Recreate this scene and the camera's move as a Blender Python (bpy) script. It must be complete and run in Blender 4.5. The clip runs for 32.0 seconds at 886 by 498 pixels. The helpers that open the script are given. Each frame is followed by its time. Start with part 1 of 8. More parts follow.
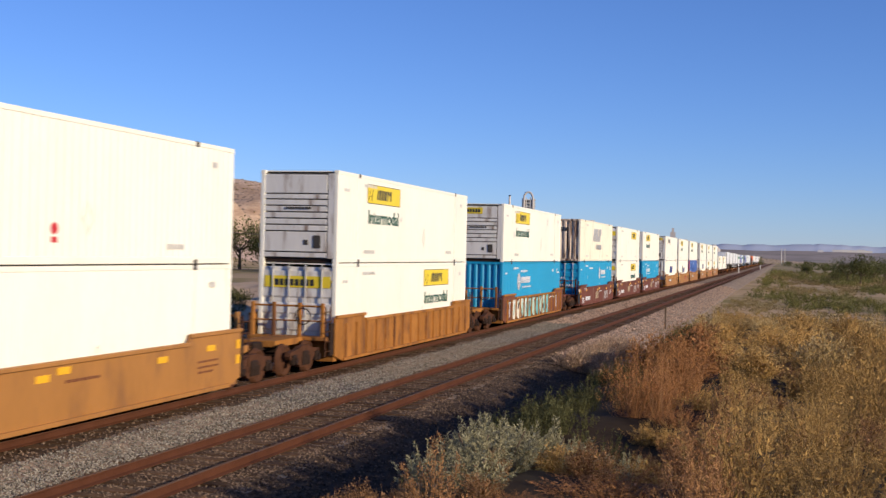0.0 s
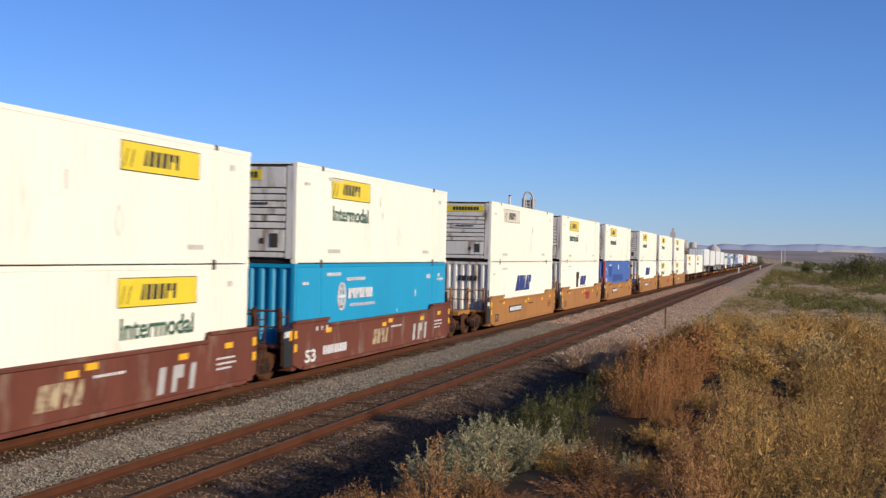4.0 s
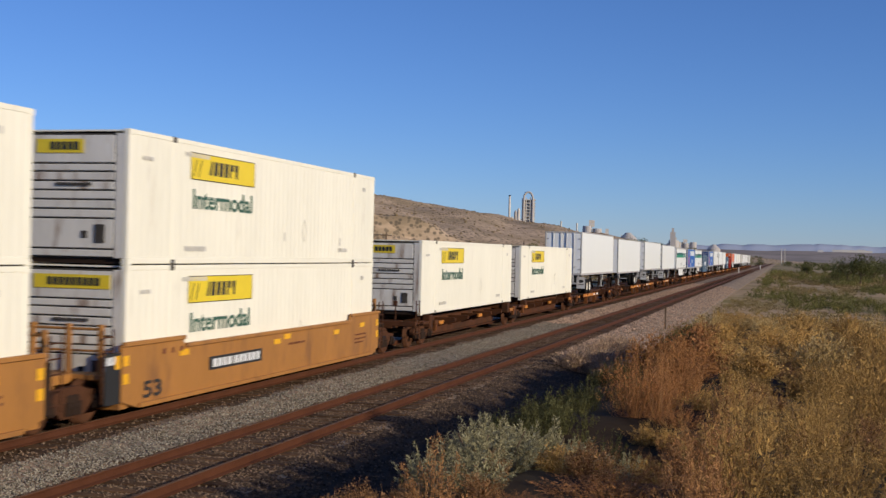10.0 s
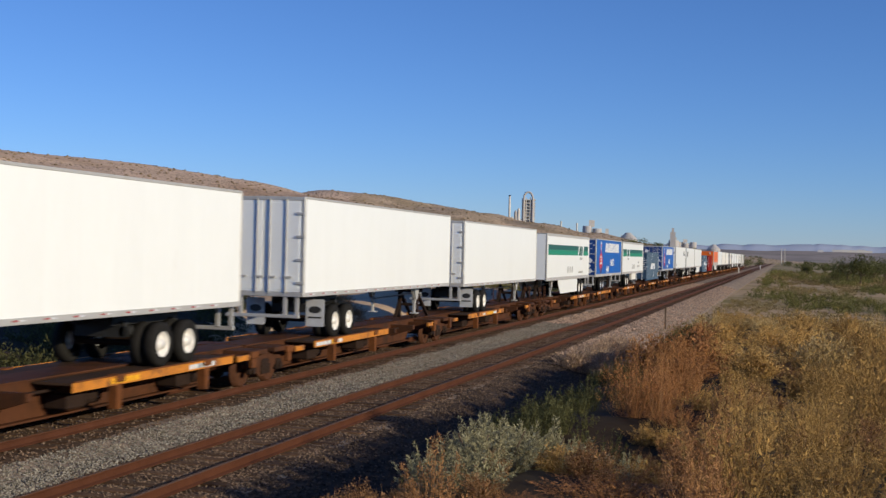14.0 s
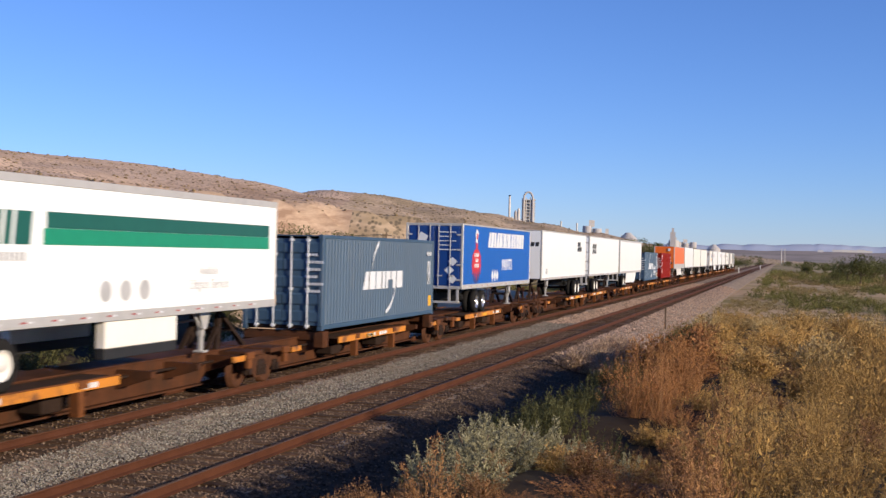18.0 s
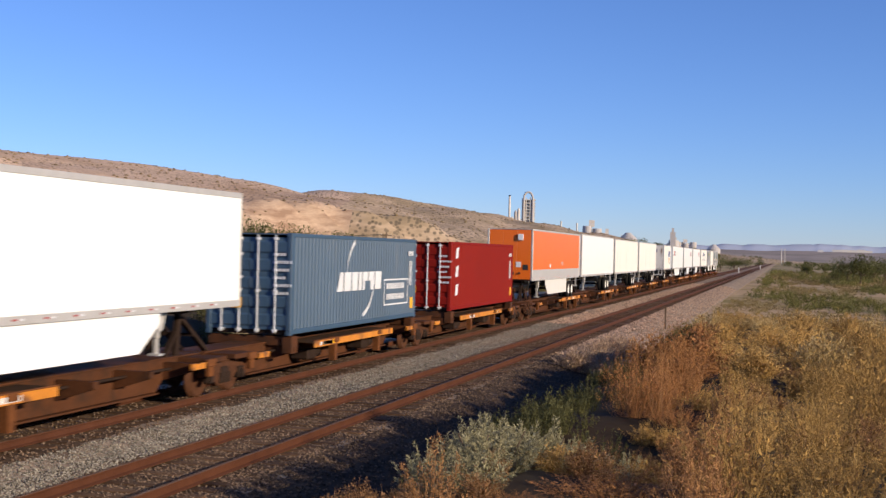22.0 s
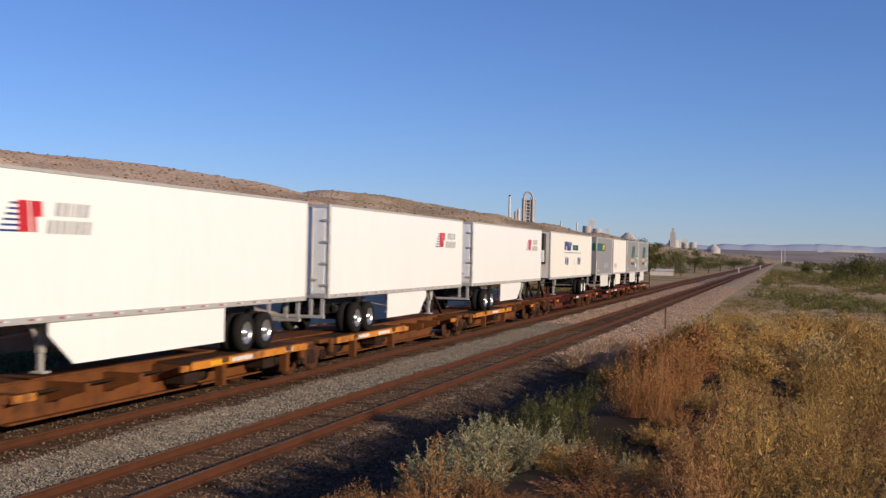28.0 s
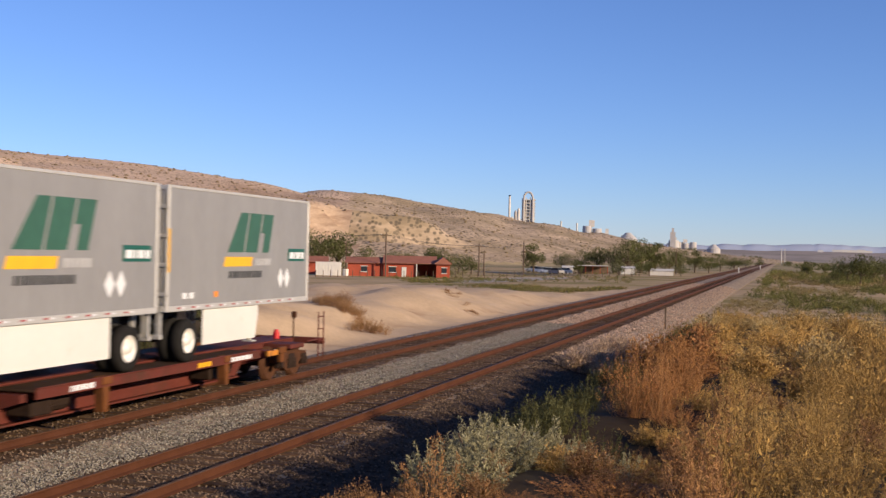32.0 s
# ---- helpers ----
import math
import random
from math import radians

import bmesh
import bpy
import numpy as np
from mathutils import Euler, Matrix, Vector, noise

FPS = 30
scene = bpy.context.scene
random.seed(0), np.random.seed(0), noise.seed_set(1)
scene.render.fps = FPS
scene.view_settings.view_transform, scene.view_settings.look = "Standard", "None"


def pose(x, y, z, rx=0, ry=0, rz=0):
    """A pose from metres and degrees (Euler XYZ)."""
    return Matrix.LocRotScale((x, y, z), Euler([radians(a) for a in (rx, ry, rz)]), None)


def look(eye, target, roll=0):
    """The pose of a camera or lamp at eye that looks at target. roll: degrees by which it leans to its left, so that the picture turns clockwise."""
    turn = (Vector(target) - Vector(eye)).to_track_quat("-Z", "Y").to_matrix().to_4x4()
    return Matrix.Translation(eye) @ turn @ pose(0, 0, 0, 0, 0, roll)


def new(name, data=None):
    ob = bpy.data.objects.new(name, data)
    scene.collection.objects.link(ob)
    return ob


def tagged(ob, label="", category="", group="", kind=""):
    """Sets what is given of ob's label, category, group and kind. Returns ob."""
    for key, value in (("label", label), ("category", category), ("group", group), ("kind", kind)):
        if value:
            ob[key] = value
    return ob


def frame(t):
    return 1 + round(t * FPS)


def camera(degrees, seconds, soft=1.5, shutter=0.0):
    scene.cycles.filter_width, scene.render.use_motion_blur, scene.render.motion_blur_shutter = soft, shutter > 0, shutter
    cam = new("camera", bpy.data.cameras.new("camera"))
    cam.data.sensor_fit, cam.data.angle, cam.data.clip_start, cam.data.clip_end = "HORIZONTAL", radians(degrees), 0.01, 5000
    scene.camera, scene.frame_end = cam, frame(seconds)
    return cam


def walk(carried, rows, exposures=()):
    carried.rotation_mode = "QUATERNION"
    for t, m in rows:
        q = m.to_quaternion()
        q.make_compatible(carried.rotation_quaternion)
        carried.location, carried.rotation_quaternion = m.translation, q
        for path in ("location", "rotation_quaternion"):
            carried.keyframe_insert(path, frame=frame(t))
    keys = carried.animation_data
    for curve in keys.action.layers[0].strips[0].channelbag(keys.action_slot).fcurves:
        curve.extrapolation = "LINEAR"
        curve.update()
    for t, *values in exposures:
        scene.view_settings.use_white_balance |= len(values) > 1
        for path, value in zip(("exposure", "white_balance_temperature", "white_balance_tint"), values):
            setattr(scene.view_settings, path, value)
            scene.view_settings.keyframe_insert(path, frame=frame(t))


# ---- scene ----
import functools
import itertools

# The camera stands still on the bank beside the line; the tracks run along +y, rail tops at z = 0.
EYE = Vector((0.0, 0.0, 3.712))
YAW, PITCH, ROLL = radians(15.441), radians(0.128), 1.319
AIM = Vector((-math.sin(YAW) * math.cos(PITCH), math.cos(YAW) * math.cos(PITCH), math.sin(PITCH)))
cam = camera(39.54, 32.0, 1.4, 0.25)
STAND = look(EYE, EYE + AIM * 50, ROLL)
walk(cam, [(0, STAND), (32, STAND)], [(0, 0.0, 6400, 10), (3, -0.01, 6350, 7), (6, -0.15, 6250, 7), (8, -0.25, 6300, 6), (12, -0.30, 6350, 5), (14, -0.22, 6250, 3), (17, 0.04, 6350, 7), (18, 0.15, 6400, 10), (20, 0.15, 6500, 10), (23, 0.15, 6700, 10), (25.5, 0.15, 6700, 10), (27.5, -0.15, 6800, 10), (28.5, -0.15, 6850, 11), (30, -0.12, 6950, 12), (31, 0.12, 7150, 11), (32, 0.17, 7100, 11)])

# ---- light: a low sun behind the camera's right shoulder, clear sky ----
SUN_DIR = Vector((0.88, -0.32, 0.292)).normalized()
world = bpy.data.worlds.new("sky")
scene.world = world
world.use_nodes = True
wn = world.node_tree.nodes
sky = wn.new("ShaderNodeTexSky")
sky.sky_type, sky.sun_disc = "NISHITA", False
sky.sun_elevation = math.asin(SUN_DIR.z)
sky.sun_rotation = math.atan2(SUN_DIR.x, SUN_DIR.y)
sky.altitude, sky.air_density, sky.dust_density, sky.ozone_density = 1200, 1.0, 0.15, 6.0
wn["Background"].inputs["Strength"].default_value = 0.125
tone = wn.new("ShaderNodeMix")
tone.data_type, tone.blend_type = "RGBA", "MULTIPLY"
tone.inputs[0].default_value = 1.0
tone.inputs[7].default_value = (0.94, 0.91, 1.14, 1)
world.node_tree.links.new(sky.outputs[0], tone.inputs[6])
world.node_tree.links.new(tone.outputs[2], wn["Background"].inputs["Color"])
sun = new("sun", bpy.data.lights.new("sun", "SUN"))
sun.data.energy, sun.data.angle, sun.data.color = 5.0, radians(0.53), (1.0, 0.82, 0.60)
sun.matrix_world = look(SUN_DIR * 100, (0, 0, 0))

# ---- materials ----


def mat(name, col, rough=0.6, metal=0.0, var=0.25, scale=3.0, fine=40.0, bump=0.0, stretch=(1, 1, 1), stain=None, stain_at=(0.55, 0.75), world_space=False, rand=0.0, island=0.0, spec=0.5, stain_scale=1.3, leaf=0.0):
    """A surface with variation at two scales, an optional stain colour, and fine relief."""
    m = bpy.data.materials.new(name)
    m.use_nodes = True
    nt = m.node_tree
    nd, ln = nt.nodes, nt.links.new
    b = nd["Principled BSDF"]
    b.inputs["Roughness"].default_value = rough
    b.inputs["Metallic"].default_value = metal
    b.inputs["Specular IOR Level"].default_value = spec if rough < 0.65 else min(spec, 0.1)
    mapn = nd.new("ShaderNodeMapping")
    mapn.inputs["Scale"].default_value = stretch
    if world_space:
        geo = nd.new("ShaderNodeNewGeometry")
        ln(geo.outputs["Position"], mapn.inputs[0])
    else:
        tc, oi = nd.new("ShaderNodeTexCoord"), nd.new("ShaderNodeObjectInfo")
        mul, off = nd.new("ShaderNodeVectorMath"), nd.new("ShaderNodeVectorMath")
        mul.operation, off.operation = "SCALE", "ADD"
        mul.inputs[0].default_value = (7.3, 3.1, 5.7)
        ln(oi.outputs["Random"], mul.inputs["Scale"])
        ln(tc.outputs["Object"], off.inputs[0])
        ln(mul.outputs[0], off.inputs[1])
        ln(off.outputs[0], mapn.inputs[0])
    big, small = nd.new("ShaderNodeTexNoise"), nd.new("ShaderNodeTexNoise")
    for n, s, d in ((big, scale, 5.0), (small, fine, 3.0)):
        n.inputs["Scale"].default_value, n.inputs["Detail"].default_value = s, d
        ln(mapn.outputs[0], n.inputs["Vector"])
    mixv = nd.new("ShaderNodeMath")
    mixv.operation = "MULTIPLY_ADD"
    ln(big.outputs[0], mixv.inputs[0])
    mixv.inputs[1].default_value = 0.65
    half = nd.new("ShaderNodeMath")
    half.operation = "MULTIPLY"
    ln(small.outputs[0], half.inputs[0])
    half.inputs[1].default_value = 0.35
    ln(half.outputs[0], mixv.inputs[2])
    ramp = nd.new("ShaderNodeMapRange")
    ln(mixv.outputs[0], ramp.inputs[0])
    for i, v in ((1, 0.3), (2, 0.7), (3, 1 - var), (4, 1 + var)):
        ramp.inputs[i].default_value = v
    tint = nd.new("ShaderNodeMix")
    tint.data_type, tint.blend_type = "RGBA", "MULTIPLY"
    tint.inputs[0].default_value = 1.0
    tint.inputs[6].default_value = (*col, 1)
    ln(ramp.outputs[0], tint.inputs[7])
    out = tint.outputs[2]
    if rand or island:
        src = nd.new("ShaderNodeObjectInfo").outputs["Random"] if rand else nd.new("ShaderNodeNewGeometry").outputs["Random Per Island"]
        amt = rand or island
        rr = nd.new("ShaderNodeMapRange")
        ln(src, rr.inputs[0])
        rr.inputs[3].default_value, rr.inputs[4].default_value = 1 - amt, 1 + amt
        t2 = nd.new("ShaderNodeMix")
        t2.data_type, t2.blend_type = "RGBA", "MULTIPLY"
        t2.inputs[0].default_value = 1.0
        ln(out, t2.inputs[6])
        ln(rr.outputs[0], t2.inputs[7])
        out = t2.outputs[2]
    if stain:
        sn = nd.new("ShaderNodeTexNoise")
        sn.inputs["Scale"].default_value, sn.inputs["Detail"].default_value, sn.inputs["Roughness"].default_value = stain_scale, 8.0, 0.65
        ln(mapn.outputs[0], sn.inputs["Vector"])
        sr = nd.new("ShaderNodeMapRange")
        ln(sn.outputs[0], sr.inputs[0])
        sr.inputs[1].default_value, sr.inputs[2].default_value = stain_at
        t3 = nd.new("ShaderNodeMix")
        t3.data_type = "RGBA"
        ln(sr.outputs[0], t3.inputs[0])
        ln(out, t3.inputs[6])
        t3.inputs[7].default_value = (*stain, 1)
        out = t3.outputs[2]
    ln(out, b.inputs["Base Color"])
    if leaf:
        tr, mx = nd.new("ShaderNodeBsdfTranslucent"), nd.new("ShaderNodeMixShader")
        mx.inputs[0].default_value = leaf
        ln(out, tr.inputs["Color"])
        ln(b.outputs[0], mx.inputs[1])
        ln(tr.outputs[0], mx.inputs[2])
        ln(mx.outputs[0], nd["Material Output"].inputs["Surface"])
    if bump:
        bp = nd.new("ShaderNodeBump")
        bp.inputs["Strength"].default_value, bp.inputs["Distance"].default_value = bump, 0.02
        ln(small.outputs[0], bp.inputs["Height"])
        ln(bp.outputs[0], b.inputs["Normal"])
    return m


WHITE = mat("white_container_paint", (0.86, 0.832, 0.708), 0.45, var=0.07, scale=0.5, fine=6, stretch=(1, 1, 0.25), stain=(0.55, 0.49, 0.40), stain_at=(0.62, 0.85))
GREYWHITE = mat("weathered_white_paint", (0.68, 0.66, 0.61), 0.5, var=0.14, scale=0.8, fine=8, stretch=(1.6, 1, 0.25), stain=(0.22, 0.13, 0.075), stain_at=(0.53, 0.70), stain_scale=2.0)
DIRTYWHITE = mat("dirty_cream_container_paint", (0.79, 0.735, 0.585), 0.5, var=0.08, scale=0.6, fine=7, stretch=(1, 1, 0.25), stain=(0.52, 0.42, 0.31), stain_at=(0.56, 0.8))
RUSTWHITE = mat("rust_streaked_white_paint", (0.62, 0.50, 0.38), 0.6, var=0.2, scale=1.2, fine=9, stretch=(3, 1, 0.3), stain=(0.10, 0.05, 0.03), stain_at=(0.48, 0.58), stain_scale=1.5)
TRAILER = mat("white_trailer_panel", (0.86, 0.88, 0.87), 0.3, var=0.03, scale=0.4, fine=5, stretch=(1, 1, 0.3), stain=(0.66, 0.63, 0.57), stain_at=(0.66, 0.9))
TRAILER_OLD = mat("aged_trailer_panel", (0.82, 0.80, 0.73), 0.4, var=0.06, scale=0.5, fine=6, stretch=(1, 1, 0.3), stain=(0.55, 0.47, 0.36), stain_at=(0.60, 0.85))
SILVER = mat("bare_aluminium_sheet", (0.30, 0.295, 0.29), 0.5, 0.25, var=0.1, scale=1.2, fine=9, stretch=(1, 1, 0.4))
ALU = mat("aluminium_rail", (0.50, 0.49, 0.47), 0.5, 0.25, var=0.1, scale=3, fine=30)
CYAN = mat("bright_blue_container_paint", (0.006, 0.275, 0.50), 0.5, var=0.09, scale=0.6, fine=8, stretch=(1, 1, 0.3), stain=(0.05, 0.24, 0.38), stain_at=(0.6, 0.85))
ROYAL = mat("royal_blue_container_paint", (0.055, 0.13, 0.40), 0.5, var=0.12, scale=0.6, fine=8, stretch=(1, 1, 0.3), stain=(0.12, 0.16, 0.34), stain_at=(0.55, 0.8))
SLATE = mat("slate_blue_container_paint", (0.042, 0.085, 0.142), 0.5, var=0.15, scale=0.6, fine=8, stretch=(1, 1, 0.3), stain=(0.09, 0.12, 0.16), stain_at=(0.56, 0.78))
RED = mat("oxide_red_container_paint", (0.20, 0.011, 0.007), 0.66, var=0.12, scale=0.6, fine=8, stretch=(1, 1, 0.3), stain=(0.16, 0.02, 0.015), stain_at=(0.58, 0.8))
REDPOST = mat("red_corner_post_paint", (0.50, 0.05, 0.03), 0.5, var=0.1)
ORANGE = mat("orange_trailer_panel", (0.78, 0.155, 0.012), 0.35, var=0.05, scale=0.5, fine=6, stain=(0.62, 0.20, 0.06), stain_at=(0.6, 0.85))
BLUE = mat("deep_blue_trailer_panel", (0.004, 0.10, 0.43), 0.45, var=0.05, scale=0.5, fine=6)
NAVY = mat("navy_door_panel", (0.01, 0.05, 0.22), 0.35, var=0.06)
YELLOWCAR = mat("mustard_wagon_paint", (0.36, 0.165, 0.04), 0.55, var=0.14, scale=0.7, fine=10, stretch=(1, 1, 0.35), stain=(0.17, 0.08, 0.035), stain_at=(0.52, 0.76))
ORANGECAR = mat("rusty_orange_wagon_paint", (0.34, 0.145, 0.034), 0.65, var=0.25, scale=1.0, fine=12, stretch=(1, 1, 0.4), stain=(0.12, 0.055, 0.03), stain_at=(0.48, 0.7))
BROWNCAR = mat("red_brown_wagon_paint", (0.14, 0.05, 0.035), 0.65, var=0.22, scale=0.9, fine=10, stretch=(1, 1, 0.35), stain=(0.25, 0.19, 0.15), stain_at=(0.56, 0.75))
SPINE = mat("rusty_spine_wagon_paint", (0.085, 0.034, 0.016), 0.7, var=0.28, scale=1.2, fine=14, stain=(0.045, 0.024, 0.015), stain_at=(0.47, 0.66))
SPINERUST = mat("orange_rusted_wagon_paint", (0.15, 0.056, 0.02), 0.7, var=0.28, scale=1.2, fine=14, stain=(0.07, 0.032, 0.018), stain_at=(0.5, 0.7))
SKIRT = mat("white_skirt_panel", (0.66, 0.65, 0.61), 0.5, var=0.05, scale=0.8, fine=6, stain=(0.5, 0.46, 0.38), stain_at=(0.62, 0.85))
SPINERED = mat("faded_red_wagon_paint", (0.12, 0.032, 0.024), 0.65, var=0.22, scale=1.2, fine=12, stain=(0.08, 0.035, 0.025), stain_at=(0.5, 0.7))
EDGE = mat("yellow_deck_edge_paint", (0.56, 0.21, 0.022), 0.6, var=0.2, scale=1.5, fine=15, stain=(0.15, 0.06, 0.025), stain_at=(0.50, 0.64), stain_scale=1.8)
STEEL = mat("grimy_cast_steel", (0.032, 0.02, 0.015), 0.75, 0.1, var=0.3, scale=4, fine=30, bump=0.2)
RUST = mat("brown_rusted_steel", (0.075, 0.033, 0.018), 0.8, 0.0, var=0.3, scale=5, fine=40, bump=0.3)
BLACK = mat("black_fittings", (0.02, 0.02, 0.02), 0.6, var=0.2)
DARK = mat("dark_seam", (0.06, 0.055, 0.05), 0.7, var=0.2)
RUBBER = mat("tyre_rubber", (0.018, 0.017, 0.016), 0.8, var=0.2, scale=6, fine=40)
RIM = mat("white_painted_wheel", (0.72, 0.70, 0.66), 0.4, var=0.1, scale=5, stain=(0.4, 0.34, 0.27), stain_at=(0.55, 0.8))
CHROME = mat("polished_alloy_wheel", (0.62, 0.62, 0.62), 0.28, 0.85, var=0.08, scale=6)
FLAP = mat("white_mud_flap", (0.55, 0.56, 0.58), 0.6, var=0.12, scale=3)
SIGN = mat("yellow_logo_board", (0.76, 0.58, 0.03), 0.5, var=0.06, scale=3, stain=(0.45, 0.33, 0.10), stain_at=(0.62, 0.85))
FADED = mat("faded_logo_board", (0.66, 0.62, 0.50), 0.5, var=0.08, scale=3)
GREENINK = mat("dark_green_lettering", (0.035, 0.11, 0.075), 0.5, var=0.15)
BLUEINK = mat("navy_lettering", (0.03, 0.05, 0.20), 0.5, var=0.15)
BLACKINK = mat("black_lettering", (0.03, 0.03, 0.03), 0.5, var=0.15)
FAINTINK = mat("faint_grey_lettering", (0.60, 0.58, 0.53), 0.5, var=0.15)
GREYINK = mat("grey_lettering", (0.42, 0.42, 0.42), 0.5, var=0.15)
PALEINK = mat("pale_lettering", (0.68, 0.70, 0.72), 0.5, var=0.06)
GREENBAND = mat("green_band_vinyl", (0.012, 0.24, 0.13), 0.4, var=0.08)
GREENDARK = mat("dark_green_band_vinyl", (0.012, 0.10, 0.075), 0.4, var=0.08)
REDINK = mat("red_vinyl", (0.55, 0.02, 0.025), 0.4, var=0.08)
ORANGEINK = mat("orange_vinyl", (0.80, 0.25, 0.03), 0.4, var=0.08)
YELLOWINK = mat("reflective_yellow", (0.80, 0.42, 0.02), 0.4, var=0.08)
RUSTWALL = mat("rust_brown_side_sheet", (0.17, 0.065, 0.035), 0.65, var=0.25, scale=1.0, fine=12, stretch=(1, 1, 0.4), stain=(0.30, 0.17, 0.09), stain_at=(0.55, 0.75))
MINT = mat("mint_spray_paint", (0.36, 0.52, 0.44), 0.6, var=0.25, scale=3)
TEALINK = mat("teal_spray_paint", (0.13, 0.36, 0.36), 0.6, var=0.25, scale=3)
RAIL = mat("rusted_rail_side", (0.085, 0.033, 0.018), 0.75, var=0.2, scale=1.5, fine=25, bump=0.2)
RAILTOP = mat("worn_rail_head", (0.13, 0.072, 0.047), 0.7, 0.15, var=0.1, scale=3)
# shoulder ballast and stones with the bank's shade put into their colour
SHOULDERSHADE = mat("shade_darkened_shoulder", (0.062, 0.043, 0.032), 0.95, var=0.4, scale=0.8, fine=13, bump=1.0, world_space=True)
STONESHADE = mat("shade_darkened_shoulder_stones", (0.095, 0.068, 0.052), 0.9, var=0.25, scale=3, fine=20, world_space=True, island=0.5)
REFLECT = mat("dull_red_reflector", (0.33, 0.035, 0.03), 0.4, var=0.1)
TIE = mat("weathered_timber_sleeper", (0.085, 0.05, 0.03), 0.85, var=0.3, scale=2.0, fine=22, stretch=(0.2, 1, 1), bump=0.4, rand=0.35)
BALLAST = mat("grey_ballast_stone", (0.25, 0.195, 0.148), 0.9, var=0.45, scale=0.8, fine=13, bump=1.0, world_space=True, stain=(0.13, 0.085, 0.06), stain_at=(0.55, 0.72))
BALLASTBROWN = mat("brown_stained_ballast", (0.10, 0.066, 0.044), 0.9, var=0.4, scale=0.8, fine=13, bump=1.0, world_space=True)
STONE = mat("ballast_chippings", (0.215, 0.195, 0.16), 0.9, var=0.25, scale=3, fine=20, world_space=True, island=0.65)
STONEPINK = mat("pinkish_ballast_chippings", (0.36, 0.255, 0.19), 0.9, var=0.25, scale=3, fine=20, world_space=True, island=0.55)
FADEDINK = mat("faded_cream_lettering", (0.40, 0.32, 0.20), 0.6, var=0.3, scale=4, stain=(0.16, 0.07, 0.05), stain_at=(0.5, 0.6), stain_scale=5)
STONEBROWN = mat("oil_stained_ballast", (0.15, 0.105, 0.075), 0.9, var=0.25, scale=3, fine=20, world_space=True, island=0.45)

# ---- mesh building ----


class Shape:
    """Gathers simple solids into one mesh."""

    def __init__(self):
        self.v, self.f = [], []

    def add(self, vs, fs):
        n = len(self.v)
        self.v.extend(vs)
        self.f.extend([tuple(i + n for i in q) for q in fs])
        return self

    def box(self, x0, x1, y0, y1, z0, z1, c=0.0):
        if not c:
            vs = [(x, y, z) for x in (x0, x1) for y in (y0, y1) for z in (z0, z1)]
            return self.add(vs, [(0, 1, 3, 2), (4, 6, 7, 5), (0, 4, 5, 1), (2, 3, 7, 6), (0, 2, 6, 4), (1, 5, 7, 3)])
        vs, ix = [], {}
        for i, j, k in itertools.product((0, 1), repeat=3):
            p = [(x0, x1)[i], (y0, y1)[j], (z0, z1)[k]]
            s = [1 - 2 * i, 1 - 2 * j, 1 - 2 * k]
            for a in range(3):
                q = [p[b] + (0 if b == a else s[b] * c) for b in range(3)]
                ix[i, j, k, a] = len(vs)
                vs.append(tuple(q))
        fs = []
        for a in range(3):
            b, d = (a + 1) % 3, (a + 2) % 3
            for s in (0, 1):
                ring = []
                for u, w in ((0, 0), (1, 0), (1, 1), (0, 1)):
                    e = [0, 0, 0]
                    e[a], e[b], e[d] = s, u, w
                    ring.append(ix[(*e, a)])
                fs.append(tuple(ring if s else ring[::-1]))
            for u, w in itertools.product((0, 1), repeat=2):
                e0, e1 = [0, 0, 0], [0, 0, 0]
                e0[b] = e1[b] = u
                e0[d] = e1[d] = w
                e1[a] = 1
                q = (ix[(*e0, b)], ix[(*e1, b)], ix[(*e1, d)], ix[(*e0, d)])
                fs.append(q if u == w else q[::-1])
        for e in itertools.product((0, 1), repeat=3):
            q = tuple(ix[(*e, a)] for a in range(3))
            fs.append(q if sum(e) % 2 else q[::-1])
        return self.add(vs, fs)

    def cyl(self, p, q, r, n=12, r2=None, cap=True):
        p, q = Vector(p), Vector(q)
        d = (q - p).normalized()
        a = d.orthogonal().normalized()
        b = d.cross(a)
        r2 = r if r2 is None else r2
        vs = []
        for c, rr in ((p, r), (q, r2)):
            vs += [tuple(c + (a * math.cos(t) + b * math.sin(t)) * rr) for t in (2 * math.pi * i / n for i in range(n))]
        fs = [(i, (i + 1) % n, n + (i + 1) % n, n + i) for i in range(n)]
        if cap:
            fs += [tuple(range(n))[::-1], tuple(range(n, 2 * n))]
        return self.add(vs, fs)

    def lathe(self, prof, centre, n=20):
        """Turns a profile of (radius, x) about the x axis through centre."""
        cx, cy, cz = centre
        vs = [(cx + x, cy + r * math.cos(2 * math.pi * i / n), cz + r * math.sin(2 * math.pi * i / n)) for r, x in prof for i in range(n)]
        fs = []
        for k in range(len(prof) - 1):
            fs += [(k * n + i, k * n + (i + 1) % n, (k + 1) * n + (i + 1) % n, (k + 1) * n + i) for i in range(n)]
        return self.add(vs, fs)

    def prism(self, poly, axis, a, b):
        """Extrudes a polygon along an axis from a to b; the polygon lies in the other two axes, in order."""
        o = [i for i in range(3) if i != axis]
        vs = []
        for c in (a, b):
            for u, w in poly:
                p = [0, 0, 0]
                p[axis], p[o[0]], p[o[1]] = c, u, w
                vs.append(tuple(p))
        n = len(poly)
        fs = [(i, (i + 1) % n, n + (i + 1) % n, n + i) for i in range(n)] + [tuple(range(n))[::-1], tuple(range(n, 2 * n))]
        return self.add(vs, fs)

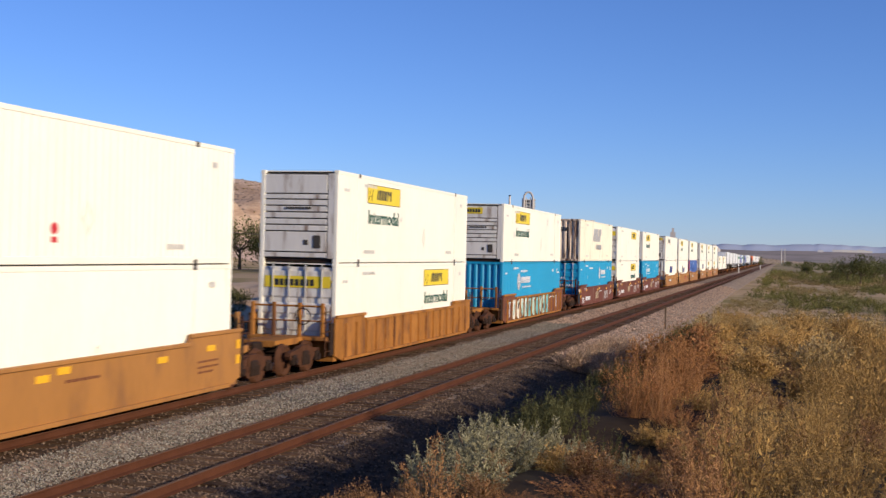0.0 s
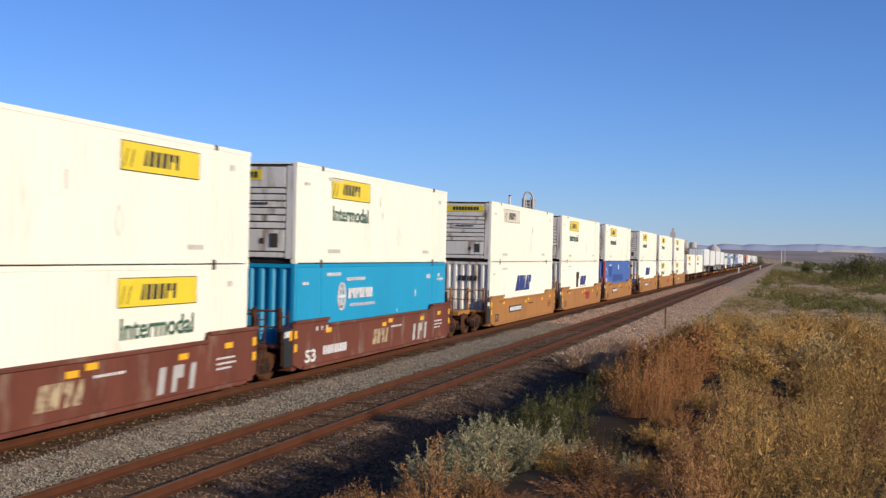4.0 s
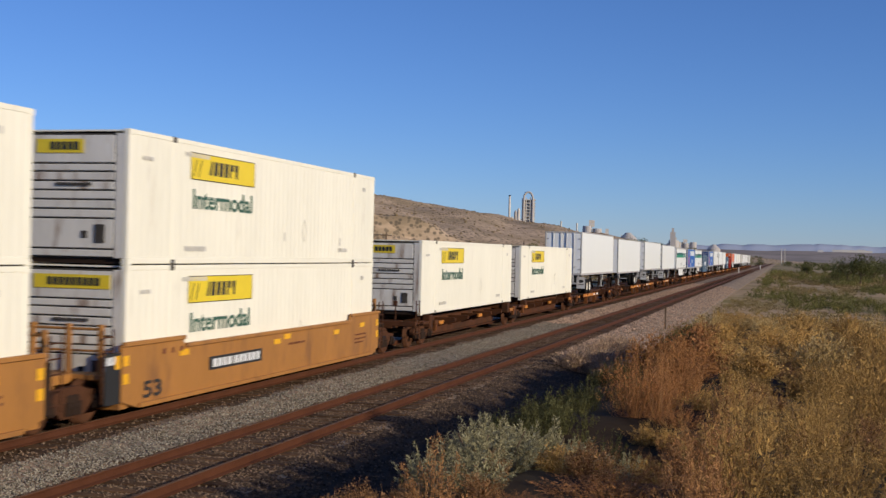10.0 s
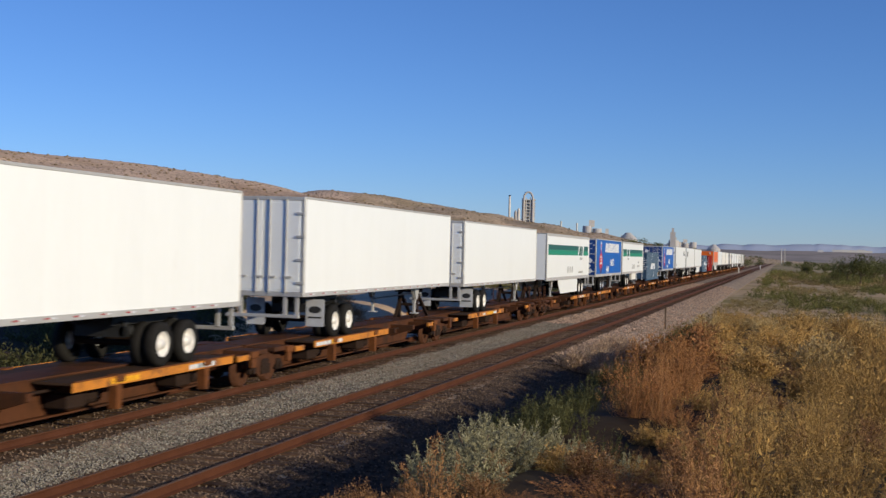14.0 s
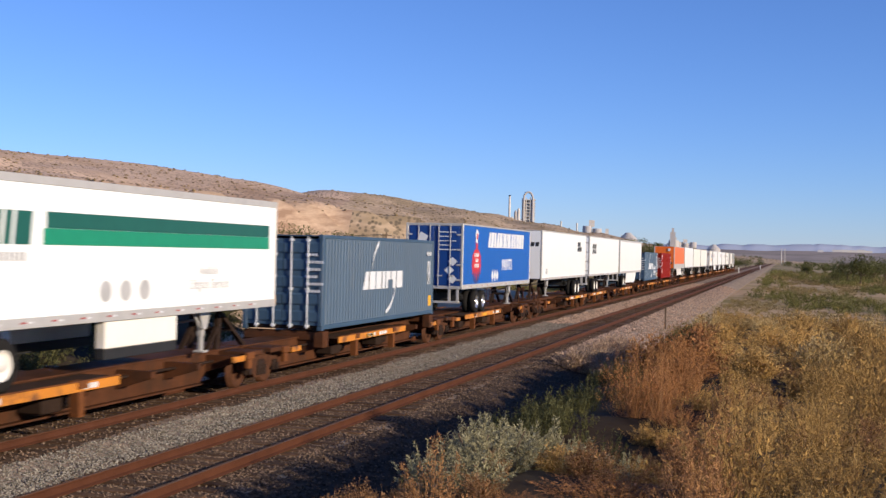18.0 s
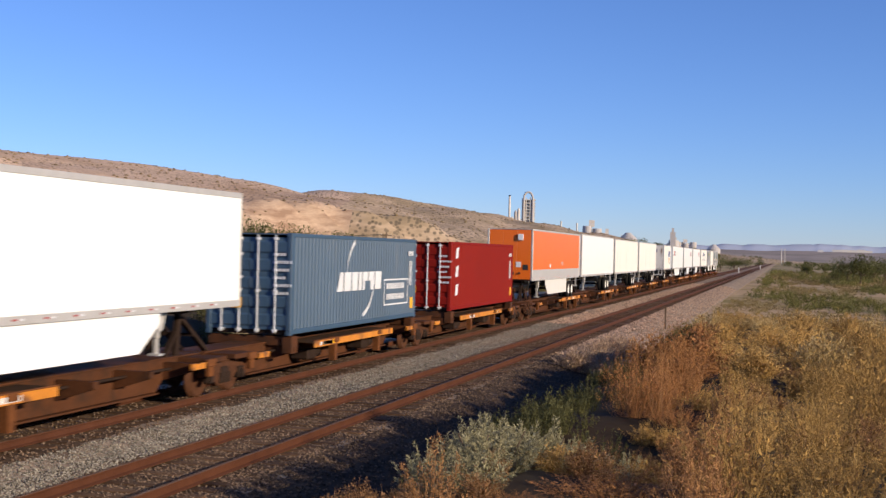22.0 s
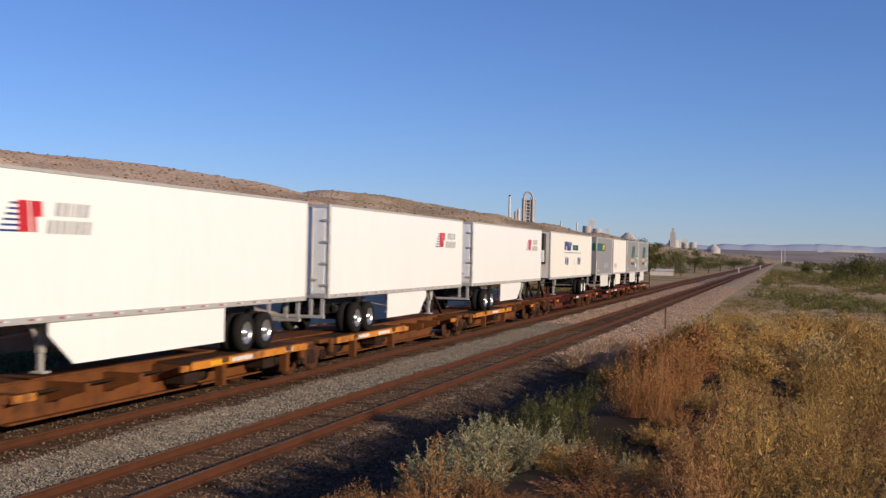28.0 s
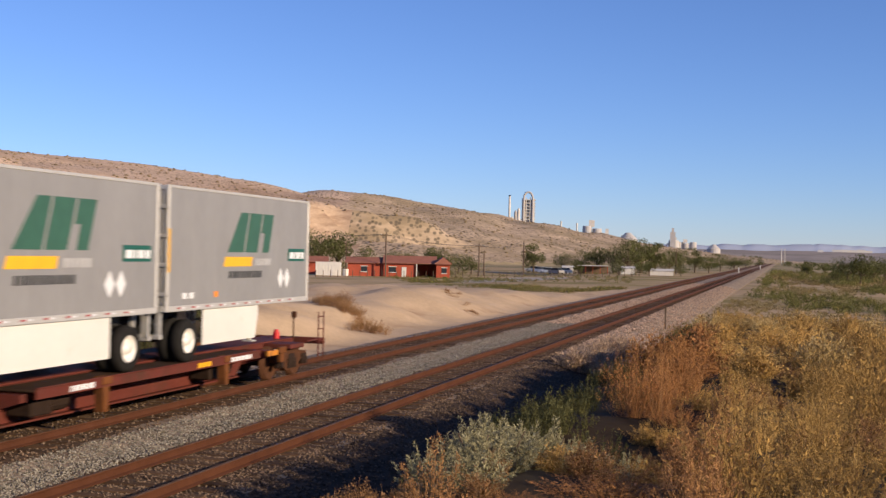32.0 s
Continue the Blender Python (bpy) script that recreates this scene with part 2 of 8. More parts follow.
    def corrugated(self, x, y0, y1, z0, z1, pitch, depth, out=1, flat=0.35):
        """A standing sheet in a plane x, folded along y; depth goes inwards."""
        ys, xs, y = [], [], y0
        n = max(1, round((y1 - y0) / pitch))
        p = (y1 - y0) / n
        for i in range(n):
            for u, d in ((0, 0), (flat, 0), (0.5, 1), (0.5 + flat, 1)):
                ys.append(y0 + (i + u) * p)
                xs.append(x - out * depth * d)
        ys.append(y1)
        xs.append(x)
        m = len(ys)
        vs = [(a, b, z0) for a, b in zip(xs, ys)] + [(a, b, z1) for a, b in zip(xs, ys)]
        return self.add(vs, [(i, i + 1, m + i + 1, m + i) if out > 0 else (i + 1, i, m + i, m + i + 1) for i in range(m - 1)])

    def corrugated_end(self, y, x0, x1, z0, z1, pitch, depth, flat=0.3):
        xs, ys = [], []
        n = max(1, round((x1 - x0) / pitch))
        p = (x1 - x0) / n
        for i in range(n):
            for u, d in ((0, 0), (flat, 0), (0.5, 1), (0.5 + flat, 1)):
                xs.append(x0 + (i + u) * p)
                ys.append(y + depth * d)
        xs.append(x1)
        ys.append(y)
        m = len(xs)
        vs = [(a, b, z0) for a, b in zip(xs, ys)] + [(a, b, z1) for a, b in zip(xs, ys)]
        return self.add(vs, [(i, i + 1, m + i + 1, m + i) for i in range(m - 1)])

    def mesh(self, name, material, smooth=False):
        me = bpy.data.meshes.new(name)
        me.from_pydata(self.v, [], self.f)
        me.materials.append(material)
        if smooth:
            me.polygons.foreach_set("use_smooth", [True] * len(me.polygons))
        me.update()
        return me


MESHES = {}


def part(name, shape, material, parent, label="", smooth=False, m=None):
    """One mesh object under a thing; shape is a Shape, or a mesh already made."""
    me = shape if isinstance(shape, bpy.types.Mesh) else shape.mesh(name, material, smooth)
    ob = new(name, me)
    ob.parent = parent
    if m is not None:
        ob.matrix_local = m
    if label:
        ob["label"] = label
    return ob


def shared(key, make, material, smooth=False):
    """A mesh made once for a shape and a material, and shared."""
    k = (key, material.name)
    if k not in MESHES:
        MESHES[k] = make().mesh(key if isinstance(key, str) else key[0], material, smooth)
    return MESHES[k]


def thing(name, label, category, m=None, group="", kind=""):
    ob = new(name)
    if m is not None:
        ob.matrix_world = m
    return tagged(ob, label, category, group, kind)


def heightfield(name, xs, ys, fz, material):
    xs, ys = np.asarray(xs), np.asarray(ys)
    nx, ny = len(xs), len(ys)
    vs = [(float(x), float(y), fz(float(x), float(y))) for y in ys for x in xs]
    fs = [(j * nx + i, j * nx + i + 1, (j + 1) * nx + i + 1, (j + 1) * nx + i) for j in range(ny - 1) for i in range(nx - 1)]
    me = bpy.data.meshes.new(name)
    me.from_pydata(vs, [], fs)
    me.materials.append(material)
    me.polygons.foreach_set("use_smooth", [True] * len(fs))
    me.update()
    return new(name, me)

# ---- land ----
# soil far darker than sandy ground: shade between the plants put into its colour
GROUND = mat("shade_darkened_soil", (0.042, 0.029, 0.018), 0.95, var=0.3, scale=0.15, fine=3.0, bump=0.6, world_space=True, stain=(0.06, 0.046, 0.028), stain_at=(0.46, 0.56), stain_scale=0.3)
FIELD = mat("weedy_sand_flat", (0.46, 0.33, 0.19), 0.95, var=0.25, scale=0.1, fine=1.5, bump=0.4, world_space=True, stain=(0.25, 0.20, 0.075), stain_at=(0.46, 0.60), stain_scale=0.05)
SAND = mat("pale_cut_sand", (0.54, 0.39, 0.25), 0.95, var=0.16, scale=0.3, fine=4.0, bump=0.5, world_space=True, stain=(0.36, 0.23, 0.14), stain_at=(0.55, 0.75), stain_scale=0.25)


def scrub_dots(m, scale, colour, reach, amount):
    """Adds small dark shrubs, too far off to tell their leaves, to a hillside material."""
    nt = m.node_tree
    nd, ln = nt.nodes, nt.links.new
    b = nd["Principled BSDF"]
    old = b.inputs["Base Color"].links[0].from_socket
    geo, vo, pa = nd.new("ShaderNodeNewGeometry"), nd.new("ShaderNodeTexVoronoi"), nd.new("ShaderNodeTexNoise")
    vo.inputs["Scale"].default_value, pa.inputs["Scale"].default_value = scale, scale * 0.05
    pa.inputs["Detail"].default_value = 4.0
    ln(geo.outputs["Position"], vo.inputs["Vector"])
    ln(geo.outputs["Position"], pa.inputs["Vector"])
    near, thick, both = nd.new("ShaderNodeMapRange"), nd.new("ShaderNodeMapRange"), nd.new("ShaderNodeMath")
    ln(vo.outputs["Distance"], near.inputs[0])
    for i, v in ((1, reach), (2, reach * 0.55), (3, 0.0), (4, 1.0)):
        near.inputs[i].default_value = v
    ln(pa.outputs[0], thick.inputs[0])
    for i, v in ((1, 0.32), (2, 0.52), (3, amount * 0.25), (4, amount)):
        thick.inputs[i].default_value = v
    both.operation = "MULTIPLY"
    ln(near.outputs[0], both.inputs[0])
    ln(thick.outputs[0], both.inputs[1])
    mx = nd.new("ShaderNodeMix")
    mx.data_type = "RGBA"
    ln(both.outputs[0], mx.inputs[0])
    ln(old, mx.inputs[6])
    mx.inputs[7].default_value = (*colour, 1)
    ln(mx.outputs[2], b.inputs["Base Color"])
    return m


HILL = scrub_dots(mat("bare_hillside_earth", (0.56, 0.41, 0.30), 0.95, var=0.25, scale=0.02, fine=0.3, bump=0.3, world_space=True, stain=(0.33, 0.22, 0.145), stain_at=(0.48, 0.66), stain_scale=0.012), 0.50, (0.17, 0.13, 0.10), 0.46, 0.95)
BLUFF = mat("pale_eroded_bluff", (0.53, 0.385, 0.27), 0.95, var=0.22, scale=0.05, fine=0.5, bump=0.4, world_space=True, stretch=(1, 1, 4), stain=(0.31, 0.205, 0.14), stain_at=(0.46, 0.62), stain_scale=0.05)
# blue-grey base colour stands in for the air's haze over the range
FARLAND = mat("range_with_painted_haze", (0.42, 0.47, 0.58), 0.95, var=0.1, scale=0.003, fine=0.02, world_space=True)
PLAIN = mat("distant_scrub_plain", (0.40, 0.31, 0.175), 0.95, var=0.35, scale=0.01, fine=0.12, world_space=True, stain=(0.17, 0.155, 0.07), stain_at=(0.45, 0.6), stain_scale=0.02)


def smooth(a, b, v):
    t = min(1.0, max(0.0, (v - a) / (b - a)))
    return t * t * (3 - 2 * t)


# ridges of the bare hills: a line of crest places (x, y, height) and the width of the slope
RIDGES = [([(-400, 400, 52), (-384, 540, 52), (-345, 615, 50), (-320, 660, 46), (-312, 723, 38), (-330, 790, 20)], 250.0),
          ([(-330, 740, 30), (-310, 800, 46), (-290, 920, 46), (-262, 1070, 39), (-240, 1200, 31), (-214, 1400, 25), (-150, 1820, 6)], 240.0)]


def hill_z(x, y):
    best = 0.0
    for pts, w in RIDGES:
        for (x0, y0, h0), (x1, y1, h1) in zip(pts[:-1], pts[1:]):
            dx, dy = x1 - x0, y1 - y0
            s = min(1.0, max(0.0, ((x - x0) * dx + (y - y0) * dy) / (dx * dx + dy * dy)))
            d = math.hypot(x - x0 - s * dx, y - y0 - s * dy) / w
            if d < 1:
                best = max(best, (h0 + s * (h1 - h0)) * (1 - d ** 1.25) ** 1.15)
    if best > 0.5:
        g = noise.noise((x * 0.016, y * 0.007, 4))
        best += min(best * 0.3, 7.0) * (abs(g) - 0.3) * min(1.0, (1 - best / 56) * 3) + 0.6 * noise.noise((x * 0.03, y * 0.03, 1))
        if y < 800 and best > 3:
            # scalloped bluffs and gullies cut into the nearer hill
            low = smooth(3, 9, best) * (1 - smooth(30, 42, best)) * (1 - smooth(520, 600, y + 30 * noise.noise((x * 0.02, 2, 1))))
            cut = 13.0 * noise.noise((x * 0.004, y * 0.021, 8)) + 9.0 * abs(noise.noise((x * 0.010, y * 0.045, 3))) + 7.0 * abs(noise.noise((x * 0.02, y * 0.10, 6)))
            t = (best + cut - 8.0) / 24.0
            face = 8.0 + 24.0 * smooth(0.25, 0.62, t)
            best += low * 0.7 * (face - best)
            best -= low * 4.0 * max(0.0, 1 - abs(noise.noise((x * 0.006 + 0.3 * noise.noise((x * 0.02, y * 0.02, 2)), y * 0.03, 12))) * 5)
    return max(best, 0.0)


def ground_z(x, y):
    """Height of the natural ground at a place."""
    z = -0.85
    # bank on which the camera stands: high beside it, lower ahead
    edge = -6.0 + 0.25 * math.sin(y * 0.23) + 0.25 * math.sin(y * 0.61 + 1) + 0.9 * smooth(30, 60, y)
    crest = 2.8 - 0.75 * smooth(4, 22, y) + 0.1 * math.sin(y * 0.35)
    crest -= 0.4 * math.exp(-((x + 1.95) / 0.7) ** 2 - ((y - 15.2) / 1.8) ** 2)
    z += crest * smooth(edge, edge + 3.4, x) * (1 - smooth(46, 70, y + 3 * math.sin(x * 0.6))) * (1 - 0.35 * smooth(8, 40, x))
    # cut sand bank on the far side
    if x < -17:
        top = 1.7 * (1 - smooth(-26.0, -20.0, x))
        z += top * smooth(28, 42, y) * (1 - smooth(88, 150, y)) * (0.85 + 0.15 * math.sin(y * 0.19 + x * 0.1))
        z -= 0.5 * (1 - smooth(-60, -34, x))
    if x > 6:
        z -= 1.2 * smooth(6, 40, x) * smooth(70, 140, y)
    return z


def land_z(x, y):
    z = ground_z(x, y)
    if y < 150 and -60 < x < 14:
        z += 0.10 * noise.noise((x * 0.6, y * 0.6, 7)) + 0.04 * noise.noise((x * 2.1, y * 2.1, 2))
        if x > -3.6 and y < 66:
            z += 0.34 * smooth(-3.6, -2.2, x) * smooth(7, 12, y) * (noise.noise((x * 0.42, y * 0.26, 21)) + 0.1)
        if x < -20:
            z += 0.46 * noise.noise((x * 0.35, y * 0.2, 11)) + 0.14 * noise.noise((x * 1.1, y * 0.8, 15))
    return z + hill_z(x, y)


gx = np.concatenate([-np.geomspace(4900, 640, 10), np.arange(-620, -430, 10.0), np.arange(-430, -200, 4.0), np.arange(-200, -120, 7.0), np.arange(-118, -44, 4.0), np.arange(-44, -20, 1.0), np.arange(-20, 12, 0.6), np.geomspace(12, 4900, 40)])
gy = np.concatenate([-np.geomspace(4900, 20, 12), np.arange(-18, 6, 2.0), np.arange(6, 95, 0.7), np.arange(95, 200, 3.0), np.arange(200, 380, 9.0), np.arange(380, 720, 4.0), np.arange(720, 800, 8.0), np.arange(800, 1900, 16.0), np.geomspace(1900, 4950, 10)])
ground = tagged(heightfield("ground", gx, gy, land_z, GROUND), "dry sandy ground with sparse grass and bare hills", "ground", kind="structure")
HILLGRASS = scrub_dots(mat("dry_grass_hillside", (0.50, 0.375, 0.26), 0.95, var=0.3, scale=0.03, fine=0.3, bump=0.3, world_space=True, stretch=(1, 1, 3), stain=(0.33, 0.25, 0.155), stain_at=(0.45, 0.6), stain_scale=0.02), 0.45, (0.15, 0.12, 0.085), 0.50, 0.9)
for m_ in (SAND, HILL, PLAIN, FIELD, HILLGRASS, BLUFF):
    ground.data.materials.append(m_)


def sand_end(x):
    """Where the bare sand gives way to the weedy flat."""
    return 140 + 1.5 * max(0.0, -27 - x) + 6.0 * max(0.0, x + 25)


def zone(c):
    x, y = c.x, c.y
    if hill_z(x, y) > 1.2:
        return 5 if x > (-0.36 + 0.03 * noise.noise((x * 0.01, y * 0.01, 0))) * y else 2
    # the train's shade beyond the track is painted with the dark soil
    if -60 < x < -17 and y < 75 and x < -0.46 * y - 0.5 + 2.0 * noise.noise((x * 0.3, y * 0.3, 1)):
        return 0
    if -60 < x < -17 and y < sand_end(x) + 4 * math.sin(x * 0.5):
        return 1
    if y > 420 or x < -420 or x > 150:
        return 3
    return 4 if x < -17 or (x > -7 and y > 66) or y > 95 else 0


for p in ground.data.polygons:
    p.material_index = zone(p.center)
    if p.material_index == 2 and p.normal.z < 0.87:
        p.material_index = 6
# the plain rises far off to a range on the horizon; haze is in both colours
FARPLAIN = mat("plain_with_painted_haze", (0.33, 0.28, 0.24), 0.95, var=0.2, scale=0.004, fine=0.03, world_space=True, stain=(0.22, 0.20, 0.16), stain_at=(0.5, 0.7), stain_scale=0.006)


def far_z(x, y):
    return -3 + 38 * smooth(3300, 4700, y) + 3 * noise.noise((x * 0.006, y * 0.004, 1)) + 2 * noise.noise((x * 0.02, y * 0.01, 6))


def range_z(x, y):
    c = 59 + 0.012 * x + 9 * noise.noise((x * 0.0045, 1, 0)) + 5 * noise.noise((x * 0.016, 3, 0)) + 2 * noise.noise((x * 0.05, 7, 0))
    return -3 + (c + 3) * max(0.0, 1 - abs(y - 4840) / 120)


tagged(heightfield("backdrop", np.arange(-1500, 1700, 40.0), np.arange(3300, 4721, 60.0), far_z, FARPLAIN), "brown plain rising in the distance, haze in its colour", "plain", kind="structure")
tagged(heightfield("backdrop", np.arange(-1700, 1900, 14.0), np.arange(4720, 4961, 20.0), range_z, FARLAND), "mountain range far off, blue haze in its colour", "mountains", kind="structure")

# ---- the track ----
XT, XN = -14.65, -9.91  # centre lines of the train's track and of the empty track
MOVERS = []


def rail_shape(x, y0, y1):
    prof = [(-0.07, -0.172), (0.07, -0.172), (0.07, -0.160), (0.012, -0.135), (0.010, -0.045), (0.034, -0.032), (0.036, -0.006), (-0.036, -0.006), (-0.034, -0.032), (-0.010, -0.045), (-0.012, -0.135), (-0.07, -0.160)]
    return Shape().prism([(x + a, b) for a, b in prof], 1, y0, y1)


RAIL_END = 1900.0
for cx, nm in ((XT, "track_1"), (XN, "track_2")):
    tr = thing(nm, "rusty railway track on timber sleepers in ballast", "track", kind="structure")
    for side in (-1, 1):
        x = cx + side * 0.7525
        r = part("rail", rail_shape(x, -40, RAIL_END), RAIL, tr, "rusty brown rail")
        part("rail_head", Shape().box(x - 0.034, x + 0.034, -40, RAIL_END, -0.0055, 0.0, 0.0), RAILTOP, r, "worn shiny rail head")
    tie = shared("sleeper", lambda: Shape().box(-1.3, 1.3, -0.115, 0.115, -0.38, -0.185, 0.012), TIE)
    rest = Shape()
    y, n = 8.0, 0
    rnd = random.Random(5)
    while y < 420:
        if n < 290:
            part("sleeper", tie, TIE, tr, m=pose(cx + rnd.uniform(-0.04, 0.04), y, rnd.uniform(-0.012, 0.006), 0, 0, rnd.uniform(-0.8, 0.8)))
        else:
            rest.box(cx - 1.3, cx + 1.3, y - 0.115, y + 0.115, -0.38, -0.188)
        y += 0.53
        n += 1
    tagged(part("far_sleepers", rest, TIE, tr), kind="stuff")


def ballast_z(x, y):
    pts = [(-19.6, -1.05), (-17.0, -0.27), (-16.2, -0.205), (-13.1, -0.205), (-12.3, -0.28), (-11.5, -0.205), (-8.4, -0.205), (-7.7, -0.30), (-6.2, -0.80), (-5.6, -1.3)]
    z = np.interp(x, [p[0] for p in pts], [p[1] for p in pts])
    k = 0.0 if y > 140 else 1.0
    return float(z) + k * 0.035 * noise.noise((x * 1.7, y * 1.7, 0)) + k * 0.02 * noise.noise((x * 6, y * 6, 3))


bal_x = np.arange(-19.6, -5.55, 0.2)
bal_y = np.concatenate([np.arange(-30, 8, 2.0), np.arange(8, 60, 0.2), np.arange(60, 140, 1.0), np.arange(140, RAIL_END, 40.0)])
ballast = tagged(heightfield("ballast", bal_x, bal_y, ballast_z, BALLAST), "grey crushed stone ballast bed under the tracks", "ballast", kind="structure")
ballast.data.materials.append(BALLASTBROWN)
ballast.data.materials.append(SHOULDERSHADE)
for p in ballast.data.polygons:
    d = min(abs(p.center.x - XT), abs(p.center.x - XN))
    p.material_index = 1 if d < 1.45 + 0.15 * math.sin(p.center.y * 0.7) else 0
    # near shoulder takes the darkened ballast, painting in the bank's shadow
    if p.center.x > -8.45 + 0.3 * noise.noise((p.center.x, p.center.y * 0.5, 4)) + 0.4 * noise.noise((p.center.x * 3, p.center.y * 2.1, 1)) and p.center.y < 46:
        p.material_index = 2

# ---- plants ----
LEAF_OLIVE = mat("olive_dry_foliage", (0.425, 0.266, 0.092), 0.8, var=0.45, scale=0.35, fine=3, world_space=True, island=0.3, spec=0.1, leaf=0.06)
LEAF_ORANGE = mat("rusty_orange_foliage", (0.35, 0.168, 0.066), 0.8, var=0.45, scale=0.35, fine=3, world_space=True, island=0.3, spec=0.1, leaf=0.06)
LEAF_STRAW = mat("pale_straw_foliage", (0.44, 0.32, 0.145), 0.8, var=0.35, scale=0.5, fine=4, world_space=True, island=0.25, spec=0.1, leaf=0.06)
LEAF_RUST = mat("bright_rust_seed_heads", (0.38, 0.20, 0.085), 0.8, var=0.35, scale=0.6, fine=4, world_space=True, island=0.3, spec=0.1, leaf=0.06)
LEAF_TAN = mat("tan_pink_dry_sprays", (0.46, 0.33, 0.23), 0.85, var=0.3, scale=0.6, fine=4, world_space=True, island=0.3, spec=0.1, leaf=0.15)
LEAF_SILVER = mat("silver_green_foliage", (0.29, 0.265, 0.155), 0.8, var=0.25, scale=0.5, fine=3, world_space=True, island=0.35, spec=0.1, leaf=0.1)
LEAF_GREEN = mat("dull_green_foliage", (0.105, 0.102, 0.042), 0.8, var=0.35, scale=0.4, fine=3, world_space=True, island=0.4, spec=0.1, leaf=0.35)
LEAF_PLAIN = mat("grey_olive_scrub", (0.25, 0.19, 0.085), 0.8, var=0.35, scale=0.2, fine=2, world_space=True, island=0.3, spec=0.1, leaf=0.2)
LEAF_WEED = mat("fresh_green_weeds", (0.17, 0.16, 0.055), 0.8, var=0.35, scale=0.2, fine=2, world_space=True, island=0.35, spec=0.1, leaf=0.3)
LEAF_HILL = mat("grey_olive_hill_scrub", (0.20, 0.15, 0.085), 0.9, var=0.3, scale=0.2, fine=1, world_space=True, island=0.4)
LEAF_TREE = mat("dark_tree_foliage", (0.12, 0.125, 0.046), 0.8, var=0.4, scale=0.2, fine=1.5, world_space=True, island=0.45, spec=0.1, leaf=0.35)
LEAF_DRY = mat("brown_dry_foliage", (0.29, 0.16, 0.074), 0.85, var=0.35, scale=0.6, fine=4, world_space=True, island=0.5, spec=0.1, leaf=0.25)
TWIG = mat("grey_dead_twigs", (0.32, 0.24, 0.18), 0.9, var=0.25, scale=2, fine=15, world_space=True, island=0.3)
BARK = mat("grey_brown_bark", (0.14, 0.10, 0.07), 0.9, var=0.3, scale=2, fine=15, bump=0.5)


def spire_bush(rng, stems, per, size, spread, height, slim, low=0.2, wild=0.7):
    """Vertices and triangles of one shrub: bent stems fanning from the root, each a feathery spire of small pointed leaves."""
    V, F, k = [], [], 0
    for _ in range(stems):
        a, lean = rng.uniform(0, 6.283), rng.uniform(0.0, 1.0) ** 0.6
        out = np.array([math.cos(a), math.sin(a), 0.0])
        hgt = height * rng.uniform(0.55, 1.0) * (1 - 0.45 * lean ** 2)
        root = out * 0.35 * spread * lean + (0, 0, -0.06)
        tip = out * spread * lean * rng.uniform(0.8, 1.1) + (rng.normal(0, 0.03), rng.normal(0, 0.03), hgt)
        mid = (root + tip) / 2 + (0, 0, 0.10 * hgt) + rng.normal(0, 0.02, 3)
        w = np.array([-math.sin(a), math.cos(a), 0.0]) * min(0.004, size * 0.12)
        V.append(np.array([root - w, root + w, mid - w, mid + w, tip]))
        F.append(np.array([(0, 1, 3), (0, 3, 2), (2, 3, 4)]) + k)
        k += 5
        t = low + (1 - low) * rng.uniform(0, 1, per) ** 0.8
        t = t[:, None]
        base = root * (1 - t) ** 2 + 2 * mid * t * (1 - t) + tip * t ** 2
        rad = rng.normal(0, 1, (per, 3))
        rad /= np.linalg.norm(rad, axis=1)[:, None]
        fat = slim * rng.uniform(0.7, 1.3) * (1.08 - t) ** 0.6 * np.minimum(1, (t - low) * 5 + 0.25)
        base = base + rad * fat * rng.uniform(0, 1, (per, 1)) ** 0.6
        axis = tip - mid
        d = rad * wild + axis / np.linalg.norm(axis) * 0.8 + rng.normal(0, 0.35, (per, 3))
        d /= np.linalg.norm(d, axis=1)[:, None]
        e = np.cross(d, rng.normal(0, 1, (per, 3)))
        e /= np.linalg.norm(e, axis=1)[:, None] + 1e-6
        l = size * rng.uniform(0.6, 1.5, (per, 1))
        tri = np.stack([base, base + d * l * 0.45 + e * l * 0.30, base + d * l], 1).reshape(-1, 3)
        V.append(tri)
        F.append(np.arange(per * 3).reshape(-1, 3) + k)
        k += per * 3
    return np.concatenate(V), np.concatenate(F)


def with_core(rng, bush, spread, height, leaf):
    """A shrub with a denser twiggy heart of broader leaves low inside it."""
    v, f = spire_bush(rng, 30, 26, leaf, spread * 0.85, height * 0.78, spread * 0.2, 0.05, 1.2)
    return np.concatenate([bush[0], v]), np.concatenate([bush[1], f + len(bush[0])])


def leaf_cloud(rng, n, size, spread, height, stems):
    """A looser shrub, for the scrub farther off."""
    return spire_bush(rng, stems, max(1, n // stems), size, spread, height, spread * 0.22, 0.12, 1.0)


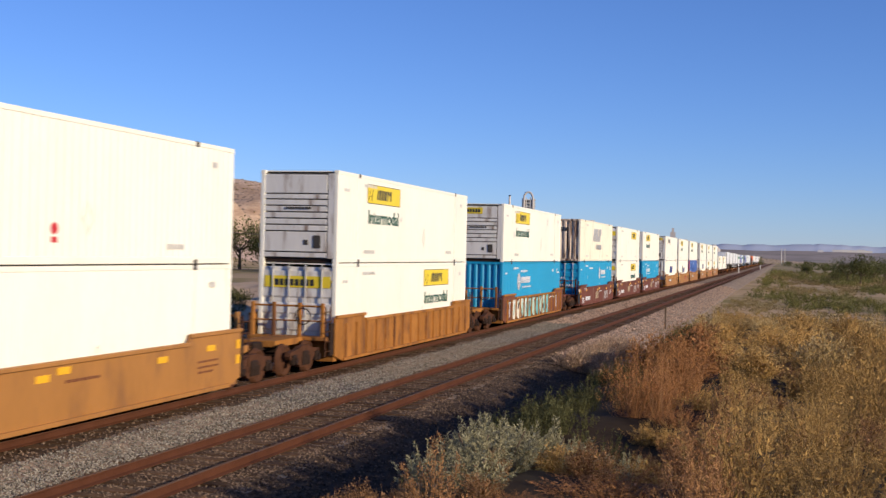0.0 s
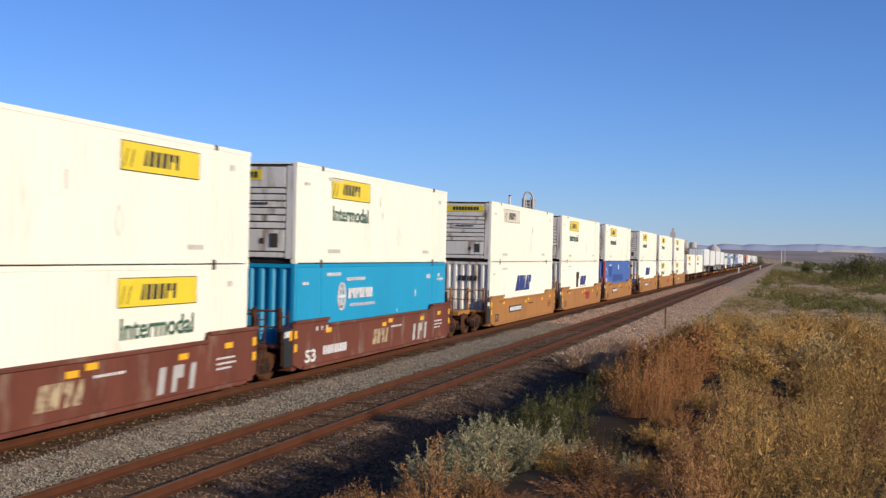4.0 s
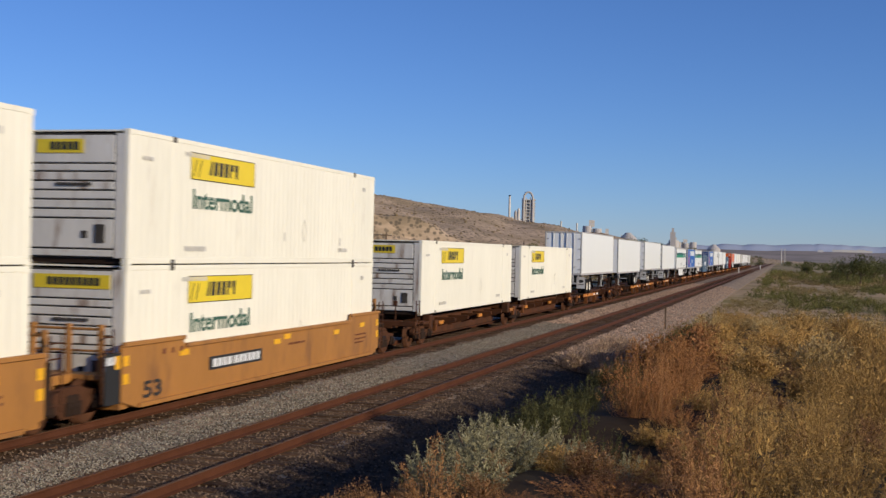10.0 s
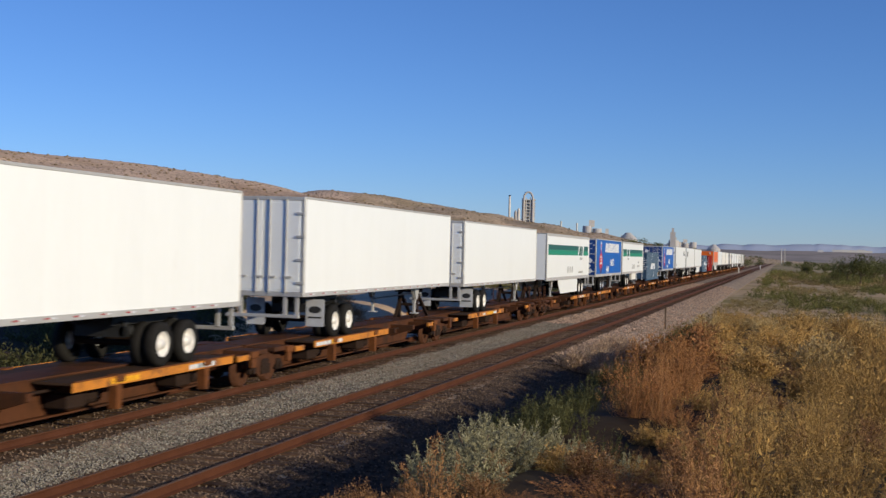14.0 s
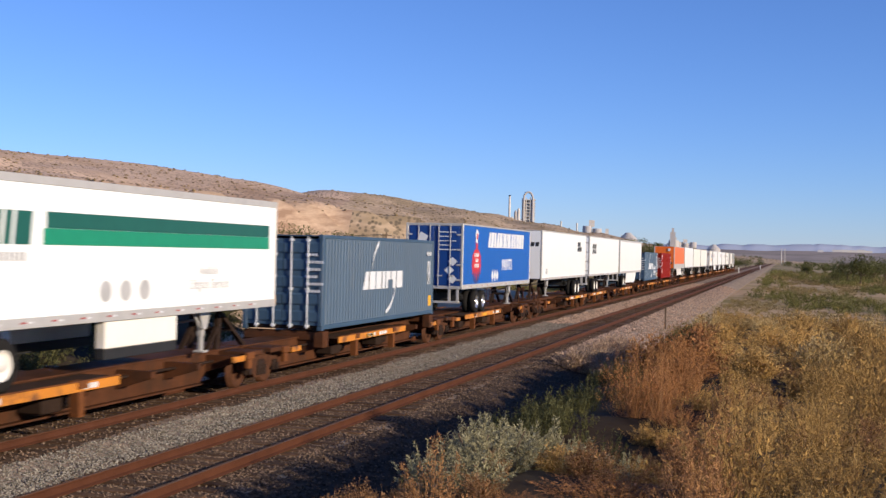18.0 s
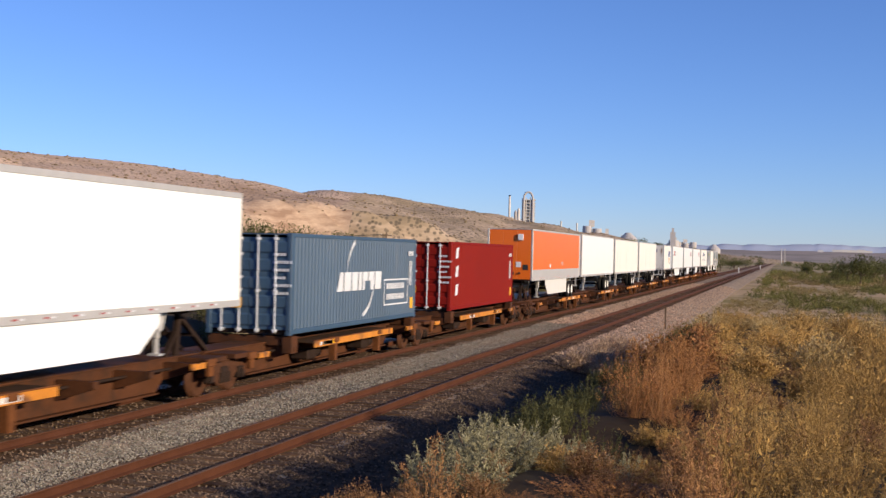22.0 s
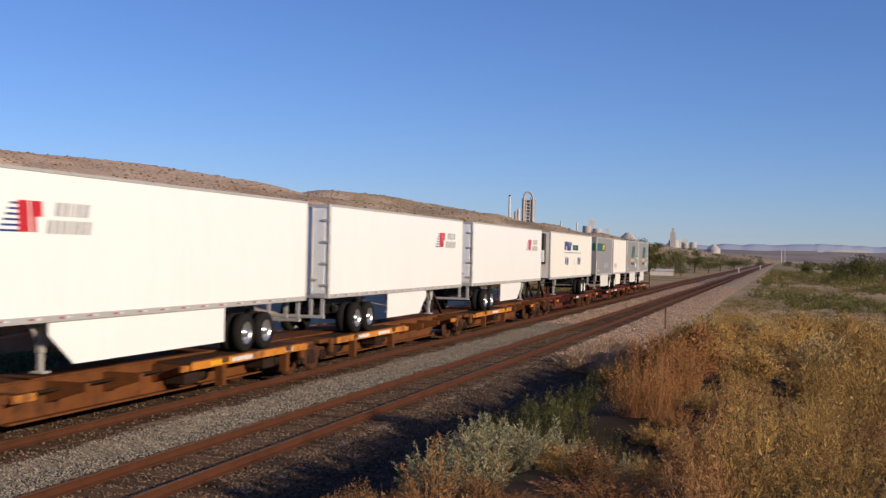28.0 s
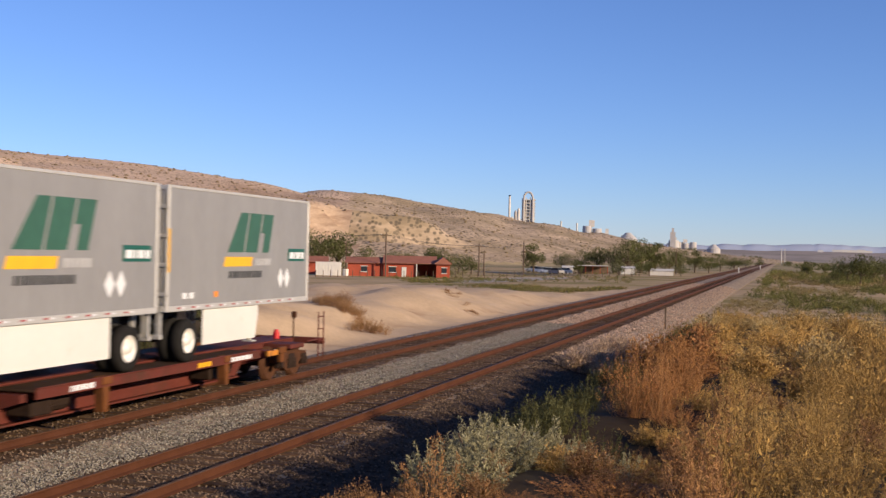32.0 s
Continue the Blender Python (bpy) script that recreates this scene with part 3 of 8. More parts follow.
def planted(name, label, category, clouds, places, material, kind="stuff"):
    """Many shrubs as one mesh: places are (x, y, z, scale, turn, height scale)."""
    if not places:
        return None
    V, F, n = [], [], 0
    for i, (x, y, z, s, a, hs) in enumerate(places):
        v, f = clouds[i % len(clouds)]
        c, t = math.cos(a), math.sin(a)
        R = np.array([[c * s, -t * s, 0], [t * s, c * s, 0], [0, 0, s * hs]])
        V.append(v @ R.T + (x, y, z))
        F.append(f + n)
        n += len(v)
    V, F = np.concatenate(V).astype(np.float32), np.concatenate(F).astype(np.int32)
    me = bpy.data.meshes.new(name)
    me.vertices.add(len(V))
    me.vertices.foreach_set("co", V.ravel())
    me.loops.add(F.size)
    me.loops.foreach_set("vertex_index", F.ravel())
    me.polygons.add(len(F))
    me.polygons.foreach_set("loop_start", np.arange(0, F.size, 3, dtype=np.int32))
    me.update(calc_edges=True)
    me.validate()
    me.materials.append(material)
    return tagged(new(name, me), label, category, kind=kind)


rg = np.random.default_rng(11)
NEAR = [with_core(rg, spire_bush(rg, 74, 110, 0.0165, 0.62, 1.08, 0.060), 0.62, 1.08, 0.045) for _ in range(4)]
PLUME = [spire_bush(rg, 26, 150, 0.0165, 0.30, 0.72, 0.045) for _ in range(4)]
SILVERC = [with_core(rg, spire_bush(rg, 36, 140, 0.023, 0.40, 0.62, 0.042, 0.15), 0.4, 0.62, 0.05) for _ in range(4)]
MIDB = [with_core(rg, spire_bush(rg, 60, 48, 0.036, 0.66, 1.12, 0.085), 0.66, 1.12, 0.09) for _ in range(4)]
FARB = [spire_bush(rg, 40, 32, 0.065, 0.80, 1.0, 0.13) for _ in range(4)]
MIDC = [leaf_cloud(rg, 700, 0.045, 0.55, 0.72, 36) for _ in range(4)]
LOW = [spire_bush(rg, 15, 32, 0.034, 0.24, 0.46, 0.030) for _ in range(3)]
FLUFF = [spire_bush(rg, 150, 26, 0.055, 0.62, 0.62, 0.10, 0.1, 1.4) for _ in range(3)]
TUFT = [leaf_cloud(rg, 52, 0.17, 0.7, 0.6, 6) for _ in range(5)]
DARKC = [leaf_cloud(rg, 210, 0.10, 0.62, 0.75, 14) for _ in range(4)]
PLAINC = [leaf_cloud(rg, 120, 0.145, 0.62, 0.75, 9) for _ in range(5)]


def species(x, y):
    """Which plant grows at a place, in drifts."""
    a = noise.noise((x * 0.35 + 3, y * 0.20, 0.0)) + 0.6 * noise.noise((x * 1.1, y * 0.9, 5.0))
    k = x / y + 0.10 * a
    if y < 10.5:
        return "orange" if k < -0.055 else "olive"
    if k < -0.045 - 0.02 * smooth(14, 30, y):
        return "orange"
    return "straw" if a > 0.33 else "olive"


def brush_edge(y):
    return float(np.interp(y, [6, 9.5, 14, 20, 30, 38, 45, 54, 60], [-1.75, -2.15, -2.0, -2.2, -2.75, -3.5, -3.8, -3.2, -2.0])) + 0.3 * noise.noise((y * 0.5, 3, 1))


def hollow(x, y):
    """A low bare pocket in the brush, deepest at 1."""
    return math.exp(-((x + 1.95) / 0.6) ** 2 - ((y - 15.2) / 1.7) ** 2) + 0.7 * math.exp(-((x - 2.3) / 0.8) ** 2 - ((y - 27.0) / 2.5) ** 2)


beds = {k: [] for k in ("orange", "olive", "straw", "orange_mid", "olive_mid", "straw_mid", "orange_far", "olive_far", "straw_far", "green", "plume", "dark", "dry")}
r = random.Random(21)
y = 5.6
while y < 59:
    step = 0.92 if y < 24 else (1.1 if y < 40 else 1.25)
    x = -7.0
    while x < 0.085 * y + 1.8:
        px, py = x + r.uniform(-0.32, 0.32), y + r.uniform(-0.34, 0.34)
        x += step
        into = px - (-6.0 + 0.9 * smooth(30, 60, py))
        gap = noise.noise((px * 0.85, py * 0.5, 9)) + 0.45 * noise.noise((px * 2.1, py * 1.5, 3))
        deep = hollow(px, py)
        row = (px, py, land_z(px, py) - 0.03)
        spin = r.uniform(0, 6.28)
        if -0.30 < px / py < -0.15 and 8.6 < py < 13.0 and px < brush_edge(py) + 0.6:
            for _ in range(2):
                qx, qy = px + r.uniform(-0.4, 0.4), py + r.uniform(-0.4, 0.4)
                beds["dry"].append((qx, qy, land_z(qx, qy) - 0.03, r.uniform(0.25, 0.4), r.uniform(0, 6.28), r.uniform(0.5, 0.8)))
            continue
        if deep > 0.42:
            for _ in range(4):
                qx, qy = px + r.uniform(-0.45, 0.45), py + r.uniform(-0.45, 0.45)
                beds["dry"].append((qx, qy, land_z(qx, qy) - 0.03, r.uniform(0.3, 0.5), r.uniform(0, 6.28), r.uniform(0.5, 0.8)))
        elif px > brush_edge(py) and gap > 0.04 - 0.3 * smooth(20, 40, py) - 0.6 * (1 - smooth(9.5, 11.5, py)) and py < 55 + 4 * gap:
            sp = species(px, py)
            rise = (0.46 + 0.85 * smooth(0.0, 0.55, gap) * (1 - smooth(18, 30, py)) + 0.5 * smooth(-0.25, 0.4, gap) * smooth(18, 30, py)) * (1 + 0.28 * smooth(-1.6, -0.9, px) * smooth(9.5, 13, py) * (1 - smooth(42, 50, py)))
            dip = min(1.0, 1.3 * math.exp(-((px + 1.35) / 0.8) ** 2 - ((py - 13.6) / 3.0) ** 2))
            rise *= (1 - 0.72 * dip) * (0.62 if py < 11.5 and px / py < -0.05 else 1.0) * (1 + 0.3 * math.exp(-((px - 0.1) / 0.9) ** 2 - ((py - 12.6) / 2.6) ** 2))
            wide = r.uniform(0.8, 1.15) * (1.0 if py < 24 else 1.2)
            tall = rise * r.uniform(0.85, 1.2) / wide * (1 - 0.36 * smooth(20, 42, py)) * (0.62 if py < 8.8 else 1.0)
            stretch = "" if py < 22 else ("_mid" if py < 40 else "_far")
            if dip > 0.45:
                beds["dry"].append((*row, wide * 0.8, spin, tall))
            elif py > 34 and px < brush_edge(py) + 1.0:
                beds["dark"].append((*row, wide * 0.8, spin, tall * 0.8))
            else:
                beds[sp + stretch].append((*row, wide, spin, tall))
            if py < 22 and px / py < -0.03 and (gap > 0.0 or py < 9.5) and r.random() < 0.45:
                qx, qy = px + r.uniform(-0.4, 0.4), py + r.uniform(-0.4, 0.4)
                beds["plume"].append((qx, qy, land_z(qx, qy) - 0.03, r.uniform(0.8, 1.2), spin, r.uniform(0.9, 1.5)))
        elif px > brush_edge(py) and py < 40:
            for _ in range(2):
                qx, qy = px + r.uniform(-0.4, 0.4), py + r.uniform(-0.4, 0.4)
                beds["dry" if r.random() < 0.5 else "olive_mid"].append((qx, qy, land_z(qx, qy) - 0.03, r.uniform(0.35, 0.6), r.uniform(0, 6.28), r.uniform(0.5, 0.8)))
        elif 0.7 < into and px <= brush_edge(py) and py > 13 and gap > -0.5:
            for _ in range(3):
                qx, qy = px + r.uniform(-0.45, 0.45), py + r.uniform(-0.45, 0.45)
                beds["green"].append((qx, qy, land_z(qx, qy) - 0.02, r.uniform(0.8, 1.35), r.uniform(0, 6.28), r.uniform(0.7, 1.3)))
        elif into > 1.2 and py < 34:
            for _ in range(2):
                qx, qy = px + r.uniform(-0.4, 0.4), py + r.uniform(-0.4, 0.4)
                beds["dry"].append((qx, qy, land_z(qx, qy) - 0.03, r.uniform(0.3, 0.5), r.uniform(0, 6.28), r.uniform(0.5, 0.8)))
    y += step
BRUSH = "dry desert brush covering the bank"
for tag, clouds in (("", NEAR), ("_mid", MIDB), ("_far", FARB)):
    planted("rusty_brush", "rusty orange " + BRUSH, "brush", clouds, beds["orange" + tag], LEAF_ORANGE)
    planted("olive_brush", "olive yellow " + BRUSH, "brush", clouds, beds["olive" + tag], LEAF_OLIVE)
    planted("straw_brush", "pale straw-coloured " + BRUSH, "brush", clouds, beds["straw" + tag], LEAF_STRAW)
planted("rusty_weeds", "tall rusty orange weeds on the bank", "weeds", PLUME, beds["plume"], LEAF_RUST)
planted("green_brush", "dark green brush along the edge of the bank", "brush", MIDB, beds["dark"], LEAF_GREEN)
planted("dry_brush", "brown dry low brush on the bank", "brush", MIDB, beds["dry"], LEAF_DRY)
planted("green_weeds", "low green weeds on the slope of the bank", "weeds", LOW, beds["green"], LEAF_GREEN)

# single shrubs that stand out
shrub_rows = [(-2.62, 9.3, 0.85, 0.9), (-2.35, 9.6, 0.9, 1.0), (-2.75, 10.1, 0.95, 1.0), (-2.45, 10.4, 1.0, 0.95), (-2.9, 10.8, 1.0, 1.0), (-2.55, 11.1, 1.1, 1.0), (-2.2, 10.2, 0.85, 1.0), (-2.8, 11.7, 1.05, 1.0), (-2.45, 11.9, 1.1, 1.05), (-2.1, 11.4, 1.0, 1.0), (-2.6, 12.5, 1.0, 1.1), (-2.25, 12.7, 1.05, 1.05), (-1.95, 12.2, 1.0, 1.0), (-2.05, 13.2, 0.9, 1.0), (-1.75, 12.9, 0.9, 0.95), (-1.6, 13.5, 0.8, 0.9), (-2.2, 9.0, 0.8, 0.8), (-4.5, 30.0, 1.8, 0.85), (-4.1, 30.9, 1.7, 0.9), (-3.85, 29.6, 1.4, 0.9), (-4.75, 31.6, 1.5, 0.8), (-4.35, 32.4, 1.4, 0.8)]
for i, (x, y, s, hs) in enumerate(shrub_rows):
    sh = thing("shrub", "silver-green leafy shrub on the bank", "shrub", pose(x, y, land_z(x, y) - 0.03, 0, 0, 40 * i) @ Matrix.Diagonal((s, s, s * hs, 1)), "silver shrubs")
    v, f = SILVERC[i % 4]
    key = ("shrub_leaves", i % 4)
    if key not in MESHES:
        me = bpy.data.meshes.new("foliage")
        me.from_pydata(v.tolist(), [], f.tolist())
        me.materials.append(LEAF_SILVER)
        MESHES[key] = me
    part("foliage", MESHES[key], LEAF_SILVER, sh)
    part("stem", shared("shrub_stem", lambda: Shape().cyl((0, 0, -0.15), (0.02, 0.01, 0.25), 0.03, 6, 0.012).cyl((0, 0, 0.05), (0.16, 0.05, 0.4), 0.014, 5, 0.006).cyl((0, 0, 0.08), (-0.12, 0.1, 0.42), 0.014, 5, 0.006), BARK), BARK, sh)


def dead_bush(x, y, s, seed):
    q = random.Random(seed)
    t = Shape()
    for _ in range(130):
        a, e = q.uniform(0, 6.283), q.uniform(0.05, 1.2)
        p = Vector((0.1 * math.cos(a), 0.1 * math.sin(a), 0.02))
        for k in range(3):
            d = Vector((math.cos(a) * math.cos(e), math.sin(a) * math.cos(e), math.sin(e))) * q.uniform(0.14, 0.26)
            n = p + d
            t.cyl(p, n, 0.006, 3, 0.004, False)
            p = n
            a += q.uniform(-0.6, 0.6)
            e += q.uniform(-0.5, 0.3)
    b = thing("dead_bush", "pale dry tangled bush beside the ballast", "bush", pose(x, y, max(land_z(x, y), ballast_z(x, y)) - 0.02) @ Matrix.Scale(s, 4), "dead bushes")
    part("twig_tangle", t, TWIG, b)
    v, f = FLUFF[seed % 3]
    me = bpy.data.meshes.new("dry_sprays")
    me.from_pydata(v.tolist(), [], f.tolist())
    me.materials.append(LEAF_TAN)
    part("dry_sprays", me, LEAF_TAN, b)


for i, (x, y, s) in enumerate([(-7.25, 44.3, 1.4), (-7.0, 46.5, 1.4), (-7.1, 49.0, 1.5), (-6.5, 44.5, 1.2), (-6.9, 51.5, 1.5), (-7.0, 54.0, 1.4), (-6.6, 48.0, 1.3), (-6.7, 55.5, 1.3)]):
    dead_bush(x, y, s, 30 + i)
pst = thing("marker_post", "thin weathered wooden post beside the track", "post", pose(-6.75, 75.0, -0.75))
part("post", Shape().box(-0.05, 0.05, -0.05, 0.05, -0.2, 1.45, 0.01), BARK, pst)

# scrub on the lower land ahead and on the hills
rows_g, rows_o = [], []
for _ in range(4600):
    y = 62 + 400 * r.random() ** 1.5
    x = r.uniform(-6.5 + 3 * smooth(60, 200, y), 0.10 * y + 4)
    if noise.noise((x * 0.11, y * 0.04, 2)) < -0.28:
        continue
    g = noise.noise((x * 0.09, y * 0.03, 8)) > 0.02
    if g and r.random() < 0.55:
        continue
    big = (1.0 + 0.9 * smooth(120, 320, y)) * (r.uniform(0.9, 1.7) if g else r.uniform(0.5, 1.1))
    (rows_g if g else rows_o).append((x, y, land_z(x, y) - 0.1, big, r.uniform(0, 6.28), r.uniform(0.6, 0.95)))
planted("green_scrub", "dull green desert scrub on the plain", "scrub", PLAINC, rows_g, LEAF_WEED)
planted("olive_scrub", "olive dry desert scrub on the plain", "scrub", TUFT, rows_o, LEAF_PLAIN)
OCT = np.array([(1, 0, 0.3), (-1, 0, 0.3), (0, 1, 0.3), (0, -1, 0.3), (0, 0, 1), (0, 0, -0.4)], float)
OCF = np.array([(0, 2, 4), (2, 1, 4), (1, 3, 4), (3, 0, 4), (2, 0, 5), (1, 2, 5), (3, 1, 5), (0, 3, 5)])
blob = [(OCT * rg.uniform(0.6, 1.2, (6, 1)), OCF) for _ in range(6)]
rows_h = []
for _ in range(9000):
    a = r.uniform(-0.40, 0.28)
    d = 330 + 1150 * r.random()
    x, y = EYE.x + d * (AIM.x * math.cos(a) + AIM.y * math.sin(a)), d * (AIM.y * math.cos(a) - AIM.x * math.sin(a))
    h = hill_z(x, y)
    if h > 3:
        rows_h.append((x, y, land_z(x, y) - 0.1, r.uniform(0.3, 1.25), r.uniform(0, 6.28), r.uniform(0.5, 0.8)))
planted("hill_scrub", "small dark shrubs dotting the bare hillside", "scrub", blob, rows_h, LEAF_HILL)
rows_l, rows_m = [], []
for _ in range(20000):
    y = 130 + 230 * r.random()
    x = r.uniform(-0.42 * y, -0.10 * y - 4)
    belt = max(math.exp(-((y - sand_end(x) - 9) / 8.0) ** 2), 0.3 * math.exp(-((y - sand_end(x) - 38) / 14.0) ** 2), 0.10)
    if x < -20 and y > sand_end(x) - 2 and r.random() < belt and noise.noise((x * 0.05, y * 0.03, 4)) > -0.15:
        (rows_l if r.random() < 0.7 else rows_m).append((x, y, land_z(x, y) - 0.06, r.uniform(0.6, 1.45), r.uniform(0, 6.28), r.uniform(0.45, 0.85)))
rows_l, rows_m = rows_l[:2600], rows_m[:1100]
planted("green_scrub", "low green weeds and grass on the flat", "scrub", TUFT, rows_l, LEAF_WEED)
planted("olive_scrub", "low dry weeds on the flat", "scrub", TUFT, rows_m, LEAF_PLAIN)
rows_w = []
for _ in range(150):
    y = 620 + 900 * r.random()
    x = r.uniform(-0.10 * y, 0.10 * y + 20)
    if abs(x + 12) > 14 and noise.noise((x * 0.012, y * 0.006, 5)) > -0.1:
        rows_w.append((x, y, land_z(x, y) - 0.3, r.uniform(3.0, 6.5), r.uniform(0, 6.28), r.uniform(0.5, 0.9)))
planted("far_trees", "dark scattered trees far off on the plain", "trees", FARB, rows_w, LEAF_TREE)
# dry brush running down the sand cut
rows_s = []
for k in range(64):
    t = r.random()
    x, y = -27.6 + 7.0 * t + r.uniform(-0.8, 0.8), 72.5 - 11.0 * t + r.uniform(-1.2, 1.2)
    rows_s.append((x, y, land_z(x, y) - 0.05, r.uniform(0.6, 1.25), r.uniform(0, 6), r.uniform(0.7, 1.1)))
for k in range(22):
    t = r.random()
    x, y = -26.5 + 6.0 * t + r.uniform(-0.7, 0.7), 97.5 - 14.0 * t + r.uniform(-1.5, 1.5)
    rows_s.append((x, y, land_z(x, y) - 0.05, r.uniform(0.5, 0.9), r.uniform(0, 6), r.uniform(0.4, 0.6)))
planted("sand_brush", "brown dry brush growing down the sand cut", "brush", MIDC, rows_s, LEAF_DRY)


# dark brush beyond the train's track
rows_b = []
for _ in range(900):
    y = r.uniform(14, 74)
    x = r.uniform(-0.46 * y - 9, -0.46 * y + 0.2)
    if x < -19 and noise.noise((x * 0.2, y * 0.2, 3)) > -0.25:
        rows_b.append((x, y, land_z(x, y) - 0.05, r.uniform(0.7, 1.5), r.uniform(0, 6.28), r.uniform(0.6, 1.0)))
planted("green_brush", "dark green brush beyond the tracks", "brush", DARKC, rows_b[:430], LEAF_GREEN)


# ---- trees ----


def tree_meshes(seed, height, width, leaves, size):
    q = np.random.default_rng(seed)
    t = Shape()
    t.cyl((0, 0, -0.3), (0.1, 0.05, height * 0.42), height * 0.035, 8, height * 0.02)
    lobes = []
    for k in range(10):
        a = k * 0.9 + q.uniform(-0.3, 0.3)
        rr = width * 0.5 * q.uniform(0.35, 0.75)
        tip = (rr * math.cos(a), rr * math.sin(a), height * q.uniform(0.32, 0.85))
        t.cyl((0.05, 0.03, height * q.uniform(0.2, 0.4)), tip, height * 0.014, 6, height * 0.005)
        lobes.append((np.array(tip), width * q.uniform(0.18, 0.30)))
    lobes.append((np.array([0, 0, height * 0.85]), width * 0.22))
    vs, fs = [], []
    for i in range(leaves):
        c, rad = lobes[i % len(lobes)]
        d = q.normal(0, 1, 3)
        d /= np.linalg.norm(d)
        p = c + d * rad * q.uniform(0.55, 1.1) * np.array([1, 1, 0.85])
        e, f = q.normal(0, 1, 3), q.normal(0, 1, 3)
        e = e / np.linalg.norm(e) * size * q.uniform(0.5, 1.2)
        f = f / np.linalg.norm(f) * size * q.uniform(0.5, 1.2)
        k = len(vs)
        vs += [p, p + e, p + e * 0.6 + f, p + f * 0.7]
        fs += [(k, k + 1, k + 2, k + 3)]
    me = bpy.data.meshes.new("crown")
    me.from_pydata([tuple(v) for v in vs], [], fs)
    me.materials.append(LEAF_TREE)
    return t.mesh("trunk", BARK), me


TREES = [tree_meshes(50 + k, 10.0, w, 2800, 0.36) for k, w in enumerate((9.0, 11.0, 7.0, 13.0))]


def bearing(px, d):
    """The place at a distance d along the line of sight that crosses the picture at px of 1568."""
    k = (px - 784) / 2181.0
    f, g = Vector((AIM.x, AIM.y)).normalized(), Vector((AIM.y, -AIM.x)).normalized()
    return Vector((0, 0)) + (f + g * k) * d


def tree(px, d, height, kind, label="dark green leafy tree on the flat", wide=1.0):
    p = bearing(px, d)
    t = thing("tree", label, "tree", pose(p.x, p.y, land_z(p.x, p.y), 0, 0, px * 7 % 360) @ Matrix.Diagonal((height / 10 * wide, height / 10 * wide, height / 10, 1)), "trees beside the line")
    tr, cr = TREES[kind % 4]
    part("trunk", tr, BARK, t)
    part("crown", cr, LEAF_TREE, t)


for px, d, h, k in [(-20, 250, 8.5, 1), (5, 252, 7.5, 3), (38, 250, 8.0, 1), (72, 254, 8.6, 3), (105, 252, 7.8, 0), (150, 250, 7.0, 1), (1096, 288, 3.4, 1), (1132, 286, 3.0, 3), (1150, 290, 3.6, 0), (1206, 292, 3.2, 1), (1024, 300, 3.4, 2), (-15, 262, 11.5, 2), (20, 270, 13.0, 0), (130, 265, 13.6, 3), (170, 262, 14.4, 0), (200, 268, 13.4, 1), (325, 280, 10.6, 0), (375, 285, 10.0, 1), (425, 280, 11.2, 3), (470, 275, 10.4, 0), (535, 268, 9.8, 1), (560, 262, 8.2, 3), (598, 268, 9.0, 0), (650, 275, 5.6, 1), (700, 285, 4.8, 3), (725, 288, 4.6, 1), (765, 290, 6.0, 0), (785, 292, 5.5, 1), (812, 285, 4.4, 3), (835, 288, 4.0, 1),
                    (945, 330, 8.0, 2), (1000, 340, 5.5, 3), (1030, 335, 6.5, 1), (1058, 345, 7.5, 0), (1085, 340, 7.0, 3), (1112, 330, 9.2, 1), (1135, 335, 9.8, 0), (1160, 340, 9.0, 2), (1185, 350, 7.0, 1), (1205, 360, 6.8, 3), (1230, 365, 7.2, 2), (1255, 370, 5.5, 1), (1275, 420, 5.5, 3), (1300, 430, 5.0, 0), (1320, 520, 5.0, 3), (1345, 700, 5.0, 1)]:
    tree(px, d, h * (0.96 if px > 990 else 1.0), k, wide=1.05)
for px, d, h, k in [(1484, 236, 3.4, 1), (1500, 240, 5.2, 3), (1524, 238, 6.2, 0), (1546, 285, 5.6, 1), (1568, 290, 5.8, 3), (1428, 330, 4.4, 2), (1462, 420, 3.6, 2), (1600, 290, 7.0, 0), (1590, 190, 3.2, 1)]:
    tree(px, d, h, k, "green bushy tree on the low plain")

# ---- houses, poles, road and cars beyond the line ----
BRICK = mat("red_brick_wall", (0.36, 0.08, 0.048), 0.85, var=0.2, scale=0.8, fine=8)
ROOF = mat("brown_red_shingles", (0.30, 0.125, 0.09), 0.9, var=0.2, scale=1.0, fine=6)
SHED = mat("white_painted_siding", (0.60, 0.58, 0.54), 0.7, var=0.1, scale=1.0, fine=6)
GLASS = mat("dark_window_glass", (0.03, 0.035, 0.04), 0.25, var=0.1, spec=0.25)
POLE = mat("weathered_pole_timber", (0.13, 0.09, 0.065), 0.9, var=0.2, scale=2, fine=12)
ASPHALT = mat("worn_asphalt", (0.10, 0.095, 0.09), 0.9, var=0.2, scale=0.2, fine=4, world_space=True)
CONCRETE = mat("pale_plant_concrete", (0.44, 0.42, 0.41), 0.85, var=0.12, scale=0.05, fine=0.6)
PLANTDARK = mat("plant_cladding", (0.46, 0.43, 0.40), 0.8, var=0.3, scale=0.15, fine=1.0)
PLANTSTEEL = mat("pale_plant_steelwork", (0.60, 0.57, 0.53), 0.7, var=0.2, scale=0.1, fine=1.0)
PATH = mat("pale_concrete_lane", (0.42, 0.37, 0.31), 0.9, var=0.15, scale=0.3, fine=3, world_space=True)
WIRE = mat("dark_wire", (0.03, 0.03, 0.03), 0.6, var=0.1)


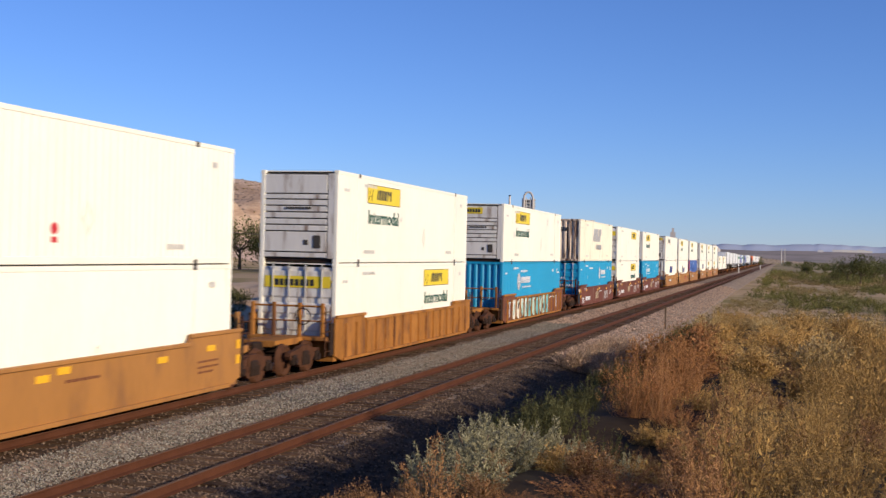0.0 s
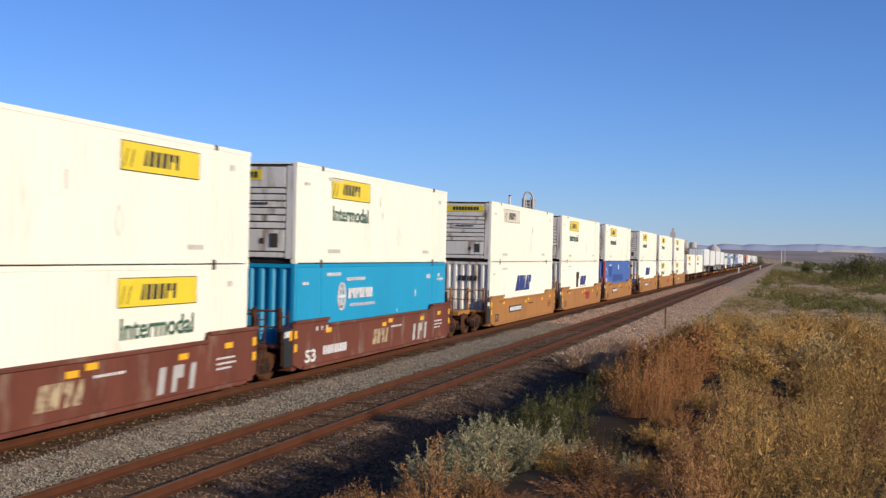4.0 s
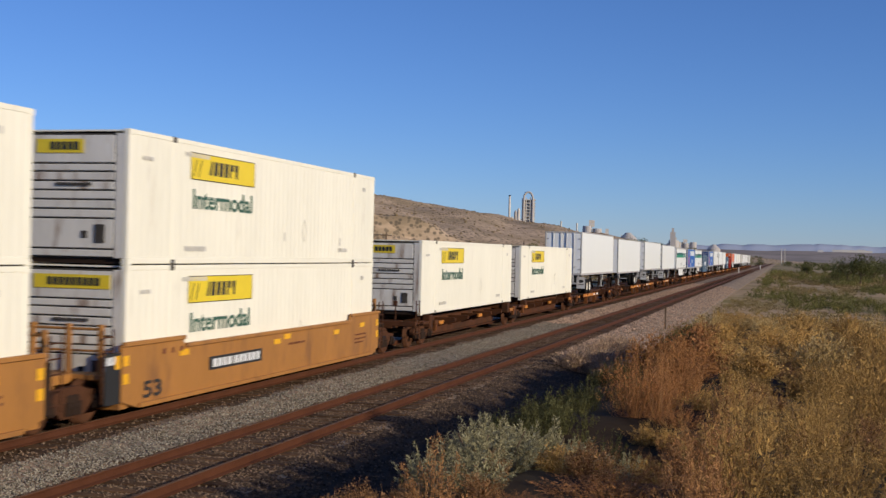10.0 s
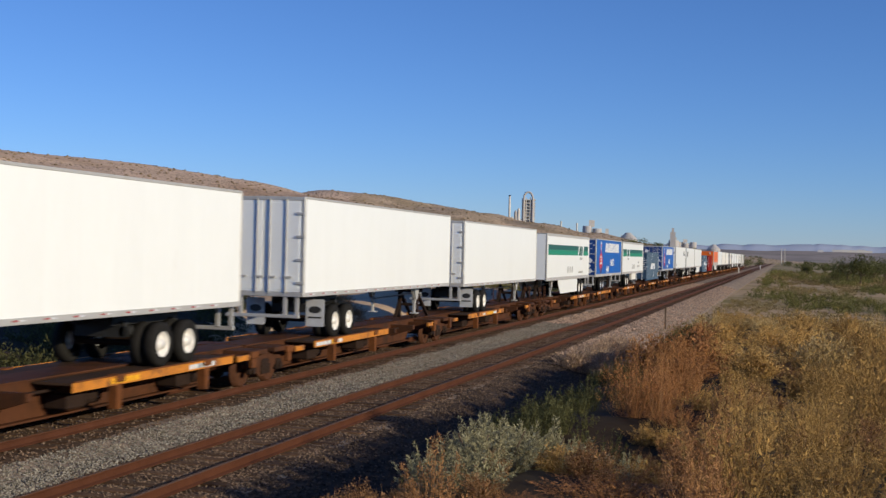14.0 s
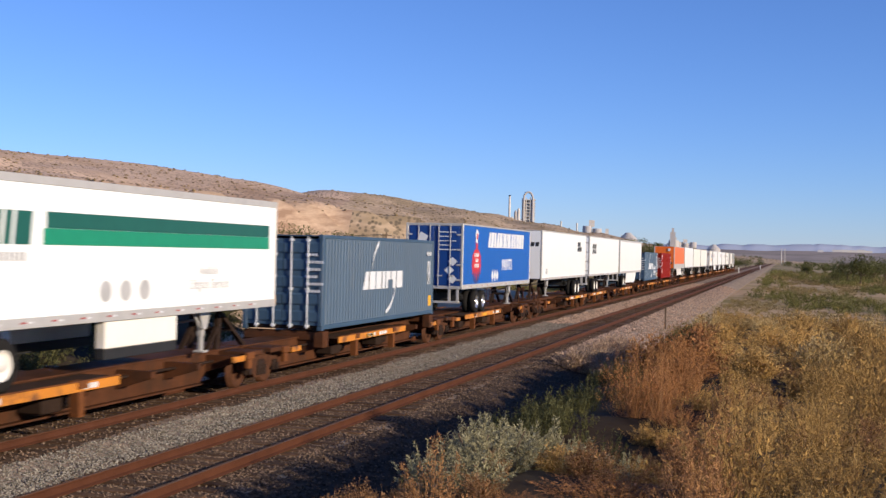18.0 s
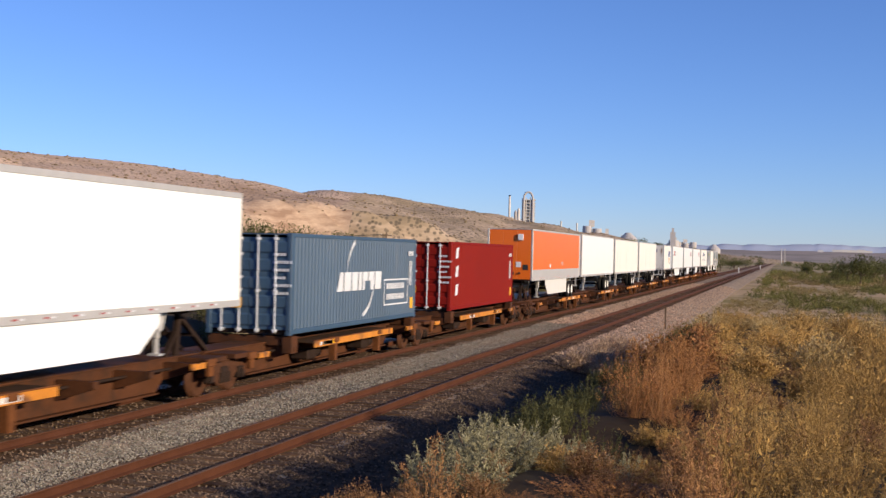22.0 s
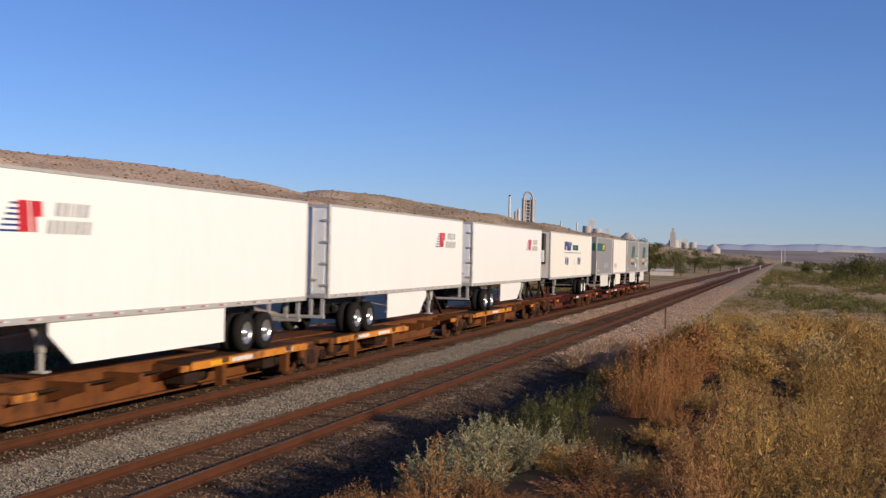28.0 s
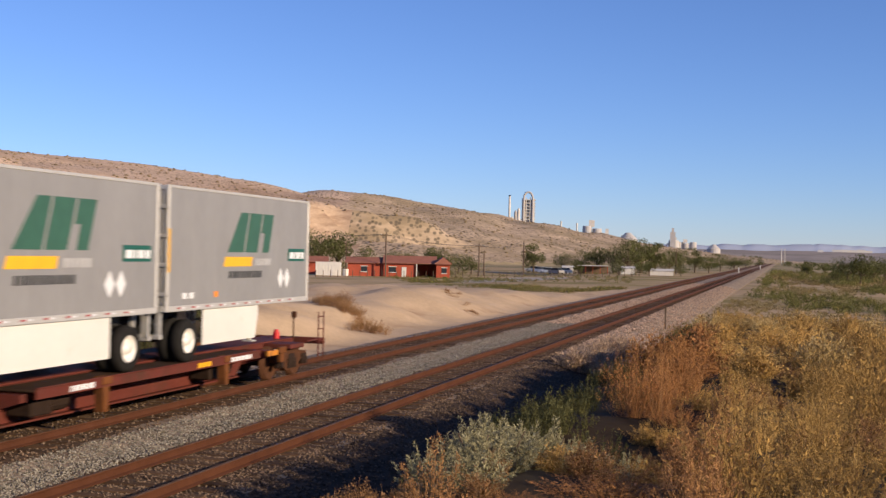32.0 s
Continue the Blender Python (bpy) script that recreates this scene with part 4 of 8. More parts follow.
def facing(px, d, dz=0.0):
    """A pose on the ground at a bearing and distance, its y axis pointing away from the camera."""
    p = bearing(px, d)
    return pose(p.x, p.y, land_z(p.x, p.y) + dz, 0, 0, math.degrees(math.atan2(-p.x, p.y)))


def house():
    h = thing("house", "low red brick house with a brown-red shingle roof and carport", "house", facing(700, 240))
    part("wall", Shape().box(-9.2, -2.2, 0, 7, -0.4, 2.5).box(-2.2, 4.0, -0.6, 7, -0.4, 2.6), BRICK, h)
    part("wall", Shape().box(8.0, 10.6, -1.5, 6, -0.4, 2.6).box(4.0, 8.0, 5.7, 6.0, -0.4, 2.5), BRICK, h)
    for x0, x1, y0, y1, z0, z1 in ((-9.7, -2.2, -0.5, 7.5, 2.5, 3.7), (-2.4, 8.2, -1.2, 7.5, 2.6, 4.1)):
        ym = (y0 + y1) / 2
        part("roof", Shape().prism([(y0, z0), (y1, z0), (y1, z0 + 0.12), (ym, z1), (y0, z0 + 0.12)], 0, x0, x1), ROOF, h)
    xm = 9.3
    part("roof", Shape().prism([(7.6, 2.6), (11.0, 2.6), (11.0, 2.75), (xm, 4.0), (7.6, 2.75)], 1, -2.0, 6.5), ROOF, h)
    part("gable", Shape().prism([(8.0, 2.6), (10.6, 2.6), (xm, 3.75)], 1, -1.56, -1.5), BRICK, h)
    for xx, w in ((-6.6, 1.2), (-1.2, 1.4), (9.0, 1.0)):
        y0 = 0.0 if xx < -2 else (-0.6 if xx < 5 else -1.5)
        wd = part("window", Shape().box(xx, xx + w, y0 - 0.05, y0 + 0.02, 0.9, 1.9), GLASS, h)
        part("lintel", Shape().box(xx - 0.1, xx + w + 0.1, y0 - 0.08, y0 - 0.01, 1.9, 2.02), SHED, wd)
        part("sill", Shape().box(xx - 0.1, xx + w + 0.1, y0 - 0.08, y0 - 0.01, 0.78, 0.9), SHED, wd)
    part("post", Shape().box(4.1, 4.3, -1.0, -0.8, -0.3, 2.6), SHED, h)
    part("door", Shape().box(1.3, 2.2, -0.66, -0.58, -0.2, 1.9), SHED, h)
    h2 = thing("house", "red brick outbuilding with a shingle roof", "house", facing(535, 250))
    part("wall", Shape().box(-5, 5, 0, 6, -0.4, 2.4), BRICK, h2)
    part("roof", Shape().prism([(-0.5, 2.4), (6.5, 2.4), (6.5, 2.5), (3, 3.6), (-0.5, 2.5)], 0, -5.4, 5.4), ROOF, h2)


house()
st = thing("storage_container", "white ribbed storage container beside the house", "container", facing(583, 238))
part("body", Shape().box(-2.6, 2.4, 0, 2.4, 0.0, 2.6), SHED, st)
for k in range(8):
    part("rib", Shape().box(-2.55 + k * 0.62, -2.4 + k * 0.62, -0.06, 0.0, 0.1, 2.5), SHED, st)
part("tank", Shape().cyl((3.2, 0.5, 0), (3.2, 0.5, 1.3), 0.6, 14), SHED, st)

for px, d, w, hh, lb in ((1112, 305, 3.2, 1.5, "low white shed among the trees"), (1172, 300, 5.6, 1.1, "low white shed beside the line"), (1006, 325, 2.8, 1.6, "small white roofed shed among the trees"), (1050, 315, 7.5, 2.2, "open carport with a pale roof")):
    s = thing("shed", lb, "shed", facing(px, d))
    if "carport" in lb:
        part("roof", Shape().box(-w / 2, w / 2, 0, 5, hh - 0.15, hh, 0.02), SHED, s)
        for k in range(5):
            part("post", Shape().box(-w / 2 + k * w / 4 - 0.06, -w / 2 + k * w / 4 + 0.06, 0.05, 0.17, -0.4, hh - 0.15), BRICK, s)
        part("back_wall", Shape().box(-w / 2, w / 2, 4.8, 5, -0.4, hh - 0.15), BARK, s)
    else:
        part("wall", Shape().box(-w / 2, w / 2, 0, 4, -0.5, hh), SHED, s)
        part("roof", Shape().prism([(-0.2, hh), (4.2, hh), (4.2, hh + 0.08), (2, hh + 0.5), (-0.2, hh + 0.08)], 0, -w / 2 - 0.2, w / 2 + 0.2), SHED, s)


def utility_pole(px, d, height, arm=True):
    q = thing("utility_pole", "weathered wooden utility pole with a crossarm", "pole", facing(px, d), "utility poles")
    part("mast", Shape().cyl((0, 0, -0.5), (0, 0, height), 0.16, 8, 0.11), POLE, q)
    if arm:
        part("crossarm", Shape().box(-1.1, 1.1, -0.06, 0.06, height - 0.7, height - 0.55), POLE, q)
        for xx in (-1.0, 0.0, 1.0):
            part("insulator", Shape().cyl((xx, 0, height - 0.55), (xx, 0, height - 0.35), 0.05, 6), SHED, q)
    p = bearing(px, d)
    return Vector((p.x, p.y, land_z(p.x, p.y) + height - 0.4))


tops = [utility_pole(*a) for a in ((350, 230, 8.5), (683, 238, 8.6), (848, 262, 7.0), (927, 285, 8.0, False))]
utility_pole(613, 255, 6.5, False)
utility_pole(857, 270, 5.5, False)
utility_pole(1178 + 19, 330, 6.5, False)
for a, b in zip(tops[:-1], tops[1:]):
    for o in (-0.9, 0.9):
        cu = bpy.data.curves.new("power_line", "CURVE")
        cu.dimensions, cu.bevel_depth = "3D", 0.025
        sp = cu.splines.new("POLY")
        sp.points.add(10)
        for k in range(11):
            t = k / 10
            v = a.lerp(b, t) + Vector((o * 0.6, 0, -1.2 * 4 * t * (1 - t) * 0.6))
            sp.points[k].co = (*v, 1)
        cu.materials.append(WIRE)
        tagged(new("power_line", cu), "thin sagging power line between wooden poles", "wire", "power lines")

# white pipe gate by the trees
gate = thing("pipe_gate", "white metal pipe gate beside the trees", "gate", facing(118, 235))
for xx in (-2.4, -0.9, 2.4):
    part("post", Shape().cyl((xx, 0, -0.3), (xx, 0, 2.3), 0.09, 8), SHED, gate)
for zz in (0.6, 1.4, 2.2):
    part("bar", Shape().cyl((-2.4, 0, zz), (2.4, 0, zz), 0.05, 6), SHED, gate)

# fence along the flat
fence = thing("wire_fence", "low wire fence with thin posts along the flat", "fence")
for k in range(44):
    p = bearing(560 + 13 * k, 222 + 1.0 * k)
    part("post", shared("fence_post", lambda: Shape().box(-0.05, 0.05, -0.05, 0.05, -0.2, 1.3), POLE), POLE, fence, m=pose(p.x, p.y, land_z(p.x, p.y)))


def strip(name, pts, width, material, label, lift=0.05):
    vs, fs = [], []
    for i, p in enumerate(pts):
        d = (pts[min(i + 1, len(pts) - 1)] - pts[max(i - 1, 0)]).normalized()
        n = Vector((-d.y, d.x)) * width / 2
        for q in (p + n, p - n):
            vs.append((q.x, q.y, land_z(q.x, q.y) + lift))
        if i:
            fs.append((2 * i - 2, 2 * i - 1, 2 * i + 1, 2 * i))
    me = bpy.data.meshes.new(name)
    me.from_pydata(vs, [], fs)
    me.materials.append(material)
    return tagged(new(name, me), label, "road", kind="structure")


strip("road", [bearing(880 + 12 * k, 330 - 7.5 * k + 0.35 * k * k) for k in range(14)], 13, ASPHALT, "grey asphalt side road")
strip("path", [bearing(790 + 15 * k, 200 + 0.35 * k * k) for k in range(13)], 13, PATH, "pale dirt lane along the flat")


def car(px, d, turn, paint, label):
    c = thing("parked_car", label, "car", facing(px, d, 0.05) @ pose(0, 0, 0, 0, 0, turn), "parked cars")
    part("body", Shape().prism([(-2.2, 0.3), (2.2, 0.3), (2.25, 0.75), (1.9, 0.95), (-2.1, 1.0), (-2.25, 0.7)], 0, -0.88, 0.88), paint, c)
    part("cabin", Shape().prism([(-1.7, 0.98), (1.0, 0.96), (0.4, 1.5), (-1.3, 1.52)], 0, -0.78, 0.78), GLASS, c)
    part("roof", Shape().box(-0.74, 0.74, -1.25, 0.35, 1.51, 1.56, 0.02), paint, c)
    for sx in (-0.8, 0.8):
        for sy in (-1.4, 1.4):
            w = part("wheel", shared("car_wheel", lambda: Shape().cyl((-0.1, 0, 0), (0.1, 0, 0), 0.33, 16), RUBBER), RUBBER, c, m=pose(sx, sy, 0.33))
            part("rim", shared("car_rim", lambda: Shape().cyl((-0.105, 0, 0), (0.105, 0, 0), 0.2, 12), ALU), ALU, w)


for px, d, t, p in ((955, 335, 50, TRAILER), (970, 318, 65, TRAILER), (985, 312, 40, SILVER), (998, 322, 55, SHED), (944, 350, 70, SHED)):
    car(px, d, t, p, "white parked car beside the side road" if p is not SILVER else "grey parked car beside the side road")

# ---- the cement works on the skyline ----


def works(px, d, name, label, build, mat_=None):
    p = bearing(px, d)
    w = thing(name, label, name.replace("_", " "), facing(px, d))
    build(w, -land_z(p.x, p.y))
    return w


def heat_tower(w, g):
    # open steel frame with floors, cyclones and a looping gas duct
    top, wd = g + 97, 10.0
    for xx in (-wd, -wd / 3, wd / 3, wd):
        for yy in (-6, 6):
            part("column", Shape().box(xx - 0.7, xx + 0.7, yy - 0.7, yy + 0.7, -3, top - (2 if abs(xx) > 5 else 0)), PLANTSTEEL, w)
    for k in range(17):
        zz = g + 6 + 5.4 * k
        part("floor_deck", Shape().box(-wd - 0.6, wd + 2.2, -6.6, 6.6, zz, zz + 1.3), PLANTSTEEL, w)
    for k in range(4):
        s = -1 if k % 2 else 1
        zz = g + 32 + 15 * k
        part("cyclone", Shape().cyl((s * 4.2, -1, zz), (s * 4.2, -1, zz + 8), 3.4, 14).cyl((s * 4.2, -1, zz - 7), (s * 4.2, -1, zz), 0.9, 14, 3.4), CONCRETE, w)
    part("lift_shaft", Shape().box(-7.2, 7.6, -3, 3, -3, top - 4), PLANTDARK, w)
    for k in range(16):
        zz = g + 10 + 5.2 * k
        for s in (-1, 1):
            part("brace", Shape().prism([(s * 3.3, zz), (s * 3.3, zz + 0.9), (s * 9.8, zz + 5.4), (s * 9.8, zz + 4.5)], 1, -6.4, -5.8), CONCRETE, w)
    duct = Shape()
    pts = [Vector((-7.5, -7, g + 20)), Vector((-7.5, -7, top - 4))] + [Vector((7.5 * -math.cos(a), -7, top - 2 + 11 * math.sin(a))) for a in [k * math.pi / 8 for k in range(1, 8)]] + [Vector((7.5, -7, top - 4)), Vector((7.5, -7, g + 20))]
    for a, b in zip(pts[:-1], pts[1:]):
        duct.cyl(a, b, 1.8, 10)
    part("gas_duct", duct, CONCRETE, w, "pale looping gas duct")


works(933, 2050, "preheater_tower", "tall pale steel preheater tower of a cement works", heat_tower)
works(900, 2040, "chimney", "thin tall grey chimney of the cement works", lambda w, g: (part("stack", Shape().cyl((0, 0, -3), (0, 0, g + 98), 2.4, 12, 1.7), PLANTSTEEL, w), part("cap", Shape().cyl((0, 0, g + 98), (0, 0, g + 100), 2.1, 12), STEEL, w)))
works(911, 2045, "silo_block", "cluster of pale silos beside the tower", lambda w, g: [part("silo", Shape().cyl((xx, 0, -3), (xx, 0, g + hh), 2.6, 12).cyl((xx, 0, g + hh), (xx, 0, g + hh + 3), 2.6, 12, 0.8), CONCRETE if k % 2 else PLANTSTEEL, w) for k, (xx, hh) in enumerate(((-5.5, 62), (0, 72), (5, 76), (8.5, 58)))])
works(992, 2000, "chimney", "short pale chimney of the cement works", lambda w, g: (part("stack", Shape().cyl((0, 0, -3), (0, 0, g + 58), 1.6, 10, 1.3), SHED, w), part("base_block", Shape().box(-12, -4, -4, 4, -3, g + 44), PLANTSTEEL, w)))
works(1020, 1950, "chimney", "short pale chimney of the cement works", lambda w, g: (part("stack", Shape().cyl((0, 0, -3), (0, 0, g + 54), 1.5, 10, 1.2), SHED, w), part("base_block", Shape().box(-5, 3, -4, 4, -3, g + 42), PLANTSTEEL, w)))


def silos(n, rr, hh, dome=False):
    def build(w, g):
        for k in range(n):
            xx = (k - (n - 1) / 2) * rr * 2.1
            part("silo", Shape().cyl((xx, 0, -3), (xx, 0, g + hh * (1 - 0.08 * (k % 2))), rr, 16), CONCRETE, w)
            part("silo_roof", Shape().cyl((xx, 0, g + hh * (1 - 0.08 * (k % 2))), (xx, 0, g + hh * (1 - 0.08 * (k % 2)) + (rr * 0.7 if dome else 1.5)), rr, 16, rr * (0.25 if dome else 0.9)), CONCRETE, w)
        part("headhouse", Shape().box(-rr * 0.7, rr * 0.5, -3, 3, g + hh, g + hh * 1.22), PLANTSTEEL, w)
        part("conveyor", Shape().prism([(-rr * n * 1.4 - 14, g + 4), (-rr * n * 1.4 - 14, g + 7), (-rr * 0.5, g + hh * 1.1), (-rr * 0.5, g + hh)], 1, -1.5, 1.5), PLANTSTEEL, w)
    return build


works(1047, 1850, "silo_group", "pale concrete silos of the cement works", silos(2, 7, 46))
works(1074, 1800, "silo_group", "small pale silos and conveyor", silos(2, 4, 35))
works(1111, 1750, "storage_dome", "pale domed store of the cement works", silos(1, 14, 27, True))
works(1192, 1900, "silo_group", "tall pale silos above the trees", silos(1, 8, 28))
works(1190, 1890, "tower_block", "narrow pale tower of the cement works", lambda w, g: part("shaft", Shape().box(-4, 4, -4, 4, -3, g + 42).box(-2, 2, -2, 2, g + 42, g + 48), CONCRETE, w))
works(1213, 1920, "silo_group", "row of pale concrete silos above the trees", silos(3, 5.5, 26))
works(1263, 1700, "storage_dome", "pale domed silo with a cap above the trees", silos(1, 9, 16, True))
# far town and the masts along the line
for i, (px, hh, ww) in enumerate(((1482, 5, 22), (1495, 6, 16), (1508, 5, 26), (1524, 6, 18), (1538, 5, 14), (1452, 5, 12))):
    p = bearing(px, 4300)
    w = thing("far_building", "pale low building far across the plain", "far building", pose(p.x, p.y, far_z(p.x, p.y) - 1, 0, 0, 0))
    part("block", Shape().box(-ww * 0.8, ww * 0.8, 0, 12, -2, hh * 1.7), SHED, w)
for px, d, hh in ((1383, 1150, 13.5), (1389, 1165, 13.5)):
    q = thing("signal_mast", "slim pale mast beside the line", "mast", facing(px, d), "masts beside the line")
    part("mast", Shape().cyl((0, 0, -1), (0, 0, hh), 0.35, 8, 0.28), SHED, q)
    part("head", Shape().box(-0.8, 0.8, -0.5, 0.5, hh, hh + 0.8, 0.1), PLANTSTEEL, q)
for px, d in ((1308, 330), (1346, 470)):
    q = thing("marker_post", "short pale marker post beside the ballast", "post", facing(px, d))
    part("post", Shape().box(-0.18, 0.18, -0.1, 0.1, -1, 2.2, 0.02), SHED, q)

# ---- loose ballast stones ----
STN = np.array([(1, 0, 0), (-1, 0, 0), (0, 1, 0), (0, -1, 0), (0, 0, 1), (0, 0, -1)], float)
STF = np.array([(0, 2, 4), (2, 1, 4), (1, 3, 4), (3, 0, 4), (2, 0, 5), (1, 2, 5), (3, 1, 5), (0, 3, 5)])
sr = np.random.default_rng(3)


def stones(name, label, material, n, x0, x1, y0, y1, size, near=1.7, avoid=()):
    V, F = [], []
    for i in range(n):
        y_ = y0 + (y1 - y0) * sr.random() ** near
        x_ = sr.uniform(x0, x1)
        v = STN * sr.uniform(0.55, 1.2, (6, 1)) * size * sr.uniform(0.6, 1.3) * np.array([1, 1, 0.75])
        a = sr.uniform(0, 6.28)
        R = np.array([[math.cos(a), -math.sin(a), 0], [math.sin(a), math.cos(a), 0], [0, 0, 1]])
        z_ = max(ballast_z(x_, y_), -1.4)
        V.append(v @ R.T + (x_, y_, z_ + size * 0.25))
        F.append(STF + 6 * i)
    me = bpy.data.meshes.new(name)
    me.from_pydata(np.concatenate(V).tolist(), [], np.concatenate(F).tolist())
    me.materials.append(material)
    return tagged(new(name, me), label, "ballast", kind="stuff")


stones("ballast_stones", "loose pale grey ballast stones between the tracks", STONE, 29000, -13.05, -11.3, 13, 75, 0.027)
stones("ballast_stones", "loose brownish ballast stones between the tracks", STONEPINK, 6000, -13.05, -11.3, 70, 190, 0.06)
stones("ballast_stones", "brown stained ballast stones in the near track", STONEBROWN, 17000, -11.3, -8.45, 13, 62, 0.03)
stones("ballast_stones", "brown shoulder stones darkened for the bank's shade", STONESHADE, 9000, -8.4, -6.3, 13, 50, 0.036)
stones("ballast_stones", "brown stones at the edge of the shoulder", STONEBROWN, 1500, -8.7, -8.1, 13, 60, 0.034)
stones("ballast_stones", "pinkish ballast stones on the shoulder", STONEPINK, 9000, -8.5, -6.3, 48, 180, 0.055)
stones("ballast_stones", "brown stained ballast stones under the train", STONEBROWN, 9000, -16.6, -13.0, 16, 75, 0.034)

# ---- the train ----


def way(t):
    """Metres that the train has gone by t seconds."""
    k = t / 32.0
    return 716.235 * k + 11.830 * k ** 2 + 5.327 * k ** 3 - 0.842 * k ** 4


def text_mesh(words, height, material, width=None, shear=0.0, bold=0.0):
    key = ("words", words, height, width, shear, bold, material.name)
    if key in MESHES:
        return MESHES[key]
    cu = bpy.data.curves.new("lettering", "FONT")
    cu.body, cu.size, cu.extrude, cu.shear, cu.offset = words, height / 0.72, 0.003, shear, bold
    cu.align_x = "LEFT"
    cu.resolution_u = 3
    ob = bpy.data.objects.new("lettering", cu)
    scene.collection.objects.link(ob)
    me = bpy.data.meshes.new_from_object(ob.evaluated_get(bpy.context.evaluated_depsgraph_get()))
    bpy.data.objects.remove(ob)
    if width:
        w = max(v.co.x for v in me.vertices)
        me.transform(Matrix.Diagonal((width / w, 1, 1, 1)))
    me.materials.clear()
    me.materials.append(material)
    MESHES[key] = me
    return me


DECK = mat("grimy_runway_plate", (0.055, 0.033, 0.022), 0.8, var=0.3, scale=1.5, fine=18, bump=0.2)
ON_SIDE = Matrix(((0, 0, 1, 0), (1, 0, 0, 0), (0, 1, 0, 0), (0, 0, 0, 1)))  # reads from the camera's side
ON_END = Matrix(((1, 0, 0, 0), (0, 0, -1, 0), (0, 1, 0, 0), (0, 0, 0, 1)))


def words_on_side(parent, words, y, z, height, material, x=1.304, width=None, shear=0.0, label="", bold=0.0):
    return part("lettering", text_mesh(words, height, material, width, shear, bold), material, parent, label, m=Matrix.Translation((x, y, z)) @ ON_SIDE)


def blocks(widths, height, gap, slant=0.0, thick=0.006, cut=None):
    """A row of upright blocks in the x-y plane."""
    s, x = Shape(), 0.0
    for i, w in enumerate(widths):
        k = slant * height
        poly = [(x, 0), (x + w, 0), (x + w + k, height), (x + k, height)]
        if cut and i in cut:
            h = height * 0.5
            if i % 3 == 1:
                poly = [(x, 0), (x + w * 0.45, 0), (x + w * 0.45 + slant * h, h), (x + w + slant * h, h), (x + w + k, height), (x + k, height)]
            elif i % 3 == 0:
                poly = [(x - w * 0.1, 0), (x + w, 0), (x + w + k, height), (x + w * 0.45 + k, height)]
            else:
                poly = [(x + w * 0.35, 0), (x + w, 0), (x + w + k, height), (x + k, height), (x + slant * h, h), (x + w * 0.35 + slant * h, h)]
        s.prism(poly, 2, 0, thick)
        x += w + gap
    return s


def plate(y0, y1, z0, z1, x=1.300, t=0.006):
    return Shape().box(x, x + t, y0, y1, z0, z1)


def bars_on_side(parent, y, z, widths, height, material, gap=0.05, slant=0.0, x=1.304, cut=None, label="", name="marking"):
    return part(name, blocks(widths, height, gap, slant, cut=cut), material, parent, label, m=Matrix.Translation((x, y, z)) @ ON_SIDE)


def bars_on_end(parent, x, z, widths, height, material, gap=0.04, slant=0.0, y=-0.012, name="marking"):
    return part(name, blocks(widths, height, gap, slant), material, parent, m=Matrix.Translation((x, y, z)) @ ON_END)


def small_marks(c, L, H, ink=None, seed=0):
    """Small data lines near the ends of a container's side."""
    r = random.Random(seed)
    ink = FAINTINK if ink in (None, GREYINK) else ink
    py, pz, k = L * 0.60 + r.uniform(-0.3, 0.3), 0.95, Shape()
    for sy, sz in ((1, 1), (1, -1), (-1, 1), (-1, -1)):
        k.prism([(py + sy * 0.20, pz), (py + sy * 0.175, pz), (py, pz + sz * 0.31), (py, pz + sz * 0.34)], 0, 1.300, 1.304)
    part("placard_outline", k, ink, c)
    bars_on_side(c, 0.55, H - 0.62, [0.09, 0.12, 0.07, 0.1], 0.09, ink, 0.03)
    bars_on_side(c, 2.5, H - 0.38, [0.1] * 4 + [0.08] * 6, 0.10, ink, 0.04)
    bars_on_side(c, 2.55, 0.32, [0.09] * 9, 0.12, ink, 0.035)
    bars_on_side(c, L - 3.4, 0.36, [0.1] * 6, 0.12, ink, 0.04)
    bars_on_side(c, L - 1.2, H - 0.55, [0.12, 0.1], 0.14, ink, 0.05)
    for k in range(r.randrange(1, 3)):
        part("scuff", plate(*(lambda a, b: (a, a + r.uniform(0.05, 0.16), b, b + r.uniform(0.12, 0.4)))(r.uniform(2, L - 2), r.uniform(0.4, H - 0.7)), t=0.003), FAINTINK, c)


